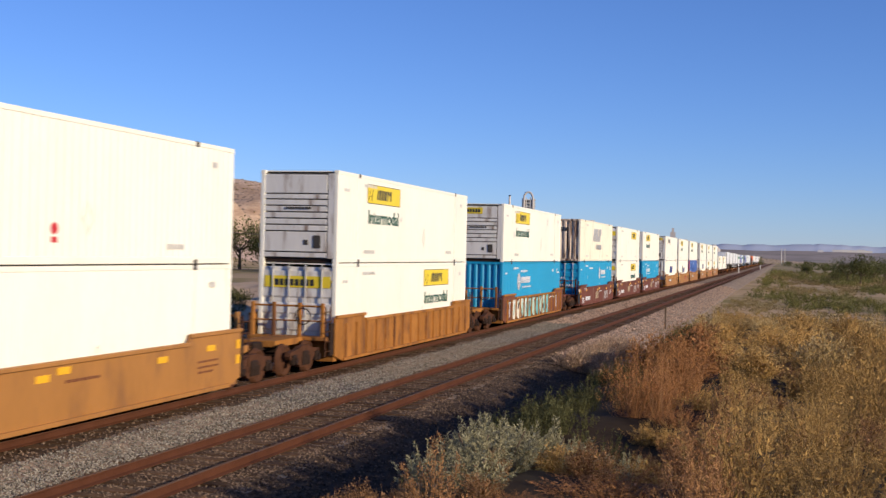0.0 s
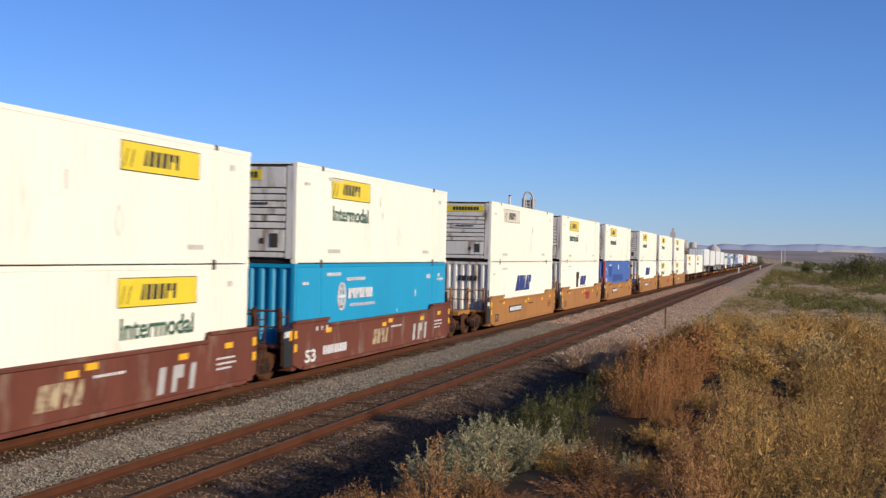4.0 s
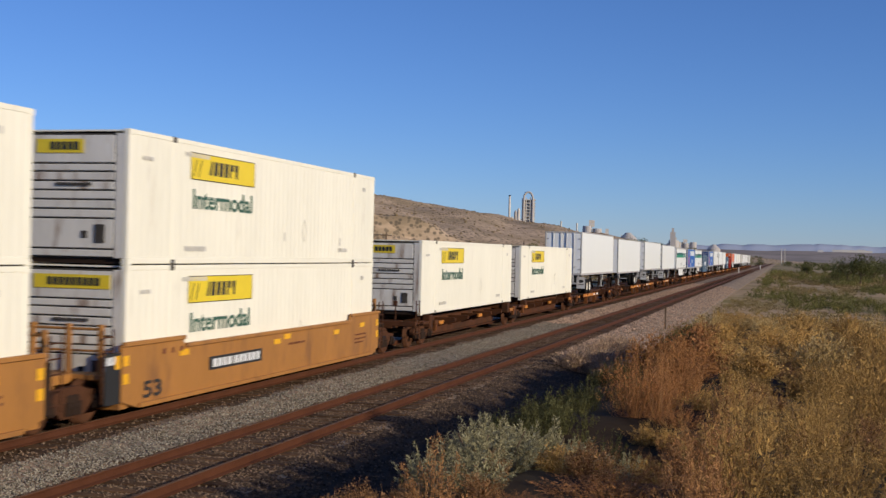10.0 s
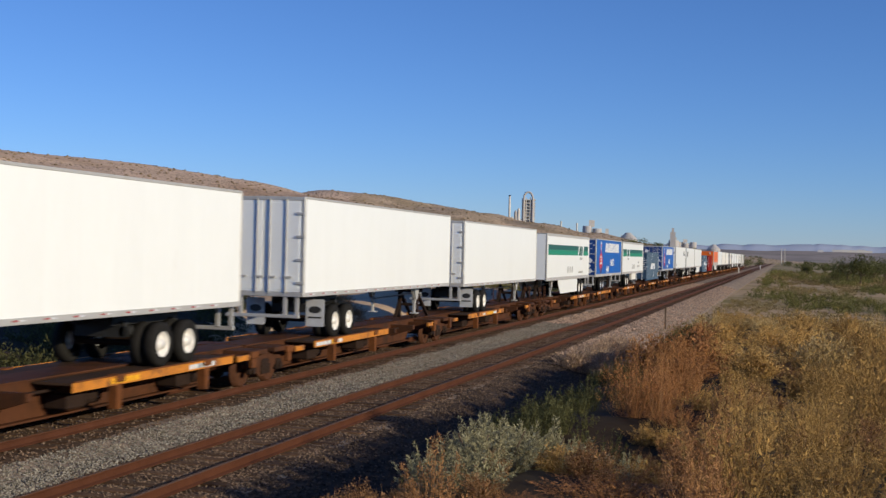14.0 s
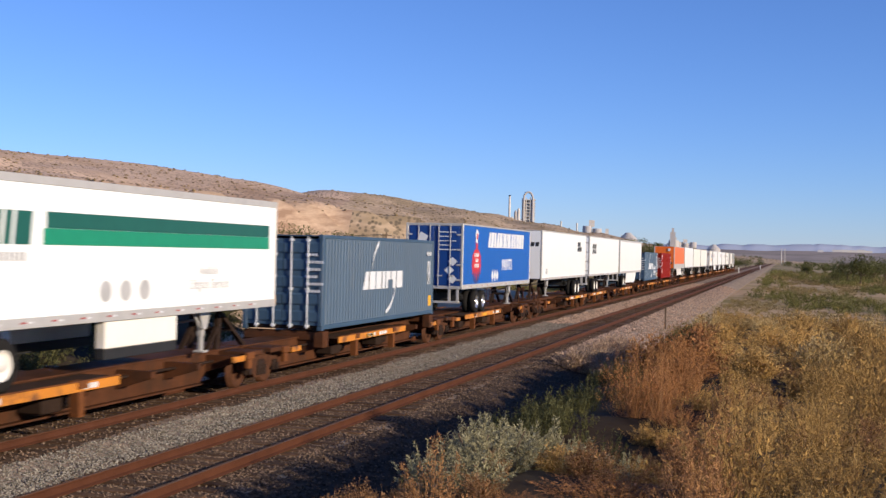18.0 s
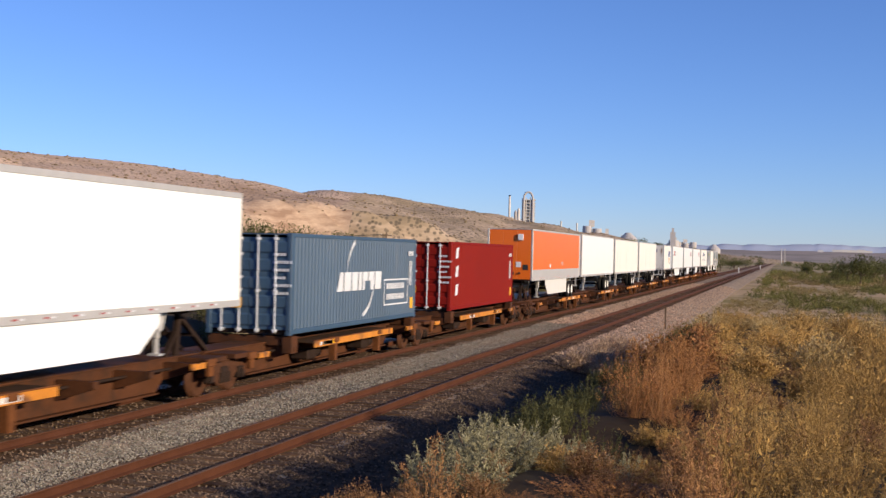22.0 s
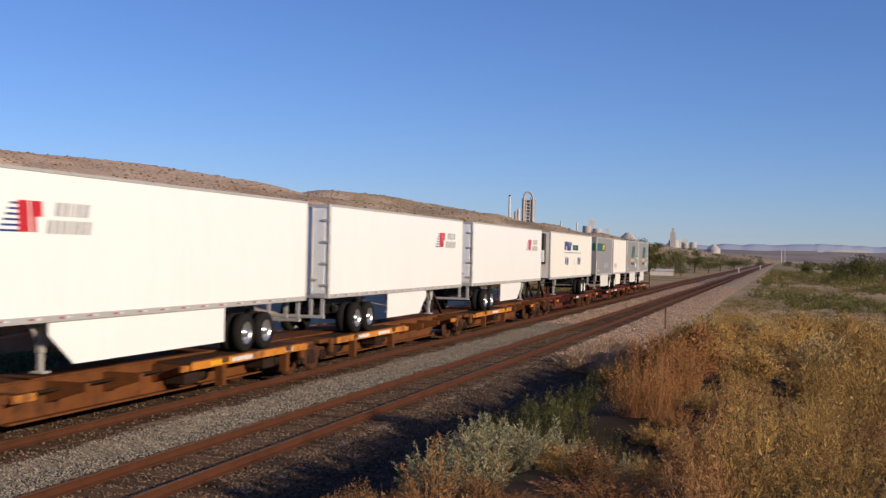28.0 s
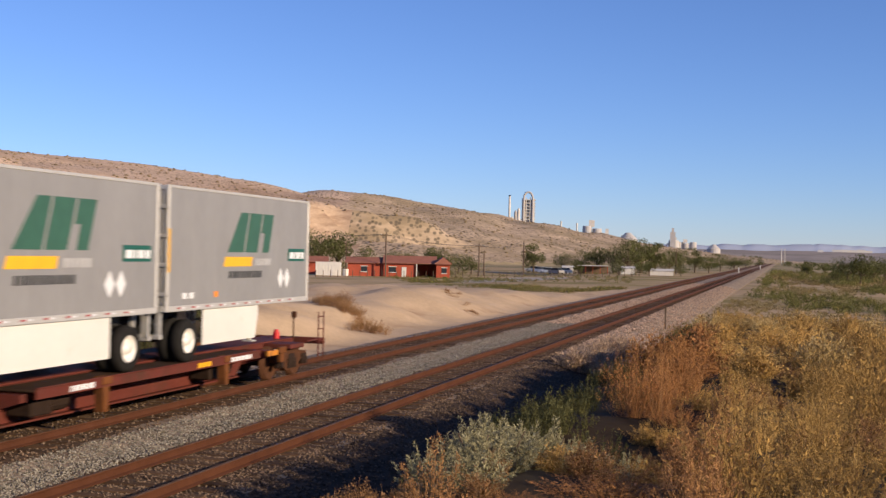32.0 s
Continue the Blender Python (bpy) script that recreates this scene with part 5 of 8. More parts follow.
def container(u, z, L, H, paint, end, name="shipping_container", label="", pitch=0.30, depth=0.008, endpaint=None, post=None, mid_posts=True, group=""):
    """A box with its frame; y = 0 at the leading end, the near side at x = +1.3."""
    c = thing(name, label, "container", pose(XT, u, z), group)
    MOVERS.append((c, u, z))
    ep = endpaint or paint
    po = post or paint
    key = (L, H, pitch, depth)
    part("side_panel", shared(("side_panel", *key), lambda: Shape().corrugated(1.294, 0.14, L - 0.14, 0.16, H - 0.10, pitch, depth), paint), paint, c)
    part("side_panel", shared(("far_side_panel", *key), lambda: Shape().box(-1.29, -1.25, 0.14, L - 0.14, 0.16, H - 0.10), paint), paint, c)
    part("roof", shared(("roof", *key), lambda: Shape().box(-1.27, 1.27, 0.1, L - 0.1, H - 0.05, H - 0.015), paint), paint, c)
    part("underframe", shared(("underframe", *key), lambda: Shape().box(-1.26, 1.26, 0.1, L - 0.1, 0.02, 0.14), STEEL), STEEL, c)
    part("rear_end", shared(("rear_end", *key), lambda: Shape().box(-1.22, 1.22, L - 0.06, L - 0.02, 0.14, H - 0.08), paint), paint, c)
    for sx in (-1, 1):
        x0, x1 = (1.2, 1.3) if sx > 0 else (-1.3, -1.2)
        part("top_rail", shared(("top_rail", sx, *key), lambda: Shape().box(x0, x1, 0.16, L - 0.16, H - 0.11, H - 0.0, 0.012), paint), paint, c)
        part("bottom_rail", shared(("bottom_rail", sx, *key), lambda: Shape().box(x0, x1, 0.16, L - 0.16, 0.03, 0.17, 0.012), paint), paint, c)
        for yy in (0.0, L - 0.16):
            part("corner_post", shared(("corner_post", sx, yy, H), lambda: Shape().box(x0 - (0.04 if sx > 0 else 0), x1 + (0.04 if sx < 0 else 0), yy, yy + 0.16, 0.13, H - 0.12, 0.015), po), po, c)
            for zz in (0.0, H - 0.13):
                part("corner_casting", shared(("corner_casting", sx, yy, zz), lambda: Shape().box(x0 - 0.05 if sx > 0 else x0 - 0.004, x1 + 0.004 if sx > 0 else x1 + 0.05, yy - 0.003, yy + 0.178, zz, zz + 0.13, 0.01), po), po, c)
    if mid_posts and L > 15:
        for yy in (2.0, L - 2.0):
            part("lifting_post", shared(("lifting_post", yy, H), lambda: Shape().box(1.285, 1.302, yy - 0.07, yy + 0.07, 0.17, H - 0.11, 0.004), paint), paint, c)
            for zz in (0.0, H - 0.12):
                part("lifting_casting", shared(("lifting_casting", yy, zz), lambda: Shape().box(1.15, 1.309, yy - 0.09, yy + 0.09, zz - 0.004, zz + 0.125, 0.008), DARK), DARK, c, "dark steel casting")
    if end == "ribs":
        part("end_wall", shared(("end_wall", H), lambda: Shape().box(-1.2, 1.2, 0.075, 0.1, 0.13, H - 0.1), DARK), DARK, c)
        zs = [0.15, 0.33, 0.985, 1.185, 1.385, 1.585, 1.785, 1.985, 2.16, H - 0.12]
        for a, b in zip(zs[:-1], zs[1:]):
            part("end_panel", shared(("end_panel", a, b), lambda: Shape().box(-1.17, 0.93, 0.012, 0.08, a + 0.018, b - 0.018, 0.012), ep), ep, c)
        part("end_post", shared(("end_post", H), lambda: Shape().box(0.965, 1.19, 0.006, 0.09, 0.14, H - 0.1, 0.01), ep), ep, c)
        part("vent_box", shared("vent_box", lambda: Shape().box(0.50, 0.74, -0.012, 0.05, 0.46, 0.86, 0.01).box(0.18, 0.32, -0.008, 0.05, 0.56, 0.72, 0.01), DARK), DARK, c, "dark vent box")
        bars_on_end(c, -0.45, 1.68, [0.09] * 8, 0.07, DARK, 0.02)
    elif end == "vert":
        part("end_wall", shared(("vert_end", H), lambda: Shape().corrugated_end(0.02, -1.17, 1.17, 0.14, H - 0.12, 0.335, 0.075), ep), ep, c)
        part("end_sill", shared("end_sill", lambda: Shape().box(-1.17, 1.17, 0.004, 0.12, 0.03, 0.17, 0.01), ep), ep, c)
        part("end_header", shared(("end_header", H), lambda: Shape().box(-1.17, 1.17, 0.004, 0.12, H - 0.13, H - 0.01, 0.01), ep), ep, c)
    else:
        for sx in (-1, 1):
            x0, x1 = (0.012, 1.18) if sx > 0 else (-1.18, -0.012)
            def leaf(a=x0, b=x1):
                n, prof = 5, [(0.09, 0.15), (0.05, 0.15)]
                for i in range(n):
                    z0, z1 = 0.16 + (H - 0.3) * i / n, 0.16 + (H - 0.3) * (i + 1) / n
                    prof += [(0.05, z0 + 0.07), (0.015, z0 + 0.13), (0.015, z1 - 0.13), (0.05, z1 - 0.07)]
                prof += [(0.05, H - 0.13), (0.09, H - 0.13)]
                return Shape().prism(prof, 0, a, b)
            d = part("door", shared(("door", sx, H), leaf, ep), ep, c)
            for xx in (0.28, 0.82):
                part("lock_rod", shared(("lock_rod", sx, xx, H), lambda: Shape().cyl((sx * xx, -0.02, 0.06), (sx * xx, -0.02, H - 0.06), 0.024, 8).box(sx * xx - 0.05, sx * xx + 0.05, -0.05, 0.03, H * 0.42, H * 0.42 + 0.07).box(sx * xx - 0.06, sx * xx + 0.06, -0.045, 0.03, 0.1, 0.17).box(sx * xx - 0.06, sx * xx + 0.06, -0.045, 0.03, H - 0.2, H - 0.13), PALEINK if paint in (SLATE, RED) else ALU), ALU, d, "galvanised locking rod")
    return c


def yellow_logo(c, y, z, words=True, board=None, scale=1.0):
    """A yellow board with plain bars, and the green word below it."""
    b = board or SIGN
    w, h = 3.58 * scale, 0.64 * scale
    part("logo_board", plate(y, y + w, z, z + h), b, c, "yellow board with plain dark bars" if b is SIGN else "faded pale board with plain dark bars")
    bars_on_side(c, y + 0.95 * scale, z + 0.15 * scale, [0.14, 0.2, 0.2, 0.2, 0.2, 0.18], 0.34 * scale, BLACKINK, 0.09, 0.12, x=1.307, cut=(0, 4, 5))
    bars_on_side(c, y + 0.1, z + 0.08, [0.04, 0.04], h - 0.25, DARK, 0.22, 0.4, x=1.307)
    part("logo_border", Shape().box(1.302, 1.308, y, y + w, z + h - 0.02, z + h).box(1.302, 1.308, y, y + w, z, z + 0.02).box(1.302, 1.308, y, y + 0.02, z + 0.02, z + h - 0.02).box(1.302, 1.308, y + w - 0.02, y + w, z + 0.02, z + h - 0.02), DARK, c)
    if words:
        words_on_side(c, "Intermodal", y + 0.08, z - 0.67 * scale, 0.46 * scale, GREENINK, width=3.38 * scale, bold=0.012)


def end_logo(c, H, big=False):
    part("end_board", Shape().box(-0.95, 0.9 if big else 0.2, -0.006, 0.006, H - 0.52, H - 0.22), SIGN, c, "yellow board with plain dark bars")
    bars_on_end(c, -0.6, H - 0.45, [0.1] * (9 if big else 5), 0.17, BLACKINK, 0.045)


def swift_marks(c, y, w, h, z, ink, horse=False):
    ws = [w * 0.2, w * 0.24, w * 0.07, w * 0.16, w * 0.16]
    bars_on_side(c, y, z, ws, h, ink, w * 0.03, 0.22, cut=(0, 3, 4), name="painted_marking")
    if horse:
        part("painted_marking", blocks([0.55, 0.45], h * 1.6, 0.1, 0.1, cut=(1,)), BLACKINK, c, m=Matrix.Translation((1.304, y - 1.65, z - 0.1)) @ ON_SIDE)
        part("painted_marking", blocks([w], 0.03, 0, 0), BLACKINK, c, m=Matrix.Translation((1.304, y, z - 0.1)) @ ON_SIDE)


def robin_marks(c, y, z, ink=PALEINK):
    """A round white emblem and a row of white bars."""
    e = Shape()
    for k in range(16):
        a = 2 * math.pi * k / 16
        e.cyl((0.42 + 0.30 * math.cos(a), 0.35 + 0.36 * math.sin(a), 0), (0.42 + 0.30 * math.cos(a), 0.35 + 0.36 * math.sin(a), 0.006), 0.10, 6)
    e.box(0.36, 0.48, 0.0, 0.7, 0, 0.006)
    e.box(0.15, 0.70, 0.30, 0.40, 0, 0.0065)
    part("emblem", e, ink, c, "round white emblem", m=Matrix.Translation((1.304, y, z)) @ ON_SIDE)
    bars_on_side(c, y + 1.0, z + 0.26, [0.2, 0.08, 0.24, 0.1, 0.2, 0.2, 0.18, 0.08, 0.18, 0.2, 0.2], 0.33, ink, 0.05, 0.1, cut=(2, 4, 8))
    bars_on_side(c, y + 1.2, z, [0.07] * 18, 0.10, ink, 0.07)
    bars_on_side(c, 4.3, 2.35, [0.08] * 14, 0.11, ink, 0.05)
    bars_on_side(c, 14.0 - 0.6, 2.3, [0.14, 0.1, 0.12], 0.16, ink, 0.05)
    bars_on_side(c, 14.9, 2.2, [0.08] * 7, 0.10, ink, 0.05)


def bogie(parent, y, steel=STEEL):
    """A two-axle truck with side frames, springs, bearing boxes and wheels."""
    b = part("truck", shared("truck", lambda: Shape().box(-1.15, 1.15, -0.22, 0.22, 0.42, 0.70, 0.04).box(-0.45, 0.45, -0.3, 0.3, 0.6, 0.82, 0.03), steel), steel, parent, "grimy cast steel truck", m=pose(0, y, 0))
    for sx in (-1, 1):
        def frame_shape(s=sx):
            poly = [(-1.18, 0.60), (-1.12, 0.72), (-0.62, 0.76), (-0.25, 0.86), (0.25, 0.86), (0.62, 0.76), (1.12, 0.72), (1.18, 0.60), (1.12, 0.50), (0.72, 0.50), (0.38, 0.24), (-0.38, 0.24), (-0.72, 0.50), (-1.12, 0.50)]
            x0, x1 = (0.93, 1.10) if s > 0 else (-1.10, -0.93)
            return Shape().prism(poly, 0, x0, x1)
        part("side_frame", shared(("side_frame", sx), frame_shape, RUST), RUST, b)
        part("spring_nest", shared(("spring_nest", sx), lambda: functools.reduce(lambda s, k: s.cyl((sx * 1.11, k, 0.30), (sx * 1.11, k, 0.56), 0.075, 8), (-0.2, 0.0, 0.2), Shape()), STEEL), STEEL, b)
        for sy in (-0.89, 0.89):
            part("bearing_box", shared(("bearing_box", sx, sy), lambda: Shape().box(min(sx * 1.0, sx * 1.17), max(sx * 1.0, sx * 1.17), sy - 0.14, sy + 0.14, 0.34, 0.64, 0.03).cyl((sx * 1.1, sy, 0.46), (sx * 1.22, sy, 0.46), 0.11, 10), STEEL), STEEL, b)
            part("wheel", shared(("wheel", sx, sy), lambda: Shape().lathe([(0.02, 0.07 * sx), (0.14, 0.07 * sx), (0.17, 0.03 * sx), (0.37, 0.02 * sx), (0.40, 0.065 * sx), (0.455, 0.06 * sx), (0.46, -0.05 * sx), (0.49, -0.06 * sx), (0.49, -0.085 * sx), (0.02, -0.085 * sx)], (sx * 0.78, sy, 0.46), 24), RUST, True), RUST, b, "steel wheel with a worn tread")
    for sy in (-0.89, 0.89):
        part("axle", shared(("axle", sy), lambda: Shape().cyl((-1.0, sy, 0.46), (1.0, sy, 0.46), 0.08, 10), STEEL), STEEL, b)
    return b


def ladder(parent, x, y, z0, z1, paint, w=0.42, rungs=5, key="ladder"):
    def make():
        s = Shape()
        for yy in (-w / 2, w / 2):
            s.cyl((0, yy, z0), (0, yy, z1), 0.022, 6)
        for k in range(rungs):
            zz = z0 + 0.15 + (z1 - z0 - 0.3) * k / (rungs - 1)
            s.cyl((0, -w / 2, zz), (0, w / 2, zz), 0.016, 6)
        return s
    part("ladder", shared((key, z0, z1, w, rungs), make, paint), paint, parent, m=pose(x, y, 0))


def well_unit(u0, u1, fore, aft, paint, ribbed=False, number=None, words="", tag="", boards=(), graffiti=False, fore_end=False, aft_end=False, label="", group="", seed=0):
    """A well for one container stack from u0 to u1; trucks at the distances fore (ahead) and aft (behind) where it carries them."""
    c = thing("well_car_unit", label, "railcar", pose(XT, u0, 0), group)
    MOVERS.append((c, u0, 0.0))
    L = u1 - u0
    a, b = -0.35, L + 0.35
    for sx in (-1, 1):
        xi, xo = (1.36, 1.43) if sx > 0 else (-1.43, -1.36)
        poly = [(a, 0.42), (a, 1.60), (2.35, 1.66), (2.45, 1.47), (L - 2.45, 1.47), (L - 2.35, 1.66), (b, 1.60), (b, 0.42), (b - 0.7, 0.24), (a + 0.7, 0.24)]
        part("side_wall", Shape().prism(poly, 0, xi, xo), RUSTWALL if graffiti else paint, c)
        def chords(s=sx):
            e0, e1 = (1.40, 1.50) if s > 0 else (-1.50, -1.40)
            q = Shape().box(e0, e1, 2.46, L - 2.46, 1.39, 1.475, 0.01)
            q.box(e0, e1, a + 0.7, b - 0.7, 0.235, 0.33, 0.01)
            for p, r in ((a + 0.03, 2.4), (L - 2.4, b - 0.03)):
                q.box(e0, e1 - 0.01 * s * 0, p, r, 1.575, 1.665, 0.01)
            return q
        part("chord", chords(), ORANGECAR if graffiti else paint, c)
        if ribbed and sx > 0:
            n = 15
            stake = shared("side_stake", lambda: Shape().prism([(1.42, -0.05), (1.50, -0.035), (1.50, 0.035), (1.42, 0.05)], 2, 0.331, 1.40), paint)
            for k in range(n + 1):
                part("side_stake", stake, paint, c, m=pose(0, 0.55 + (L - 1.1) * k / n, 0))
    part("well_floor", Shape().box(-1.3, 1.3, 0.0, L, 0.25, 0.33).box(-1.36, 1.36, -0.3, 0.0, 0.25, 0.9).box(-1.36, 1.36, L, L + 0.3, 0.25, 0.9), paint, c)
    for yy, d, end in ((0.0, -1, fore_end), (L, 1, aft_end)):
        reach = 2.6 if end else 1.6
        p = part("end_platform", Shape().box(-0.55, 0.55, *sorted((yy + d * 0.3, yy + d * (reach + 0.3))), 0.82, 1.02, 0.02).box(-1.3, 1.3, *sorted((yy + d * 0.3, yy + d * 0.85)), 0.90, 1.02, 0.02), paint, c)
        for xx in (-1.15, -0.45, 0.4, 1.15):
            part("end_post", shared(("end_post_tall", paint.name), lambda: Shape().box(-0.05, 0.05, -0.06, 0.06, 0.9, 2.05, 0.01), paint if paint is not BROWNCAR else RUST), RUST, c, m=pose(xx, yy + d * 0.72, 0))
        part("end_crossbar", shared("end_crossbar", lambda: Shape().cyl((-1.2, 0, 1.95), (1.2, 0, 1.95), 0.03, 8).cyl((-1.2, 0, 1.5), (1.2, 0, 1.5), 0.025, 8), paint), paint, c, m=pose(0, yy + d * 0.72, 0))
        ladder(c, 1.36, yy + d * 0.80, 0.45, 1.95, RUST)
        part("end_gusset", Shape().box(1.30, 1.40, *sorted((yy + d * 0.36, yy + d * 0.62)), 0.45, 1.45, 0.02).box(-1.40, -1.30, *sorted((yy + d * 0.36, yy + d * 0.62)), 0.45, 1.45, 0.02), STEEL, c, "dark steel end gusset")
        if not ribbed and d < 0:
            part("end_plate", Shape().box(1.402, 1.412, yy - 0.98, yy - 0.37, 0.40, 1.46, 0.003), BLACK, c, "black end plate with white bars")
            bars_on_side(c, yy - 0.94, 1.22, [0.09, 0.09, 0.09], 0.17, PALEINK, 0.03, 0.1, x=1.412)
            part("end_reflector", Shape().box(1.412, 1.417, yy - 0.58, yy - 0.40, 1.12, 1.40), YELLOWINK, c, "yellow reflector plate")
        if not ribbed:
            for zz in (0.78, 1.16):
                part("end_reflector", Shape().box(1.437, 1.442, *sorted((yy + d * 0.08, yy + d * 0.30)), zz, zz + 0.22), YELLOWINK, c, "yellow reflector plate")
        if end:
            part("coupler", Shape().box(-0.16, 0.16, *sorted((yy + d * 2.6, yy + d * 3.55)), 0.72, 0.98, 0.03), STEEL, c)
            part("brake_wheel", shared("brake_wheel", lambda: functools.reduce(lambda s, k: s.cyl((0.6 + 0.25 * math.cos(k), 0, 1.65 + 0.25 * math.sin(k)), (0.6 + 0.25 * math.cos(k + 0.55), 0, 1.65 + 0.25 * math.sin(k + 0.55)), 0.02, 6), [i * 0.5236 for i in range(12)], Shape()), STEEL), STEEL, c, m=pose(0, yy + d * 0.95, 0))
    if fore is not None:
        bogie(c, -fore)
    if aft is not None:
        bogie(c, L + aft)
    x = 1.436
    # marks on the side sheet
    if not ribbed:
        if number:
            words_on_side(c, number, 0.53, 0.42, 0.36, BLACKINK if paint is YELLOWCAR else PALEINK, x=x, bold=0.012, width=0.85)
        for k, yy in enumerate((2.2, 7.6, 8.3, 12.2, 14.6)):
            part("reflector", Shape().box(x - 0.002, x + 0.004, yy, yy + 0.45, 1.20 - 0.1 * (k % 2), 1.34 - 0.1 * (k % 2)), YELLOWINK, c)
        bars_on_side(c, L - 2.0, 0.95, [0.12] * 6, 0.05, BROWNCAR if paint is YELLOWCAR else PALEINK, 0.06, x=x)
        bars_on_side(c, L - 2.0, 0.82, [0.10] * 7, 0.05, BROWNCAR if paint is YELLOWCAR else PALEINK, 0.06, x=x)
        bars_on_side(c, L - 2.0, 0.70, [0.11] * 5, 0.05, BROWNCAR if paint is YELLOWCAR else PALEINK, 0.06, x=x)
        bars_on_side(c, 8.6, 1.02, [0.09] * 9, 0.06, BROWNCAR if paint is YELLOWCAR else PALEINK, 0.05, x=x)
        bars_on_side(c, 1.4, 1.3, [0.12, 0.1, 0.12], 0.12, BROWNCAR if paint is YELLOWCAR else PALEINK, 0.3, x=x)
    if "logo" in boards:
        bars_on_side(c, 9.2, 0.64, [0.5, 0.5, 0.6], 0.52, REFLECT if paint is YELLOWCAR else PALEINK, 0.07, 0.0, x=x, cut=(0, 1))
    if "plate" in boards:
        part("number_board", Shape().box(x - 0.002, x + 0.006, 3.7, 6.8, 0.74, 1.06), BLACKINK, c, "black board with plain white bars")
        bars_on_side(c, 3.9, 0.80, [0.22, 0.2, 0.2, 0.22, 0.05, 0.2, 0.2, 0.2, 0.2, 0.2, 0.2], 0.2, PALEINK, 0.065, x=x + 0.005)
    if "big" in boards:
        bars_on_side(c, 6.6, 0.55, [0.32, 0.36, 0.32, 0.3], 0.5, FADEDINK, 0.08, 0.3, x=x, cut=(2, 3))
        bars_on_side(c, 2.0, 0.55, [0.16] * 4 + [0.04] + [0.16] * 5, 0.26, PALEINK, 0.06, x=x)
        bars_on_side(c, 11.2, 0.4, [0.3, 0.5, 0.25], 0.6, GREYINK, 0.35, 0.2, x=x, cut=(1,))
    if graffiti:
        r = random.Random(seed)
        # big swollen painted forms: dark outline, mint or pale body, rust-brown holes, pale glints
        layer = itertools.count()

        def stroke(pts, tone):
            part("sprayed_patch", Shape().prism(pts, 0, 1.431, 1.4352 + 0.0004 * next(layer)), tone, c)

        def swollen(cy, cz, w, h, lean, k=9, rough=0.12):
            return [(cy + w * math.cos(2 * math.pi * i / k) * (1 + r.uniform(-rough, rough)) + lean * math.sin(2 * math.pi * i / k), cz + min(h, h * 1.25 * math.sin(2 * math.pi * i / k)) * (1 + r.uniform(-rough, 0.02))) for i in range(k)]

        n = 11
        for k in range(n):
            cy = 1.2 + (L - 3.6) * k / (n - 1.0)
            lean = r.uniform(-0.15, 0.25)
            tone = (BROWNCAR, FADED, FADED, MINT, TEALINK, MINT, TEALINK, MINT, TEALINK, RUSTWALL, RUSTWALL)[k]
            stroke(swollen(cy, 0.86, 1.02, 0.53, lean, 12), (BLACKINK, BROWNCAR, BLACKINK)[k % 3] if k < n - 1 else BROWNCAR)
            stroke(swollen(cy - 0.03, 0.88, 0.90, 0.48, lean, 12), tone)
            for _ in range(2):
                stroke(swollen(cy + r.uniform(-0.45, 0.45), r.uniform(0.62, 1.1), r.uniform(0.10, 0.2), r.uniform(0.12, 0.26), lean * 0.5, 7, 0.25), (RUSTWALL, BLACKINK, ORANGECAR, BROWNCAR)[r.randrange(4)])
            x0, z0 = cy + r.uniform(-0.5, 0.3), r.uniform(0.45, 0.6)
            stroke([(x0, z0), (x0 + 0.12, z0), (x0 + 0.3 + lean, 1.25), (x0 + 0.16 + lean, 1.28)], (PALEINK, TEALINK, MINT)[r.randrange(3)])
            stroke([(cy - 0.7, 1.12), (cy + 0.1, 1.22), (cy + 0.5, 1.18), (cy + 0.1, 1.27), (cy - 0.65, 1.19)], PALEINK if k % 2 else MINT)
    return c


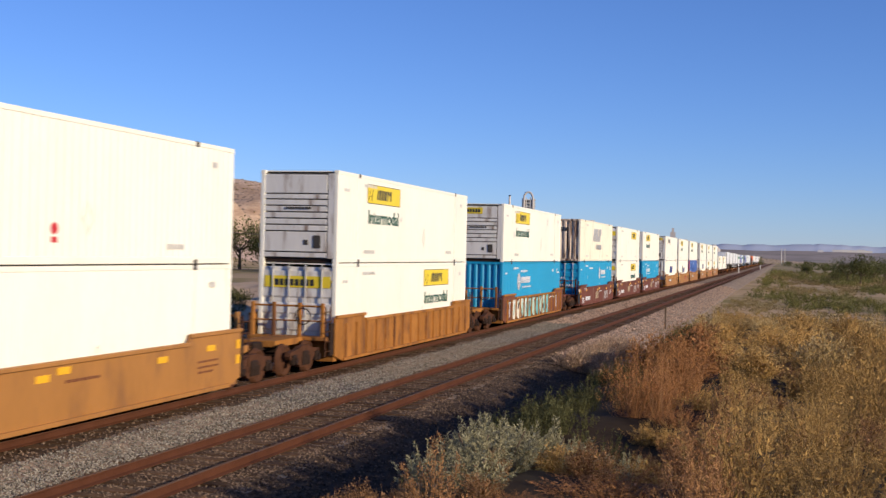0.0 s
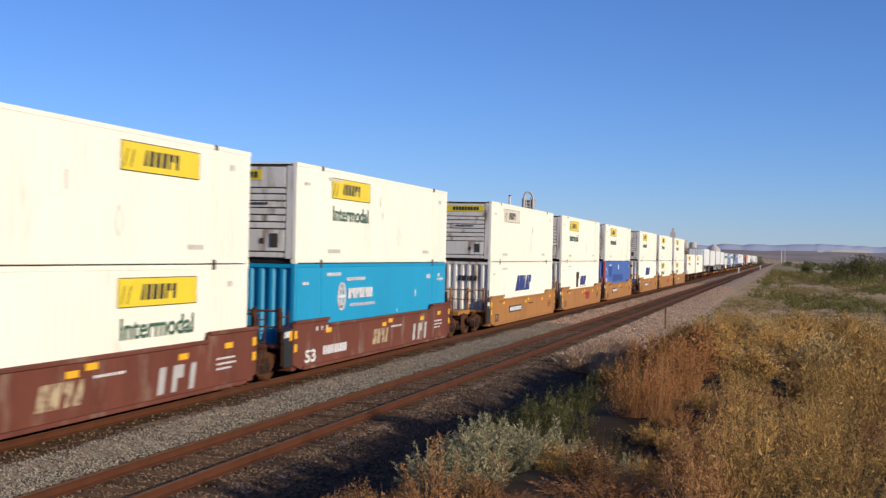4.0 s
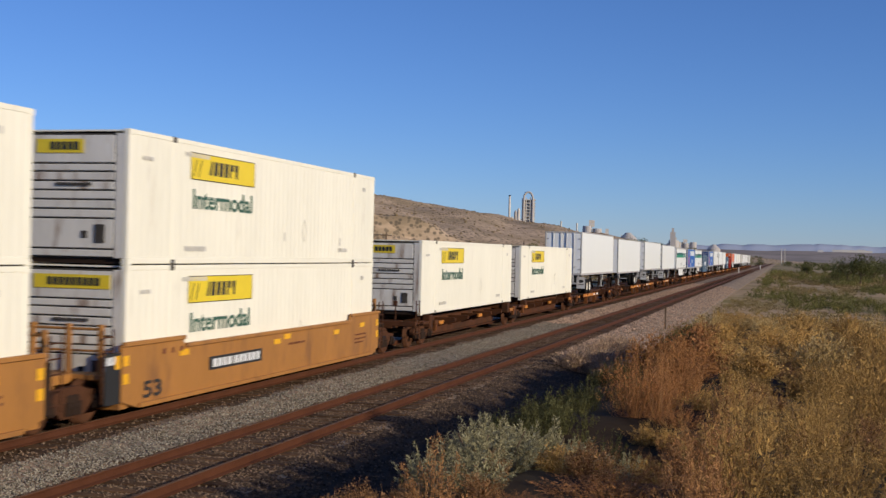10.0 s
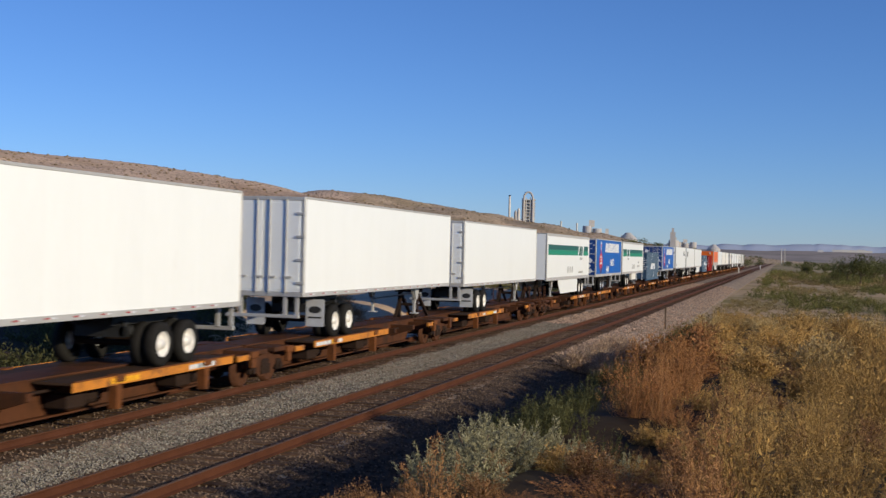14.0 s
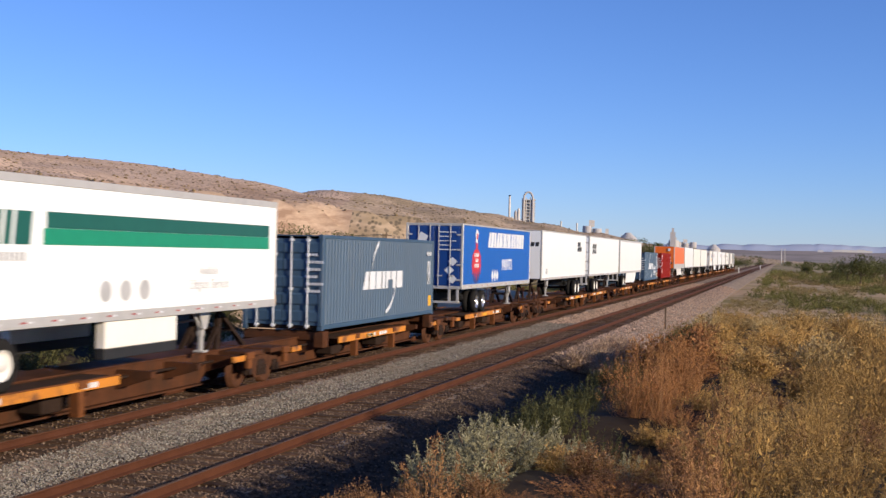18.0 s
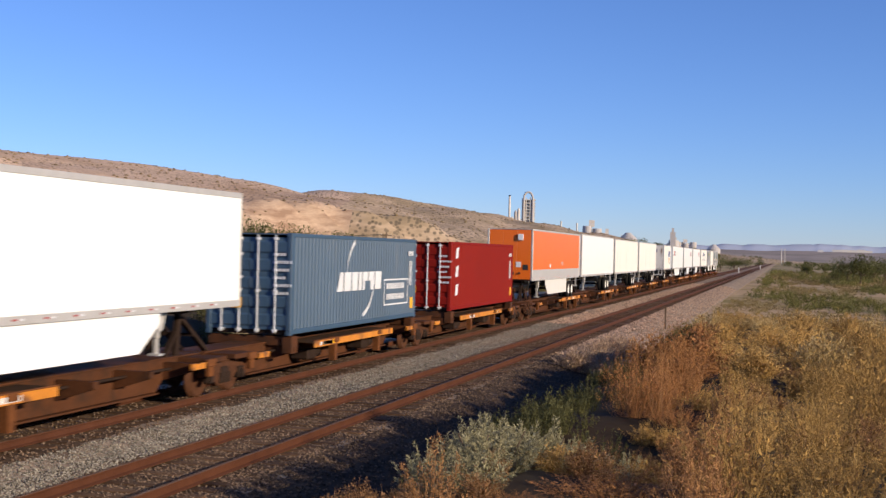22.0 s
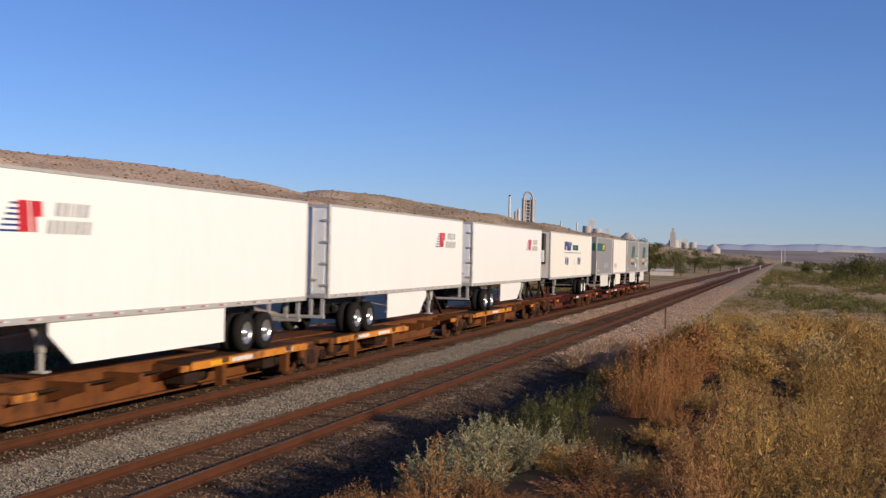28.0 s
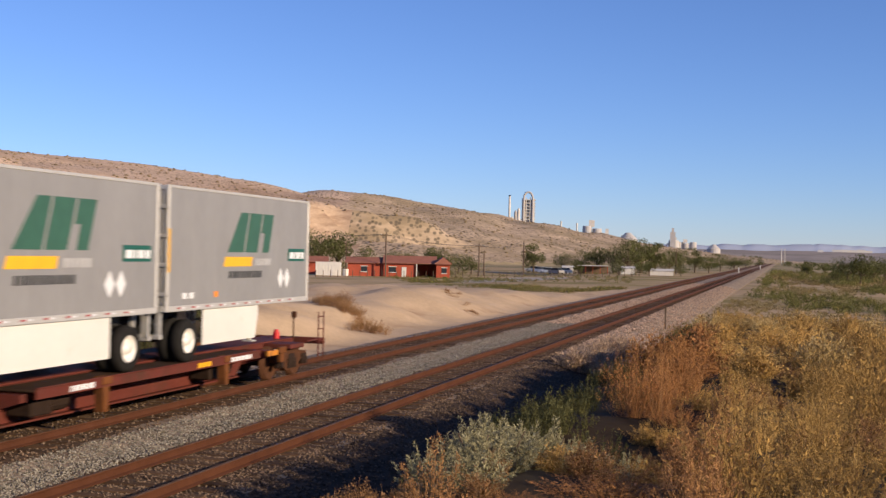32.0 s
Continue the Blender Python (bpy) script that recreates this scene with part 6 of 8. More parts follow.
def spine_unit(u0, u1, fore_truck, aft_truck, runway, nose, paint, fore_end=False, aft_end=False, box=False, label="", group="", seed=0):
    """One platform of a spine car; u0, u1: its truck centres; runway: the stretch under the trailer's wheels; nose: where the hitch stands."""
    c = thing("spine_car_unit", label, "railcar", pose(XT, u0, 0), group)
    MOVERS.append((c, u0, 0.0))
    L = u1 - u0
    a, b = (-1.9 if fore_end else 0.1), (L + 1.9 if aft_end else L - 0.1)
    part("centre_sill", Shape().prism([(a, 0.78), (a, 1.0), (b, 1.0), (b, 0.78), (L - 1.75, 0.74), (L - 2.3, 0.24), (2.3, 0.24), (1.75, 0.74)], 0, -0.45, 0.45).box(-0.62, 0.62, 2.5, L - 2.5, 0.22, 0.26).box(-0.5, 0.5, a, b, 0.995, 1.03), paint, c)
    arm = shared("cross_bearer", lambda: Shape().prism([(-1.35, 0.93), (-1.35, 0.78), (-0.45, 0.5), (0.45, 0.5), (1.35, 0.78), (1.35, 0.93)], 1, -0.09, 0.09), paint)
    ys = [1.9 + (L - 3.8) * k / 6 for k in range(7)]
    for yy in ys:
        part("cross_bearer", arm, paint, c, m=pose(0, yy, 0))
    if runway:
        r0, r1 = runway[0] - u0, runway[1] - u0
        for sx in (-1, 1):
            x0, x1 = (0.52, 1.38) if sx > 0 else (-1.38, -0.52)
            part("wheel_runway", Shape().box(x0, x1, r0, r1, 0.93, 0.985, 0.008), DECK, c, "grimy steel wheel runway")
            part("runway_edge", Shape().box(*(sorted((sx * 1.385, sx * 1.43))), r0, r1, 0.80, 0.995, 0.008), EDGE if paint is not SPINERED else SPINERED, c, "worn yellow painted deck edge" if paint is not SPINERED else "faded red deck edge")
            for k in range(int((r1 - r0) / 1.1)):
                part("runway_bracket", shared("runway_bracket", lambda: Shape().prism([(0.34, 0.92), (0.34, 0.6), (1.36, 0.80), (1.36, 0.92)], 1, -0.03, 0.03), paint), paint, c, m=pose(0, r0 + 0.5 + k * 1.1, 0) if sx > 0 else pose(0, r0 + 0.5 + k * 1.1, 0, 0, 0, 180))
        for sx in (-1, 1):
            x0, x1 = sorted((sx * 1.20, sx * 1.46))
            for k, yy in enumerate((r0 + (r1 - r0) * 0.24, r0 + (r1 - r0) * 0.80)):
                part("stake_pocket", shared(("stake_pocket", sx), lambda: Shape().prism([(-0.09, 0.30), (0.09, 0.30), (0.13, 1.0), (-0.13, 1.0)], 0, x0 + 0.03, x1 - 0.03).box(x0 + 0.02, x1 + 0.01 * sx, -0.17, 0.17, 0.86, 1.02, 0.012), SPINERUST), SPINERUST, c, "rusty orange stake pocket hanging under the deck", m=pose(0, yy, 0))
        for k, yy in enumerate((r0 + 0.4, r1 - 2.2)):
            part("brake_box", shared("brake_box", lambda: Shape().box(0.5, 1.05, 0, 0.7, 0.40, 0.72, 0.03).cyl((0.75, 0.9, 0.55), (0.75, 1.5, 0.55), 0.17, 12), STEEL), STEEL, c, "dark brake gear under the deck", m=pose(0, yy, 0))
        part("deck_lip", Shape().box(1.385, 1.455, r0, r1, 0.996, 1.022, 0.006), SPINERUST if paint is not SPINERED else SPINERED, c)
        rr = random.Random(seed)
        for k in range(3):
            yy = rr.uniform(r0, r1 - 1.4)
            bars_on_side(c, yy, 0.84, [rr.uniform(0.08, 0.3) for _ in range(rr.randrange(3, 6))], 0.11, PALEINK if k else YELLOWINK, 0.04, x=1.432)
    for yy in (ys[0], ys[-1], ys[3]):
        part("edge_marker", shared("edge_marker", lambda: Shape().box(1.352, 1.36, -0.35, 0.35, 0.79, 0.92).box(1.28, 1.352, -0.34, 0.34, 0.78, 0.93, 0.01), EDGE), EDGE, c, "orange-yellow edge plate", m=pose(0, yy, 0))
    if nose is not None:
        hy = nose - u0
        hs = Shape()
        for s in (-1, 1):
            e = sorted((s * 0.30, s * 0.42))
            hs.prism([(hy - 0.22, 1.03), (hy - 0.05, 1.03), (hy + 0.08, 2.05), (hy - 0.10, 2.05)], 0, *e)
            hs.prism([(hy + 1.45, 1.03), (hy + 1.62, 1.03), (hy + 0.14, 1.98), (hy + 0.02, 1.92)], 0, *e)
            hs.prism([(hy - 0.75, 1.03), (hy - 0.64, 1.03), (hy - 0.06, 1.60), (hy - 0.12, 1.66)], 0, *e)
        hs.box(-0.42, 0.42, hy - 0.12, hy - 0.02, 1.5, 1.6).box(-0.42, 0.42, hy + 0.7, hy + 0.8, 1.45, 1.53)
        part("hitch_frame", hs, STEEL, c, "grimy trailer hitch stand")
        part("hitch_plate", Shape().box(-0.5, 0.5, hy - 0.35, hy + 0.35, 2.05, 2.19, 0.03), STEEL, c)
    if box:
        for yy in box:
            part("container_pedestal", shared("container_pedestal", lambda: Shape().box(-1.3, 1.3, -0.16, 0.16, 0.93, 1.21, 0.02).box(1.02, 1.33, -0.22, 0.22, 0.72, 1.215, 0.02), paint), paint, c, m=pose(0, yy - u0, 0))
    for yy, d, e in ((0.0, -1, fore_end), (L, 1, aft_end)):
        part("bolster_plate", shared("bolster_plate", lambda: Shape().box(-1.3, 1.3, -0.5, 0.5, 0.86, 0.99, 0.02), paint), paint, c, m=pose(0, yy, 0) if e else pose(0, yy - d * 0.75, 0))
        for xx in (-1.31, 1.31):
            part("side_lug", shared("side_lug", lambda: Shape().box(-0.06, 0.06, -0.22, 0.22, 0.80, 0.98, 0.02).box(-0.09, 0.04, -0.12, 0.12, 0.55, 0.82, 0.02), SPINERUST), SPINERUST, c, m=pose(xx, yy - d * 1.2, 0))
        if e:
            part("coupler", Shape().box(-0.16, 0.16, *sorted((yy + d * 1.9, yy + d * 2.5)), 0.72, 0.98, 0.03), STEEL, c)
            part("end_beam", Shape().box(-1.4, 1.4, *sorted((yy + d * 1.75, yy + d * 1.9)), 0.86, 1.05, 0.02), paint, c)
            ladder(c, 1.38, yy + d * 1.6, 0.45, 1.85, paint, rungs=4)
            ladder(c, -1.38, yy + d * 1.6, 0.45, 1.85, paint, rungs=4)
            part("hand_brake", Shape().cyl((0.5, yy + d * 1.6, 1.0), (0.5, yy + d * 1.6, 1.75), 0.025, 8).box(0.42, 0.58, *sorted((yy + d * 1.58, yy + d * 1.68)), 1.62, 1.82, 0.03), RUST, c)
            for s in (-1.34, 1.34):
                part("end_rail", Shape().cyl((s, yy + d * 0.6, 1.02), (s, yy + d * 1.75, 1.02), 0.03, 6), paint, c)
            if d > 0 and paint is SPINERED:
                part("tail_lamp", Shape().cyl((0.2, yy + 1.0, 0.98), (0.2, yy + 1.0, 1.22), 0.10, 10).cyl((0.2, yy + 1.0, 1.22), (0.2, yy + 1.0, 1.30), 0.07, 10), REDINK, c, "red tail marker lamp")
    part("air_hose", Shape().cyl((0.75, 2.2, 0.8), (0.75, L - 2.2, 0.8), 0.035, 6).cyl((-0.75, 2.2, 0.8), (-0.75, L - 2.2, 0.8), 0.03, 6), STEEL, c)
    if fore_truck:
        bogie(c, 0.0)
    if aft_truck:
        bogie(c, L)
    return c


def tyre_pair(parent, y, z, rim):
    """One axle with dual tyres on each side."""
    ax = part("axle_tube", shared("axle_tube", lambda: Shape().cyl((-0.95, 0, 0), (0.95, 0, 0), 0.07, 10), STEEL), STEEL, parent, m=pose(0, y, z))
    for sx in (-1, 1):
        for x0 in (1.14, 0.80):
            if sx < 0 and x0 < 1:
                continue
            t = part("tyre", shared("tyre", lambda: Shape().lathe([(0.29, -0.13), (0.44, -0.14), (0.495, -0.11), (0.505, 0.0), (0.495, 0.11), (0.44, 0.14), (0.29, 0.13)], (0, 0, 0), 28), RUBBER, True), RUBBER, ax, "black rubber tyre", m=pose(sx * x0, 0, 0, 0, 0, 0 if sx > 0 else 180))
        part("rim", shared("rim", lambda: Shape().lathe([(0.30, 0.13), (0.275, 0.125), (0.26, 0.05), (0.20, 0.0), (0.12, 0.02), (0.11, 0.13), (0.01, 0.14)], (0, 0, 0), 24), rim, True), rim, ax, "steel wheel disc", m=pose(sx * 1.14, 0, 0, 0, 0, 0 if sx > 0 else 180))


def trailer(u, L, z, H, paint, rear_left, label, name="semi_trailer", skirt=False, rim=None, nosepaint=None, rail=None, flaps=False, axles=2, group="", mid=None, toprail=0.07, botrail=0.13):
    """A road trailer; y = 0 at its leading end, which is the rear where rear_left is set."""
    c = thing(name, label, "trailer", pose(XT, u, z), group)
    MOVERS.append((c, u, z))
    rim, rail, np_ = rim or RIM, rail or ALU, nosepaint or paint
    pup = L < 10
    Y = (lambda v: v) if rear_left else (lambda v: L - v)  # distance from the rear to local y
    nsh = round(L / 1.24)
    wsh = (L - 0.06) / nsh
    for k in range(nsh):
        part("side_sheet", shared(("side_sheet", L, H, toprail, botrail), lambda: Shape().box(1.262, 1.282, 0, wsh, botrail - 0.01, H - toprail + 0.01, 0.0025), paint), paint, c, m=pose(0, 0.03 + wsh * k, 0))
    part("side_panel", shared(("trailer_far_side", L, H), lambda: Shape().box(-1.282, -1.262, 0.03, L - 0.03, 0.1, H - 0.05), paint), paint, c)
    part("roof", shared(("trailer_roof", L, H), lambda: Shape().prism([(-1.27, H - 0.04), (-1.2, H - 0.012), (0, H + 0.004), (1.2, H - 0.012), (1.27, H - 0.04)], 1, 0.02, L - 0.02), rail), rail, c)
    part("floor", shared(("trailer_floor", L), lambda: Shape().box(-1.26, 1.26, 0.02, L - 0.02, 0.02, 0.12), STEEL), STEEL, c)
    for sx in (-1, 1):
        x0, x1 = (1.25, 1.297) if sx > 0 else (-1.297, -1.25)
        part("top_rail", shared(("trailer_top_rail", sx, L, H, toprail), lambda: Shape().box(x0, x1, 0.01, L - 0.01, H - toprail, H + 0.0, 0.01), rail), rail, c)
        part("bottom_rail", shared(("trailer_bottom_rail", sx, L, botrail), lambda: Shape().box(x0, x1, 0.01, L - 0.01, 0.0, botrail, 0.008), rail), rail, c)
        for yy in (0.0, L - 0.09):
            part("corner_post", shared(("trailer_post", sx, yy, H), lambda: Shape().box(*sorted((sx * 1.19, sx * 1.3)), yy - 0.004, yy + 0.094, 0.0, H - 0.005, 0.02), rail), rail, c)
    n = int(L / (0.8 if pup else 1.05))
    for mtl, off, nm in ((REFLECT, 0.0, "red_reflector"), (PALEINK, 0.2, "white_reflector")):
        strip_ = shared((nm, botrail), lambda: Shape().box(1.297, 1.3, 0, 0.17, botrail * 0.45, botrail * 0.45 + 0.035), mtl)
        for k in range(n):
            part(nm, strip_, mtl, c, m=pose(0, 0.5 + (L - 1.2) * k / n + off, 0))
    # rear
    ry, d = Y(0.0), (1 if rear_left else -1)
    if rear_left:
        for sx in (-1, 1):
            x0, x1 = (0.012, 1.18) if sx > 0 else (-1.18, -0.012)
            dr = part("door", shared(("trailer_door", sx, H), lambda: Shape().box(x0, x1, 0.01, 0.05, 0.14, H - 0.12, 0.008).box(x0 + 0.05, x1 - 0.05, 0.002, 0.02, 0.2, H - 0.18, 0.006), np_), np_, c)
            for xx in ((0.2, 0.72) if not pup else (0.3,)):
                part("lock_rod", shared(("trailer_rod", sx, xx, H), lambda: Shape().cyl((sx * xx, -0.025, 0.1), (sx * xx, -0.025, H - 0.08), 0.022, 8).box(sx * xx - 0.05, sx * xx + 0.2, -0.05, -0.01, 0.55, 0.60), ALU), ALU, dr, "galvanised lock rod")
            for k in range(4):
                part("hinge", shared(("hinge", sx), lambda: Shape().box(*sorted((sx * 1.02, sx * 1.305)), -0.03, 0.03, -0.04, 0.04, 0.008), ALU), ALU, dr, m=pose(0, 0, 0.4 + k * (H - 0.9) / 3))
        part("rear_header", shared(("rear_header", H), lambda: Shape().box(-1.19, 1.19, 0.0, 0.06, H - 0.115, H - 0.01, 0.01), rail), rail, c)
        part("rear_sill", shared("rear_sill", lambda: Shape().box(-1.19, 1.19, -0.01, 0.08, 0.0, 0.135, 0.01), rail), rail, c)
    else:
        part("nose_panel", shared(("nose_panel", H), lambda: functools.reduce(lambda s, k: s.box(-1.18 + 2.36 * k / 3 + 0.004, -1.18 + 2.36 * (k + 1) / 3 - 0.004, 0.005, 0.04, 0.08, H - 0.06, 0.006), range(3), Shape()), np_), np_, c)
        part("air_coupling", shared("air_coupling", lambda: Shape().box(-0.25, 0.25, -0.05, 0.01, 0.33, 0.5, 0.02).cyl((0.55, -0.06, 0.42), (0.55, 0.0, 0.42), 0.06, 10).cyl((-0.12, -0.1, 0.42), (-0.12, -0.02, 0.42), 0.04, 8).cyl((0.12, -0.1, 0.42), (0.12, -0.02, 0.42), 0.04, 8), BLACK), BLACK, c, "black air and light couplings")
    part("far_end", shared(("far_end", L, H), lambda: Shape().box(-1.2, 1.2, L - 0.05, L - 0.01, 0.05, H - 0.04), np_), np_, c)
    # bumper
    part("rear_bumper", Shape().box(-1.15, 1.15, *sorted((ry, ry + d * 0.1)), -0.62, -0.52, 0.01).box(-0.75, -0.65, *sorted((ry + d * 0.02, ry + d * 0.1)), -0.55, 0.0).box(0.65, 0.75, *sorted((ry + d * 0.02, ry + d * 0.1)), -0.55, 0.0).box(1.02, 1.12, *sorted((ry + d * 0.02, ry + d * 0.1)), -0.55, 0.0), ALU, c)
    # running gear
    deck = -(z - 0.985)
    ay = [2.75, 4.0] if not pup else [1.15]
    for v in ay:
        tyre_pair(c, Y(v), deck + 0.505, rim)
    y0, y1 = sorted((Y(ay[0] - 0.9), Y(ay[-1] + 0.9)))
    part("suspension", Shape().box(-0.5, -0.38, y0, y1, -0.28, 0.02).box(0.38, 0.5, y0, y1, -0.28, 0.02).box(-0.62, 0.62, y0 + 0.3, y0 + 0.5, -0.55, -0.2).box(-0.62, 0.62, y1 - 0.5, y1 - 0.3, -0.55, -0.2).cyl((0.62, y0 + 0.3, -0.42), (0.62, y0 + 1.1, -0.42), 0.13, 10), BLACK, c, "black suspension frame")
    for sx in (-1, 1):
        if flaps:
            fy = Y(1.75)
            part("mud_flap", Shape().box(*sorted((sx * 0.68, sx * 1.27)), fy - 0.01, fy + 0.01, -0.95, -0.12, 0.004), FLAP, c, "pale mud flap with a dark mark")
            part("flap_mark", Shape().prism([(sx * 0.975 + 0.2 * math.cos(0.4 * k), -0.44 + 0.11 * math.sin(0.4 * k)) for k in range(16)], 1, fy - 0.016, fy - 0.009).box(*sorted((sx * 0.76, sx * 1.19)), fy - 0.015, fy - 0.009, -0.70, -0.65), BLACKINK, c)
        lv = L - 3.55 if not pup else (L - 3.05 if rear_left else L - 2.05)
        lg = Y(lv)
        part("landing_leg", shared(("landing_leg", sx), lambda: Shape().box(*sorted((sx * 0.78, sx * 0.92)), -0.07, 0.07, -0.62, 0.02, 0.01).box(*sorted((sx * 0.80, sx * 0.90)), -0.05, 0.05, -0.98, -0.6, 0.01).box(*sorted((sx * 0.70, sx * 1.0)), -0.12, 0.12, -1.02, -0.97, 0.01).prism([(-0.5, 0.01), (-0.42, 0.01), (0.0, -0.45), (-0.06, -0.5)], 0, *sorted((sx * 0.84, sx * 0.88))).prism([(-0.3, 0.01), (0.3, 0.01), (0.1, -0.45), (-0.1, -0.45)], 0, *sorted((sx * 0.93, sx * 0.96))), ALU), ALU, c, "grey landing gear leg", m=pose(0, lg, 0))
    part("landing_brace", Shape().cyl((-0.85, lg, -0.5), (0.85, lg, -0.2), 0.03, 6), ALU, c)
    if skirt:
        g0, g1 = skirt if isinstance(skirt, tuple) else (0.75, 4.1 if not pup else (3.4 if rear_left else 2.4))
        s0, s1 = Y(ay[-1] + g0), Y(L - g1)
        ss = 0.9 if (not pup) else 0.15
        e = -1 if s1 > s0 else 1
        poly = [(s0, 0.0), (s0, -0.86), (s1 + e * ss, -0.86), (s1, -0.25), (s1, 0.0)]
        for sx in (-1, 1):
            part("side_skirt", Shape().prism(poly, 0, *sorted((sx * 1.225, sx * 1.245))), TRAILER if paint is TRAILER else (TRAILER_OLD if paint is TRAILER_OLD else SKIRT), c, "white aerodynamic side skirt")
    return c

# ---- the stacks on well cars ----
BLUEPATCH = mat("darker_blue_repaint", (0.03, 0.07, 0.26), 0.5, var=0.12)
C53, HC, Z1, Z2 = 16.15, 2.90, 0.37, 3.27
GRP = "intermodal containers on the train"
WG = "well cars of the train"


def jb(u, z, end="ribs", y=2.8, words=True, board=None, tag=0, paint=None, endpaint=None, seed=0, on="a white container", zl=2.0):
    """A white container with the yellow board."""
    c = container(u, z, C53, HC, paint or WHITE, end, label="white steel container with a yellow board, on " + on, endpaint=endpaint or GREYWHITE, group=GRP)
    if y is not None:
        yellow_logo(c, y, zl, words, board)
    if tag:
        end_logo(c, HC, tag > 1)
    if end == "doors":
        part("end_board", Shape().box(-1.1, 1.1, -0.004, 0.012, HC - 0.78, HC - 0.42), SIGN, c, "yellow board with plain dark bars")
        bars_on_end(c, -0.75, HC - 0.72, [0.12] * 8, 0.2, BLACKINK, 0.05, y=-0.008)
    small_marks(c, C53, HC, seed=seed)
    return c


def plainbox(u, z, paint, end, label, seed=0, ink=GREYINK, post=None, endpaint=None, pitch=0.28, depth=0.02):
    c = container(u, z, C53, HC, paint, end, label=label, endpaint=endpaint, post=post, pitch=pitch, depth=depth, group=GRP)
    small_marks(c, C53, HC, ink, seed)
    return c


c = plainbox(12.29, Z2, WHITE, "ribs", "white steel container stacked on another white one", 1)
part("emblem", Shape().cyl((1.302, 8.3, 0.72), (1.306, 8.3, 0.72), 0.12, 12).box(1.302, 1.306, 8.2, 8.4, 0.45, 0.56), REDINK, c, "small faded red emblem")
plainbox(12.29, Z1, WHITE, "vert", "white corrugated container in a well car", 2, pitch=0.2)
well_unit(12.29, 28.44, None, 1.95, YELLOWCAR, label="mustard yellow well car with faded painted patches", aft_end=True, group=WG)
jb(35.99, Z2, "ribs", 2.8, on="another white container", seed=3)
jb(35.99, Z1, "doors", 9.68, on="a rusty well car", seed=4, zl=2.0)
well_unit(35.99, 52.14, 1.95, 1.95, ORANGECAR, ribbed=True, label="rusty orange-brown well car with side stakes", fore_end=True, aft_end=True, group=WG)
jb(59.55, Z2, "ribs", 2.8, tag=1, on="a bright blue container", seed=5)
c = plainbox(59.55, Z1, CYAN, "vert", "bright blue corrugated container with white emblem in a well car", 6, PALEINK, pitch=0.22)
robin_marks(c, 3.45, 1.52)
well_unit(59.55, 75.7, 1.95, 1.95, ORANGECAR, ribbed=True, graffiti=True, label="rusty orange well car covered in spray paint", fore_end=True, aft_end=True, group=WG, seed=8)
c = plainbox(83.45, Z2, DIRTYWHITE, "vert", "dirty cream container with faded blue marking and rusty corrugated end", 7, endpaint=RUSTWHITE)
swift_marks(c, 5.75, 4.2, 0.95, 1.45, GREYINK)
bars_on_side(c, 7.15, 0.86, [0.17] * 10, 0.38, GREYINK, 0.13)
bars_on_end(c, -0.55, 2.05, [0.14, 0.2, 0.06, 0.16, 0.16], 0.26, BLACKINK, 0.05, 0.2, y=0.0)
c = plainbox(83.45, Z1, CYAN, "doors", "bright blue container with white emblem in a brown well car", 8, PALEINK, pitch=0.22)
robin_marks(c, 9.0, 1.64)
bars_on_end(c, -0.9, 1.7, [0.12] * 7, 0.12, PALEINK, 0.06)
bars_on_end(c, -0.4, 1.2, [0.1] * 8, 0.12, PALEINK, 0.06)
well_unit(83.45, 99.6, 1.75, None, BROWNCAR, number="53", boards=("big",), label="red-brown well car with faded markings", fore_end=True, group=WG)
jb(103.0, Z2, "doors", 9.68, False, on="another white container", seed=9)
jb(103.0, Z1, "doors", 9.68, on="a red-brown well car", seed=10, zl=2.0)
well_unit(103.0, 119.15, 1.63, None, BROWNCAR, number="53", boards=("big",), label="red-brown well car with faded markings", group=WG)
jb(122.36, Z2, "ribs", 2.8, tag=1, on="a bright blue container", seed=11)
c = plainbox(122.36, Z1, CYAN, "vert", "bright blue corrugated container with white emblem in a well car", 12, PALEINK, pitch=0.22)
robin_marks(c, 3.45, 1.52)
well_unit(122.36, 138.51, 1.6, 1.95, BROWNCAR, number="53", boards=("big",), label="red-brown well car with faded markings", aft_end=True, group=WG)
# first mustard three-unit car
jb(146.6, Z2, "ribs", 2.8, False, FADED, tag=2, on="a white corrugated container", seed=13)
c = plainbox(146.6, Z1, WHITE, "vert", "white corrugated container with navy marking in a well car", 14, endpaint=GREYWHITE)
swift_marks(c, 5.73, 4.1, 0.8, 1.4, BLUEINK)
bars_on_end(c, -0.3, 2.0, [0.14, 0.2, 0.06, 0.16, 0.16], 0.24, BLACKINK, 0.05, 0.2, y=0.0)
well_unit(146.6, 162.75, 1.75, None, YELLOWCAR, number="53", boards=("plate",), label="mustard yellow well car with a black number board", fore_end=True, group=WG)
jb(165.96, Z2, "ribs", 2.8, tag=1, on="a white corrugated container", seed=15)
c = plainbox(165.96, Z1, WHITE, "vert", "white corrugated container with black emblem and navy marking", 16, endpaint=GREYWHITE)
swift_marks(c, 7.4, 2.6, 0.63, 1.28, BLUEINK, True)
well_unit(165.96, 182.11, 1.6, None, YELLOWCAR, number="53", boards=("logo",), label="mustard yellow well car with red marking", group=WG)
jb(185.52, Z2, "ribs", 2.8, tag=1, on="a royal blue container", seed=17)
c = plainbox(185.52, Z1, ROYAL, "vert", "royal blue container with red corner posts in a well car", 18, PALEINK, post=REDPOST, pitch=0.9, depth=0.006)
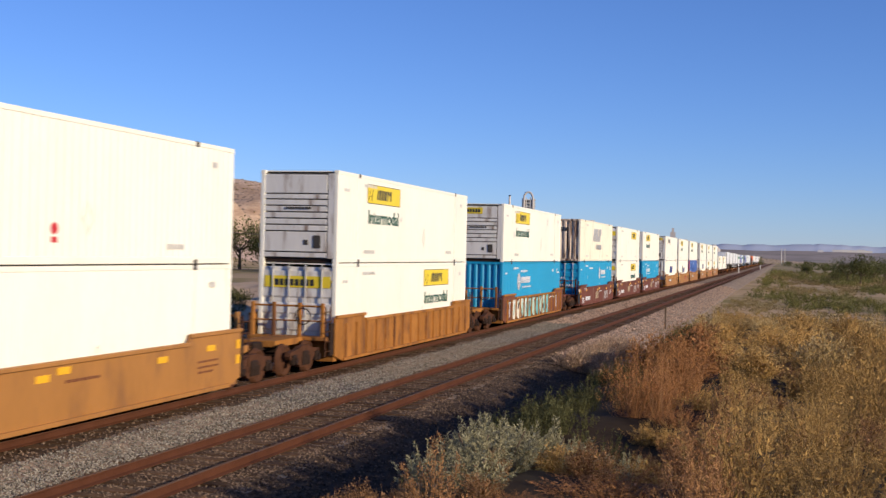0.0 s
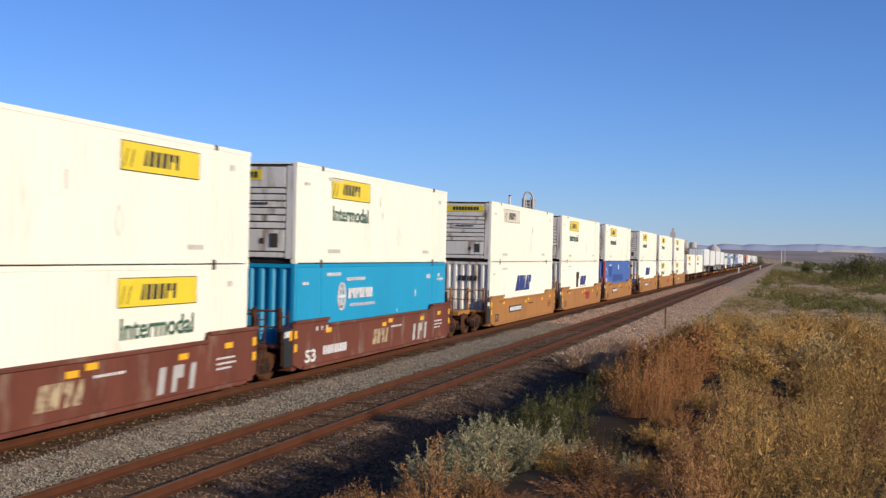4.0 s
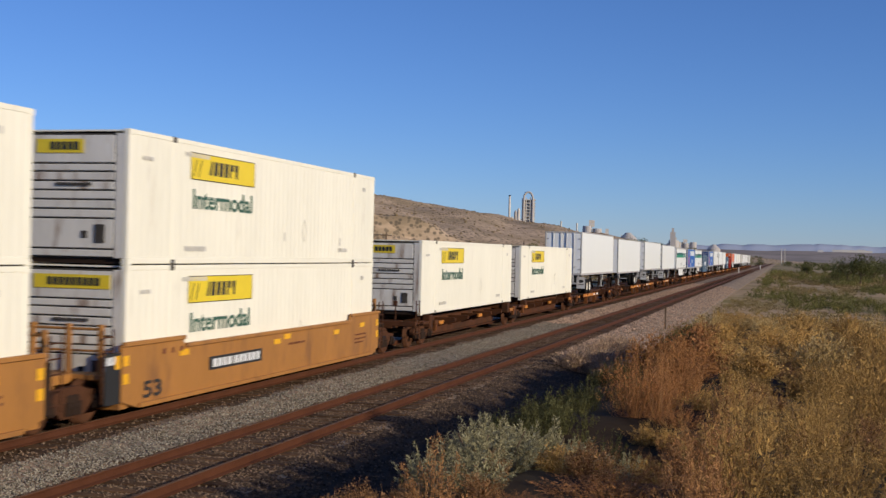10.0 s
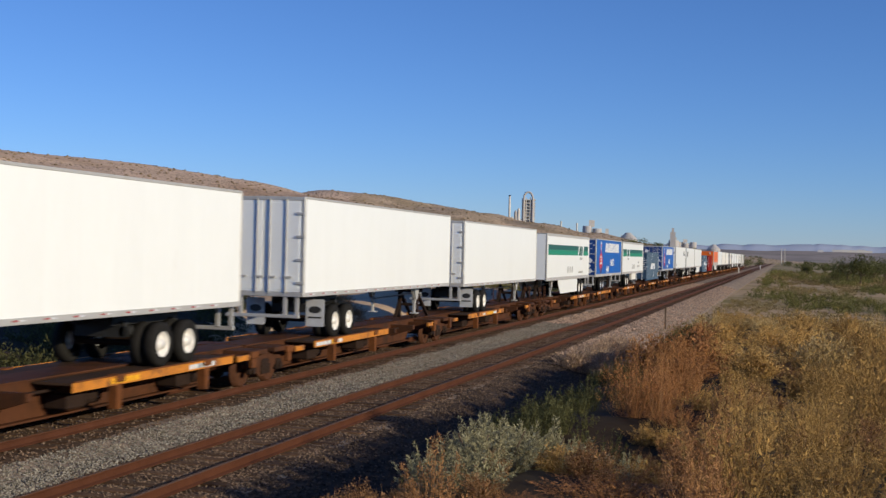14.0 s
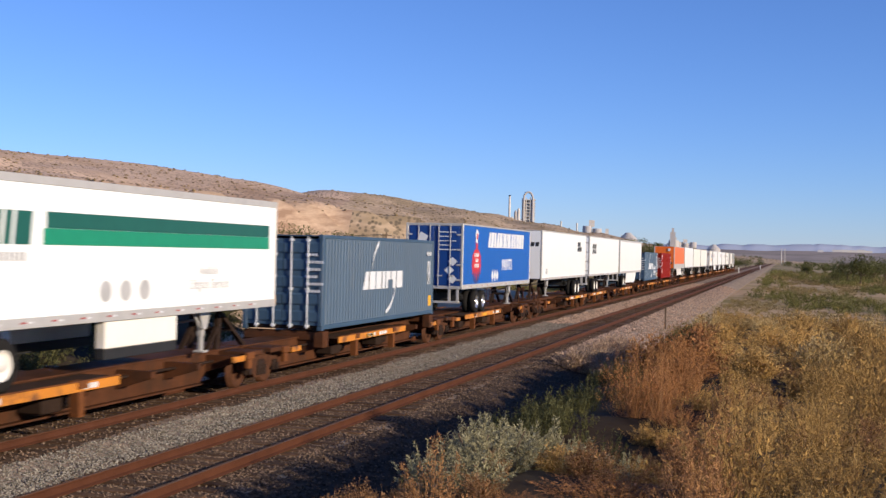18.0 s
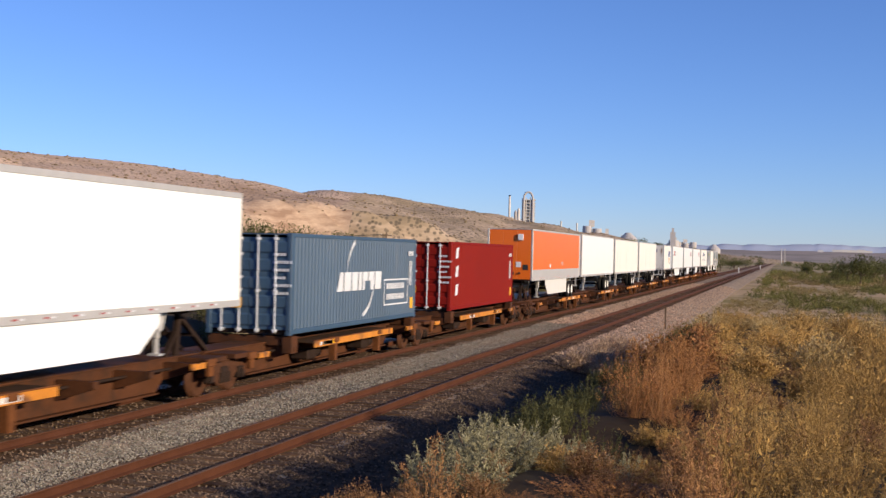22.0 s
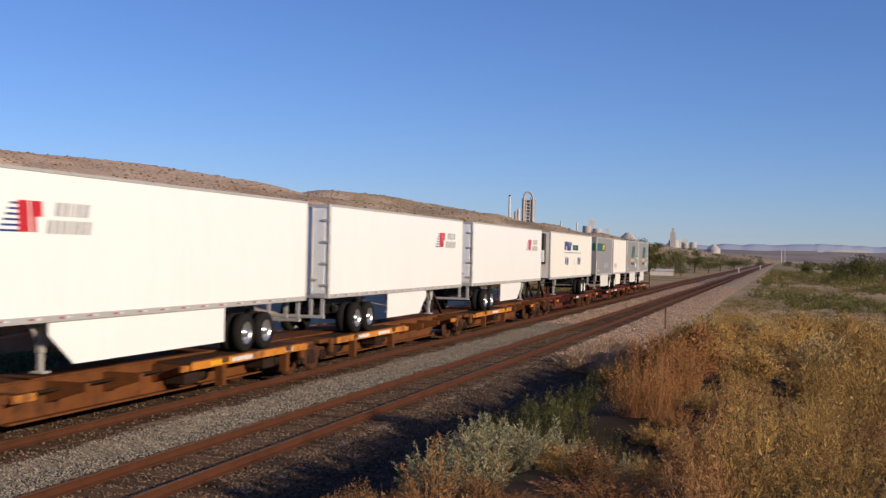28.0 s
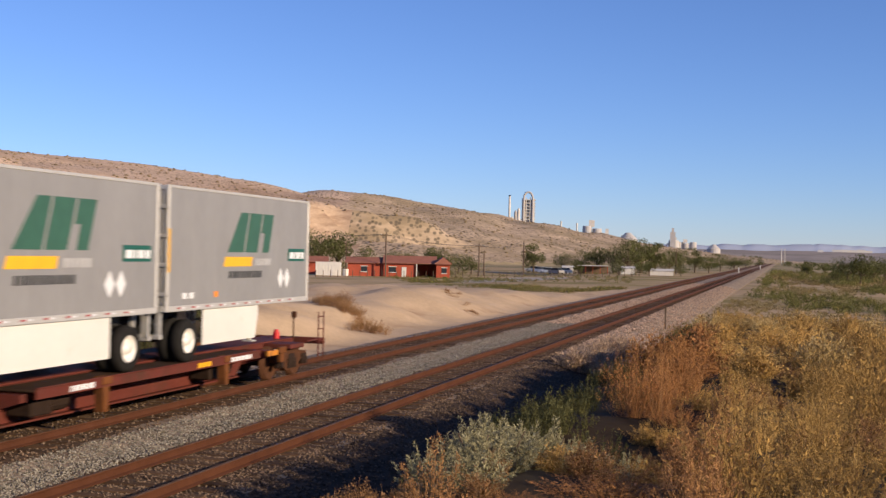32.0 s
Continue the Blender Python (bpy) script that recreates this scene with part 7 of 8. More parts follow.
part("dark_patch", plate(2.4, 4.25, 1.68, 2.48), BLUEPATCH, c, "repainted darker blue patch")
part("dark_patch", plate(5.0, 10.95, 1.25, 1.8), BLUEPATCH, c, "repainted darker blue patch")
part("white_label", plate(7.9, 8.4, 2.2, 2.6), PALEINK, c)
part("white_label", plate(0.7, 1.25, 1.0, 1.55), PALEINK, c)
words_on_side(c, "53", 0.77, 1.86, 0.42, PALEINK)
well_unit(185.52, 201.67, 1.65, 1.95, YELLOWCAR, number="53", boards=("plate",), label="mustard yellow well car with a black number board", aft_end=True, group=WG)
# second mustard three-unit car
jb(209.26, Z2, "ribs", 2.8, tag=1, on="a white corrugated container", seed=19)
c = plainbox(209.26, Z1, WHITE, "vert", "white corrugated container with navy marking in a well car", 20, endpaint=GREYWHITE)
swift_marks(c, 5.7, 4.1, 0.75, 1.47, BLUEINK)
bars_on_end(c, -0.3, 2.3, [0.14, 0.2, 0.06, 0.16, 0.16], 0.2, BLACKINK, 0.05, 0.2, y=0.0)
well_unit(209.26, 225.41, 1.75, None, YELLOWCAR, number="53", boards=("plate",), label="mustard yellow well car with a black number board", fore_end=True, group=WG)
jb(228.83, Z2, "ribs", 2.8, tag=2, on="another white container", seed=21)
jb(228.83, Z1, "ribs", 2.8, tag=1, on="a mustard well car", seed=22, zl=2.0)
well_unit(228.83, 244.98, 1.63, None, YELLOWCAR, number="53", boards=("logo",), label="mustard yellow well car with red marking", group=WG)
jb(248.45, Z2, "ribs", 2.8, tag=1, on="another white container", seed=23)
jb(248.45, Z1, "ribs", 2.8, tag=2, on="a mustard well car", seed=24, zl=2.0)
well_unit(248.45, 264.6, 1.65, 1.95, YELLOWCAR, number="53", boards=("plate",), label="mustard yellow well car with a black number board", aft_end=True, group=WG)

# ---- spine cars and their loads ----
SG = "spine cars of the train"
TG = "trailers on the train"
ZB, ZT, HT = 1.24, 2.20, 2.89
jb(270.5, ZB, "ribs", 2.8, tag=1, on="a spine car", seed=25, zl=2.0)
jb(289.1, ZB, "ribs", 2.8, on="a spine car", seed=26, zl=2.0)
SL = "rusty brown spine car unit with worn yellow edges"


def wt(u, L, paint, rear, label, **k):
    return trailer(u, L, k.pop("z", ZT), k.pop("h", HT), paint, rear, label, group=TG, **k)


wt(309.4, C53, TRAILER, True, "plain white trailer on a spine car, rear doors leading", z=2.3, h=3.0, flaps=True)
wt(328.9, C53, TRAILER, False, "plain white trailer on a spine car, nose leading", h=2.95)
wt(349.35, C53, TRAILER, True, "plain white trailer on a spine car, rear doors leading", z=2.3, h=2.92, flaps=True)
wt(367.9, C53, TRAILER, True, "plain white trailer on a spine car, rear doors leading", flaps=True)


def band_trailer(u, rear, L=16.15):
    c = wt(u, L, TRAILER, rear, "white trailer with a green band and plain bars", skirt=not rear, z=2.12, h=2.84, toprail=0.16, botrail=0.2)
    a, b = (0.4, L - 0.5)
    cy = 12.57 if not rear else 4.1
    part("green_band", plate(a, cy - 1.05, 1.87, 2.18, 1.284).box(1.284, 1.29, cy + 1.15, b, 1.87, 2.18), GREENDARK, c, "dark green upper band")
    part("green_band", plate(a, cy - 1.2, 1.55, 1.866, 1.284).box(1.284, 1.29, cy + 1.05, b, 1.55, 1.866), GREENBAND, c, "bright green lower band")
    bars_on_side(c, cy - 0.85, 1.55, [0.55, 0.22, 0.5], 0.62, GREENDARK, 0.1, 0.12, x=1.285, cut=(0,))
    bars_on_side(c, cy - 0.5, 1.25, [0.1] * 7, 0.16, GREYINK, 0.05, x=1.285)
    for k in range(3):
        part("round_emblem", Shape().cyl((1.284, a + 7.0 + k * 0.8, 0.62), (1.29, a + 7.0 + k * 0.8, 0.62), 0.22, 16), GREYINK, c, "grey round emblem")
    if rear:
        for s in (-1, 1):
            part("pallet_box", Shape().box(*sorted((s * 1.0, s * 1.24)), 7.5, 10.6, -0.58, 0.0, 0.02), TRAILER_OLD, c, "white pallet box under the floor")
            part("pallet_box_base", Shape().box(*sorted((s * 1.0, s * 1.235)), 7.5, 10.6, -0.80, -0.582, 0.01), BLACK, c, "black lower panel")
        words_on_side(c, "Available", 11.6, 0.92, 0.2, GREYINK, x=1.285)
        words_on_side(c, "Liftgate Service", 11.1, 0.58, 0.24, GREYINK, x=1.285, width=2.1, shear=0.1)
    else:
        bars_on_side(c, L - 4.6, 0.36, [0.07] * 16, 0.12, GREYINK, 0.05, x=1.285)
    return c


band_trailer(387.4, False)


def paint_trailer(u):
    """Blue trailer with the emblem of a can pouring over a globe."""
    L = 14.63
    c = wt(u, L, BLUE, True, "bright blue trailer with a red and white emblem", nosepaint=NAVY, rim=CHROME, z=2.1, h=2.86, toprail=0.07, botrail=0.2)
    x = 1.284
    # globe, pour and tilted can
    g = Shape()
    g.prism([(2.5 + 0.85 * math.cos(t) * (1.0 if math.sin(t) > -0.2 else 0.9), 0.98 + 0.78 * math.sin(t)) for t in [k * math.pi / 14 for k in range(28)]], 0, x, x + 0.004)
    part("emblem_globe", g, BLUEINK, c, "blue globe of the emblem")
    drip = [(1.67, 0.95), (1.73, 1.45), (2.05, 1.7), (2.33, 1.78), (2.37, 2.2), (2.63, 2.2), (2.67, 1.78), (2.95, 1.7), (3.27, 1.45), (3.33, 0.95), (3.20, 0.62), (3.07, 0.95), (2.93, 0.45), (2.75, 0.9), (2.57, 0.35), (2.40, 0.9), (2.20, 0.45), (2.00, 0.9), (1.85, 0.6)]
    part("emblem_pour", Shape().prism(drip, 0, x + 0.002, x + 0.008), REDINK, c, "red paint pour of the emblem")
    part("emblem_can", Shape().prism([(2.27, 2.12), (2.57, 2.0), (2.81, 2.5), (2.47, 2.68), (2.25, 2.5)], 0, x + 0.004, x + 0.012), PALEINK, c, "white paint can of the emblem")
    part("emblem_can", Shape().prism([(2.37, 2.24), (2.57, 2.16), (2.69, 2.42), (2.45, 2.5)], 0, x + 0.012, x + 0.016), REDINK, c, "red can label")
    for k, (n, dx) in enumerate(((5, 0.0), (3, 0.22), (5, 0.0))):
        bars_on_side(c, 2.11 + dx, 1.42 - k * 0.24, [0.12] * n, 0.16, PALEINK, 0.045, x=x + 0.009)
    bars_on_side(c, 4.75, 1.86, [0.48, 0.52, 0.45, 0.5, 0.62, 0.18, 0.5, 0.26, 0.6, 0.18, 0.4, 0.4, 0.18, 0.5, 0.6, 0.42], 0.72, PALEINK, 0.085, 0.08, x=x, cut=(0, 3, 9))
    words_on_side(c, "PAINTS", 7.75, 0.8, 0.52, PALEINK, x=x, width=2.3, bold=0.02)
    for k in range(3):
        a = 5.5 + k * 0.5
        part("white_diamond", Shape().prism([(a, 0.52), (a + 0.24, 0.22), (a + 0.48, 0.52), (a + 0.24, 0.82)], 0, x, x + 0.006), PALEINK, c)
    # doors
    part("emblem_can", Shape().prism([(-0.82, 2.05), (-0.45, 1.9), (-0.28, 2.3), (-0.62, 2.48)], 1, -0.012, -0.004), PALEINK, c)
    part("emblem_pour", Shape().prism([(-1.15, 0.5), (-1.1, 1.25), (-0.7, 1.5), (-0.62, 1.95), (-0.4, 1.95), (-0.36, 1.5), (-0.02, 1.3), (-0.02, 0.42), (-0.3, 0.75), (-0.55, 0.4), (-0.85, 0.8)], 1, -0.009, -0.003), REDINK, c, "red paint pour of the emblem")
    for k, n in enumerate((4, 3, 4)):
        bars_on_end(c, -0.95, 1.12 - k * 0.22, [0.15] * n, 0.15, PALEINK, 0.05, y=-0.012)
    for k, z0 in enumerate((1.0, 0.62, 0.24)):
        a = 0.42 + (0.2 if k != 1 else 0.05)
        part("white_diamond", Shape().prism([(a, z0 + 0.2), (a + 0.22, z0), (a + 0.44, z0 + 0.2), (a + 0.22, z0 + 0.4)], 1, -0.010, -0.002), PALEINK, c)
    for k in range(5):
        bars_on_end(c, 0.24, 2.45 - k * 0.19, [0.08] * (7 - k % 2 * 2), 0.05, PALEINK, 0.03, y=-0.008)
    return c


paint_trailer(407.1)
band_trailer(422.6, True)


def sea_box(u, paint, label, marks):
    c = container(u, ZB, 12.19, 2.9, paint, "doors", label=label, pitch=0.27, depth=0.036, mid_posts=False, group=GRP)
    for k, xx in enumerate((-0.55, 0.95)):
        for j in range(6):
            bars_on_end(c, xx - 0.2, 1.15 + j * 0.22, [0.07] * (4 + (j * 7 + k) % 3), 0.08, PALEINK, 0.03)
    bars_on_side(c, 11.2, 2.3, [0.1, 0.1, 0.1, 0.1], 0.16, PALEINK, 0.06)
    bars_on_side(c, 11.3, 1.2, [0.06, 0.06, 0.06], 0.9, PALEINK, 0.08)
    part("yellow_label", plate(11.5, 11.85, 0.35, 0.75, 1.298), YELLOWINK, c, "yellow safety label")
    part("yellow_label", Shape().box(-0.55, -0.2, -0.05, -0.03, 0.75, 1.05), YELLOWINK, c, "yellow safety label")
    return c


def arc_marks(c, y):
    bars_on_side(c, y, 1.15, [0.5, 0.62, 0.55, 0.3, 0.5, 0.55, 0.65], 0.6, PALEINK, 0.1, 0.05, x=1.296, cut=(0, 4, 5))
    s = Shape()
    for k in range(8):
        a, b = math.radians(100 + 9 * k), math.radians(109 + 9 * k)
        for r0, o in ((1.25, 1), (1.25, -1)):
            p = [(y + 2.2 + o * r0 * math.cos(t) * 1.1, 1.6 + o * r1 * math.sin(t)) for t, r1 in ((a, r0 - 0.02 - 0.02 * k), (a, r0 + 0.10), (b, r0 + 0.10), (b, r0 - 0.04 - 0.02 * k))]
            if 0.2 < min(q[1] for q in p) and max(q[1] for q in p) < 2.8:
                s.prism(p, 0, 1.296, 1.302)
    part("white_arc", s, PALEINK, c, "white arc")


c = sea_box(442.3, SLATE, "slate blue corrugated sea container on a spine car", 0)
arc_marks(c, 3.76)
paint_trailer(459.1)
c = wt(477.3, C53, TRAILER, False, "white trailer with small black bars, nose leading", rim=RIM)
for z0, n in ((2.28, 5), (1.95, 7)):
    bars_on_end(c, -0.75, z0, [0.2] * n, 0.24, BLACKINK, 0.07, 0.15, y=-0.004)
    bars_on_side(c, 12.6, z0 - 0.22, [0.19] * n, 0.3, BLACKINK, 0.06, 0.1, x=1.284)
bars_on_side(c, 1.2, 0.35, [0.1] * 4, 0.3, GREYINK, 0.05, x=1.284)
c = wt(495.3, C53, TRAILER, True, "white trailer with small dark bars, rear doors leading", rim=RIM)
for z0, n in ((2.05, 5), (1.68, 5)):
    bars_on_side(c, 1.35, z0 - 0.05, [0.3] * n, 0.32, BLACKINK, 0.09, 0.15, x=1.284, cut=(0, 2, 3))
wt(512.4, C53, TRAILER, True, "plain white trailer with a side skirt, rear doors leading", skirt=True, toprail=0.14, botrail=0.17)
c = sea_box(531.9, SLATE, "slate blue corrugated sea container with white outlined box", 0)
arc_marks(c, 3.76)
part("white_frame", Shape().box(1.296, 1.301, 8.4, 11.2, 1.42, 1.47).box(1.296, 1.301, 8.4, 11.2, 0.55, 0.6).box(1.296, 1.301, 8.4, 8.46, 0.6, 1.42).box(1.296, 1.301, 11.14, 11.2, 0.6, 1.42), PALEINK, c)
bars_on_side(c, 8.7, 1.12, [0.16] * 9, 0.2, PALEINK, 0.07, x=1.296)
bars_on_side(c, 8.7, 0.75, [0.16] * 9, 0.2, PALEINK, 0.07, x=1.296)
c = sea_box(549.2, RED, "dark red corrugated sea container with three white patches", 0)
for k in range(3):
    part("white_patch", Shape().prism([(0.75, 0.62 + 0.78 * k), (1.15, 0.66 + 0.78 * k), (1.25, 1.12 + 0.78 * k), (0.85, 1.06 + 0.78 * k)], 0, 1.295, 1.301), PALEINK, c)
c = wt(566.6, C53, ORANGE, False, "orange trailer with grey lower band and white skirt, nose leading", skirt=True, nosepaint=ORANGE, toprail=0.1, botrail=0.16)
part("grey_band", plate(0.1, C53 - 0.1, 0.165, 0.62, 1.284), ALU, c, "brushed grey lower band")
part("document_box", Shape().box(0.45, 0.75, -0.1, 0.0, 2.25, 2.6, 0.02), PALEINK, c, "white document box on the nose")
for a, b, m in ((-0.3, 0.5, YELLOWINK), (0.35, 0.75, PALEINK), (0.75, 0.6, BLACKINK), (-0.8, 0.35, PALEINK)):
    part("nose_label", Shape().box(a, a + 0.28, -0.012, 0.004, b, b + 0.3), m, c)
part("side_label", plate(5.2, 5.6, 0.7, 0.92, 1.284), PALEINK, c)
bars_on_side(c, 9.3, 0.85, [0.2, 0.2], 0.2, GREYINK, 0.15, x=1.284)
wt(583.9, C53, TRAILER, False, "plain white trailer on a spine car, nose leading", h=2.95)
wt(601.3, C53, TRAILER_OLD, False, "off-white trailer streaked with dirt, nose leading")
wt(618.9, C53, TRAILER_OLD, False, "off-white trailer on a spine car, nose leading")
c = wt(644.4, 8.55, TRAILER_OLD, True, "short white trailer with blue and orange marking", nosepaint=GREYWHITE)
bars_on_side(c, 5.55, 1.5, [0.6, 0.7, 0.6], 0.72, BLUEINK, 0.08, 0.1, x=1.284, cut=(0, 1))
part("orange_swoosh", Shape().prism([(5.5, 1.35), (8.1, 1.38), (7.3, 1.15), (5.45, 0.75), (5.5, 0.92), (6.6, 1.2), (5.5, 1.22)], 0, 1.284, 1.29), ORANGEINK, c, "orange swoosh")
bars_on_side(c, 6.7, 0.68, [0.13] * 7, 0.18, GREYINK, 0.05, 0.1, x=1.284)
bars_on_end(c, -0.75, 2.0, [0.35, 0.4, 0.35], 0.4, BLUEINK, 0.06, 0.1, y=-0.012)
part("orange_swoosh", Shape().prism([(-0.8, 1.85), (0.55, 1.88), (0.1, 1.74), (-0.8, 1.6)], 1, -0.012, -0.006), ORANGEINK, c, "orange swoosh")


def valley(u, rear, at):
    c = wt(u, C53, TRAILER, rear, "white trailer with red emblem and grey bars, with side skirt", skirt=(2.0, 5.3) if rear else (1.3, 3.2), rim=CHROME)
    for k in range(6):
        part("emblem_stripe", Shape().box(1.284, 1.289, at + 0.07 * k, at + 0.62, 1.7 + 0.10 * k, 1.74 + 0.10 * k), BLUEINK, c)
    bars_on_side(c, at + 0.62, 1.7, [0.34, 0.36], 0.58, REDINK, 0.06, -0.1, x=1.284, cut=(1,))
    bars_on_side(c, at + 1.75, 2.02, [0.2, 0.15, 0.07, 0.07, 0.15, 0.17], 0.26, GREYINK, 0.07, 0.2, x=1.284)
    bars_on_side(c, at + 1.48, 1.68, [0.19, 0.17, 0.17, 0.13, 0.16, 0.14, 0.14], 0.26, GREYINK, 0.07, 0.2, x=1.284)
    return c


c = valley(656.2, False, 1.5)
bars_on_end(c, -0.95, 1.75, [0.4, 0.45], 0.5, REDINK, 0.06, 0.1, y=-0.004)
valley(674.2, True, 11.93)
valley(692.2, True, 11.93)
c = wt(711.3, C53, TRAILER_OLD, False, "white refrigerated trailer with navy marking, cooling unit on its nose", rim=RIM)
part("cooling_unit", Shape().box(-1.0, 1.0, -0.5, 0.0, 1.0, 2.75, 0.04).box(-1.02, 1.02, -0.46, 0.0, 0.95, 1.0), BLACK, c, "black refrigeration unit")
part("cooling_unit_cover", Shape().box(-0.98, 1.0, -0.56, -0.49, 1.02, 1.75, 0.03), TRAILER, c, "white lower cover")
for k in range(7):
    part("cooling_louvre", Shape().box(0.1, 0.95, -0.535, -0.498, 1.85 + k * 0.12, 1.91 + k * 0.12, 0.01), STEEL, c)
bars_on_side(c, 4.85, 1.78, [0.34, 0.26, 0.26, 0.09, 0.34, 0.36, 0.3, 0.26], 0.56, BLUEINK, 0.06, 0.1, x=1.284, cut=(1, 2, 6, 7))
bars_on_side(c, 8.0, 1.8, [0.16, 0.17, 0.06, 0.16, 0.16, 0.15, 0.12, 0.15, 0.1, 0.06, 0.16, 0.13], 0.36, GREENDARK, 0.06, 0.05, x=1.284)
part("underline", plate(4.8, 11.4, 1.62, 1.66, 1.284), BLUEINK, c)
for yy in (5.4, 6.1, 10.3, 10.98):
    part("round_emblem", Shape().cyl((1.284, yy, 1.1), (1.289, yy, 1.1), 0.27, 18), BLUEINK, c, "navy round emblem")
part("round_emblem", Shape().cyl((1.284, 8.6, 1.05), (1.288, 8.6, 1.05), 0.22, 18), PALEINK, c)


def grey_pup(u, rear, kind):
    c = wt(u, 8.53, SILVER, rear, "short grey aluminium trailer with green marking and white skirt", skirt=True, nosepaint=SILVER)
    if kind:
        part("green_band", plate(0.1, 4.45, 1.85, 2.42, 1.284), GREENDARK, c, "dark green band")
        bars_on_side(c, 3.0, 1.93, [0.35, 0.32, 0.3], 0.4, YELLOWINK, 0.05, 0.15, x=1.288, cut=(1, 2))
        part("green_band", Shape().box(-1.18, 1.18, -0.006, 0.004, 1.85, 2.42), GREENDARK, c, "dark green band")
        bars_on_end(c, -0.6, 1.93, [0.4, 0.36, 0.34], 0.4, YELLOWINK, 0.06, 0.15, y=-0.008)
        part("yellow_strip", Shape().box(1.301, 1.306, 0.0, 0.09, 0.95, 2.0), YELLOWINK, c)
        for yy in (4.3, 5.5):
            part("white_diamond", Shape().prism([(yy, 0.72), (yy + 0.18, 0.5), (yy + 0.36, 0.72), (yy + 0.18, 0.94)], 0, 1.284, 1.289), PALEINK, c)
    else:
        a = 3.2
        words = [0.85, 0.75, 0.65]
        bars_on_side(c, a, 1.38, words, 1.02, GREENINK, 0.10, 0.3, x=1.284, cut=(0, 2), name="painted_marking")
        part("yellow_bar", Shape().prism([(a - 0.3, 1.02), (a + 1.35, 1.02), (a + 1.42, 1.26), (a - 0.2, 1.26)], 0, 1.284, 1.29), YELLOWINK, c, "yellow slanted bar")
        bars_on_side(c, a + 1.6, 1.04, [0.12] * 6, 0.18, GREYINK, 0.05, 0.1, x=1.284)
        bars_on_side(c, a, 0.72, [0.1, 0.1, 0.16, 0.14, 0.12, 0.14, 0.14, 0.1, 0.14, 0.14, 0.12], 0.18, BLACKINK, 0.06, 0.1, x=1.284)
        part("green_sign", plate(7.0, 8.2, 1.15, 1.5, 1.284), GREENDARK, c, "dark green sign with pale bars")
        bars_on_side(c, 7.1, 1.22, [0.3, 0.1, 0.25, 0.2], 0.18, PALEINK, 0.06, 0.1, x=1.289)
        for yy in (6.3, 6.75):
            part("white_diamond", Shape().prism([(yy, 0.68), (yy + 0.2, 0.4), (yy + 0.4, 0.68), (yy + 0.2, 0.96)], 0, 1.284, 1.289), PALEINK, c)
        part("yellow_strip", Shape().box(1.301, 1.306, 0.0, 0.09, 0.9, 1.9), YELLOWINK, c)
    for yy, m in ((0.75, PALEINK), (1.1, PALEINK), (2.4, ORANGEINK)):
        part("small_label", plate(yy, yy + 0.22, 0.28, 0.42, 1.284), m, c)
    return c


grey_pup(730.15, False, True)
c = wt(739.45, 8.4, TRAILER_OLD, True, "short off-white trailer with white skirt", skirt=True)
for k in range(3):
    yy = 0.7 + 0.55 * k
    part("grey_diamond", Shape().prism([(yy, 0.68), (yy + 0.2, 0.4), (yy + 0.4, 0.68), (yy + 0.2, 0.96)], 0, 1.284, 1.289), GREYINK, c)
grey_pup(748.7, False, False)
grey_pup(757.65, True, False)

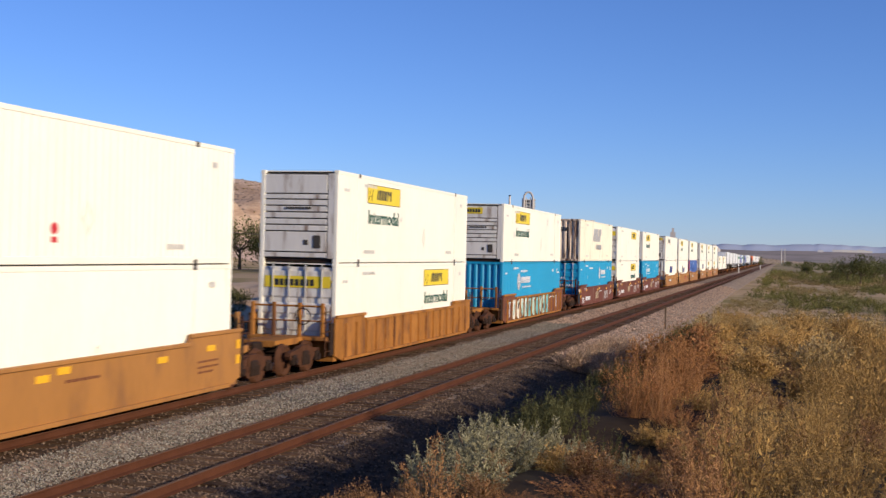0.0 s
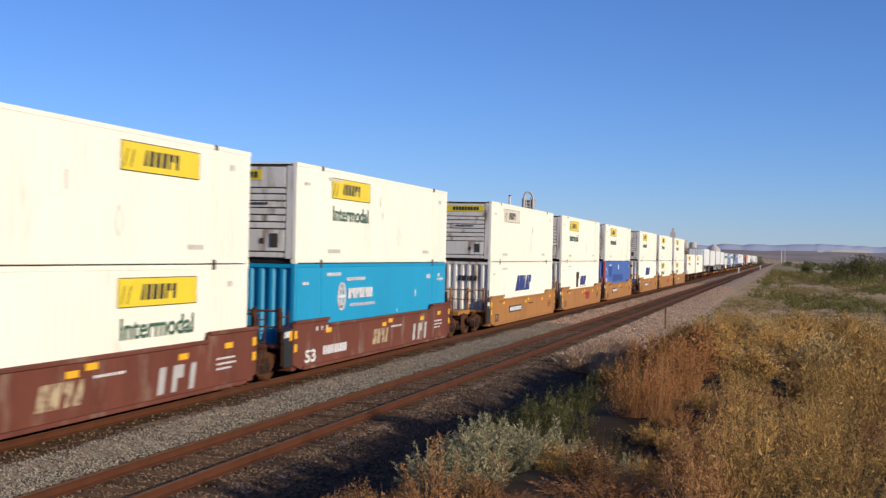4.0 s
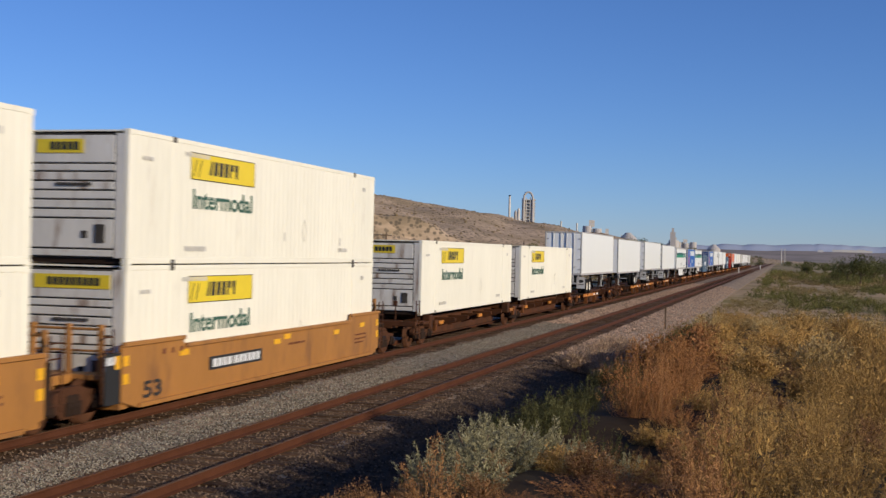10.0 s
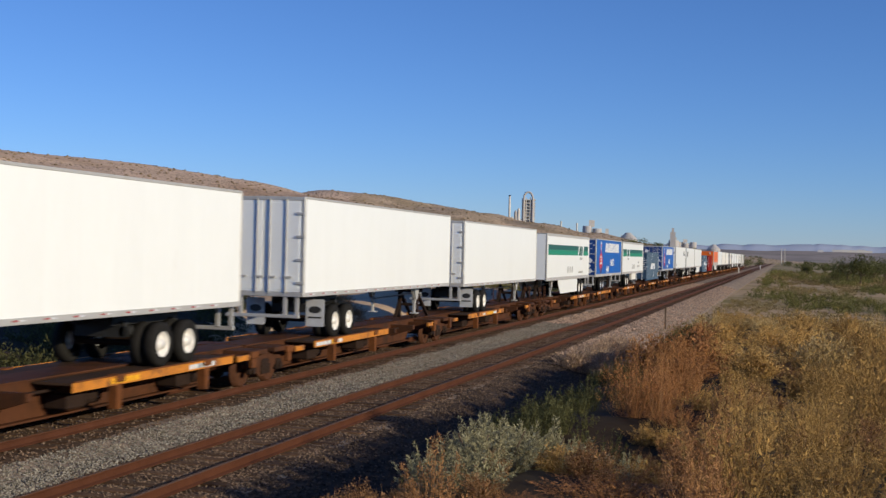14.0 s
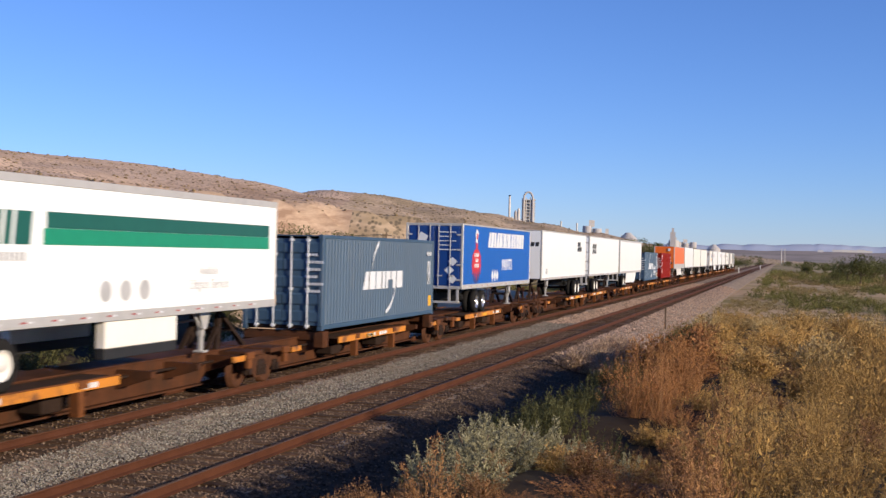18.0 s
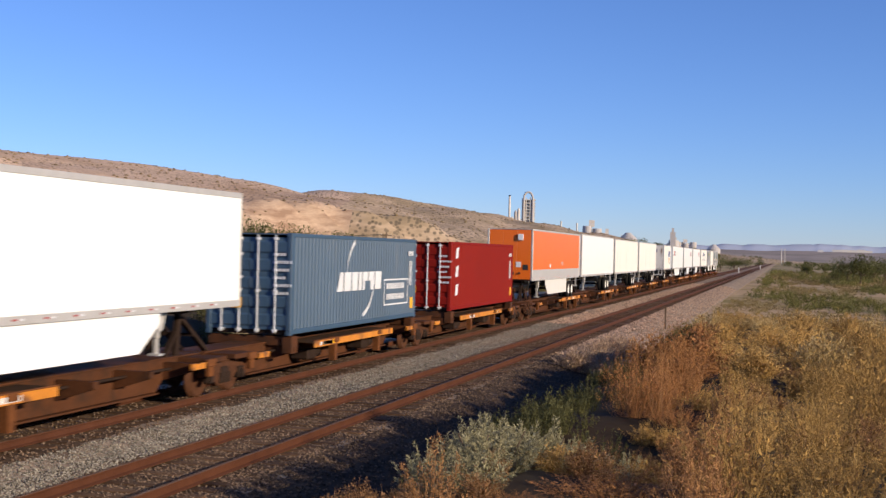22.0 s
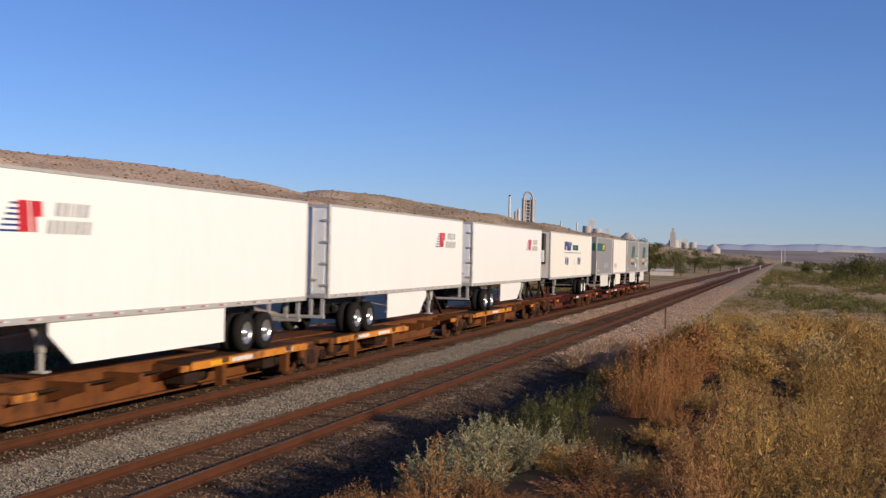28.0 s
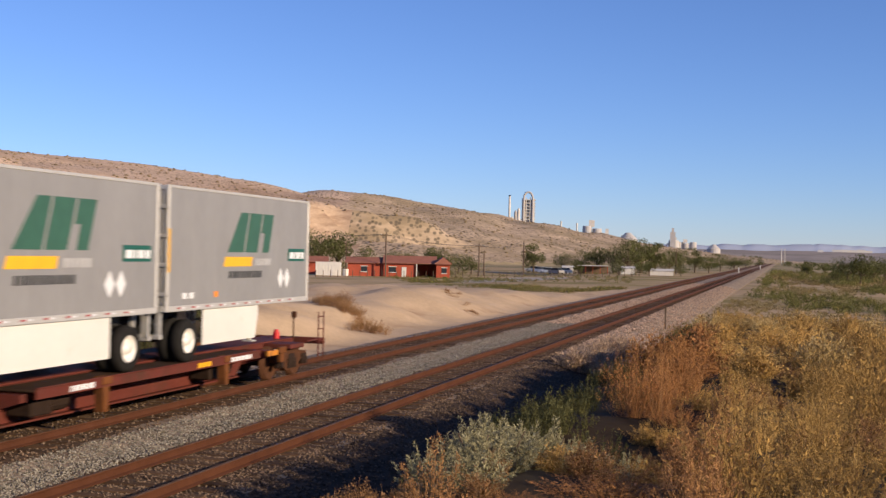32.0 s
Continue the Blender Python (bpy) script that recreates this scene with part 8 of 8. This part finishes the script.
# platforms: truck centres, and the wheels' stretch and hitch of each load
PLATFORMS = [
    (271.4, 288.5, 1, None, None, (271.9, 286.0), 0), (288.5, 306.3, 0, None, None, (290.5, 304.8), 0), (306.3, 325.2, -1, (309.8, 316.6), 324.3, None, 0),
    (329.3, 347.1, 1, (337.2, 344.4), 330.2, None, 0), (347.1, 364.5, 0, (350.0, 357.0), 364.0, None, 0), (364.5, 383.4, -1, (368.4, 375.4), 382.4, None, 0),
    (387.9, 404.6, 1, (396.2, 403.2), 388.8, None, 0), (404.6, 421.2, 0, (407.2, 414.3), 420.3, None, 0), (421.2, 438.3, 0, (423.2, 430.4), 437.2, None, 0), (438.3, 456.4, 0, (443.5, 450.5), None, (442.6, 454.2), 0), (456.4, 473.1, -1, (459.3, 466.2), 472.2, None, 0),
    (477.5, 494.3, 1, (486.3, 493.4), 478.6, None, 0), (494.3, 510.7, 0, (496.0, 503.1), 509.8, None, 0), (510.7, 528.1, 0, (512.9, 520.2), 527.0, None, 0), (528.1, 545.2, 0, (533.5, 541.0), None, (532.2, 543.8), 0), (545.2, 562.8, -1, (550.5, 558.5), None, (549.5, 561.1), 0),
    (567.1, 583.6, 1, (575.6, 582.6), 568.0, None, 0), (583.6, 601.0, 0, (592.8, 599.8), 585.2, None, 0), (601.0, 618.8, 0, (610.2, 617.2), 602.6, None, 0), (618.8, 634.8, 0, (628.0, 634.2), 620.1, None, 0), (634.8, 651.6, -1, (642.5, 649.0), 651.0, None, 0),
    (656.6, 673.3, 1, (665.0, 672.2), 657.6, None, 0), (673.3, 690.8, 0, (674.7, 681.8), 689.0, None, 0), (690.8, 707.6, -1, (692.6, 700.0), 706.8, None, 0),
    (711.8, 728.4, 1, (720.2, 727.3), 712.7, None, 1), (728.4, 748.0, 0, (734.6, 744.6), 731.2, None, 1), (748.0, 765.5, -1, (752.5, 762.6), 750.4, None, 1)]
for i, (a, b, e, run, hitch, box, red) in enumerate(PLATFORMS):
    spine_unit(a, b, True, e == -1, run, hitch, SPINERED if red else (SPINERUST if 655 < a < 711 else SPINE), e == 1, e == -1, box or False, SL if not red else "faded dark red spine car unit with orange edge plates", SG, i)


def motions():
    times = [2.0 * k for k in range(17)]
    for ob, u, z in MOVERS:
        walk(ob, [(t, pose(XT, u - way(t), z)) for t in times])


motions()
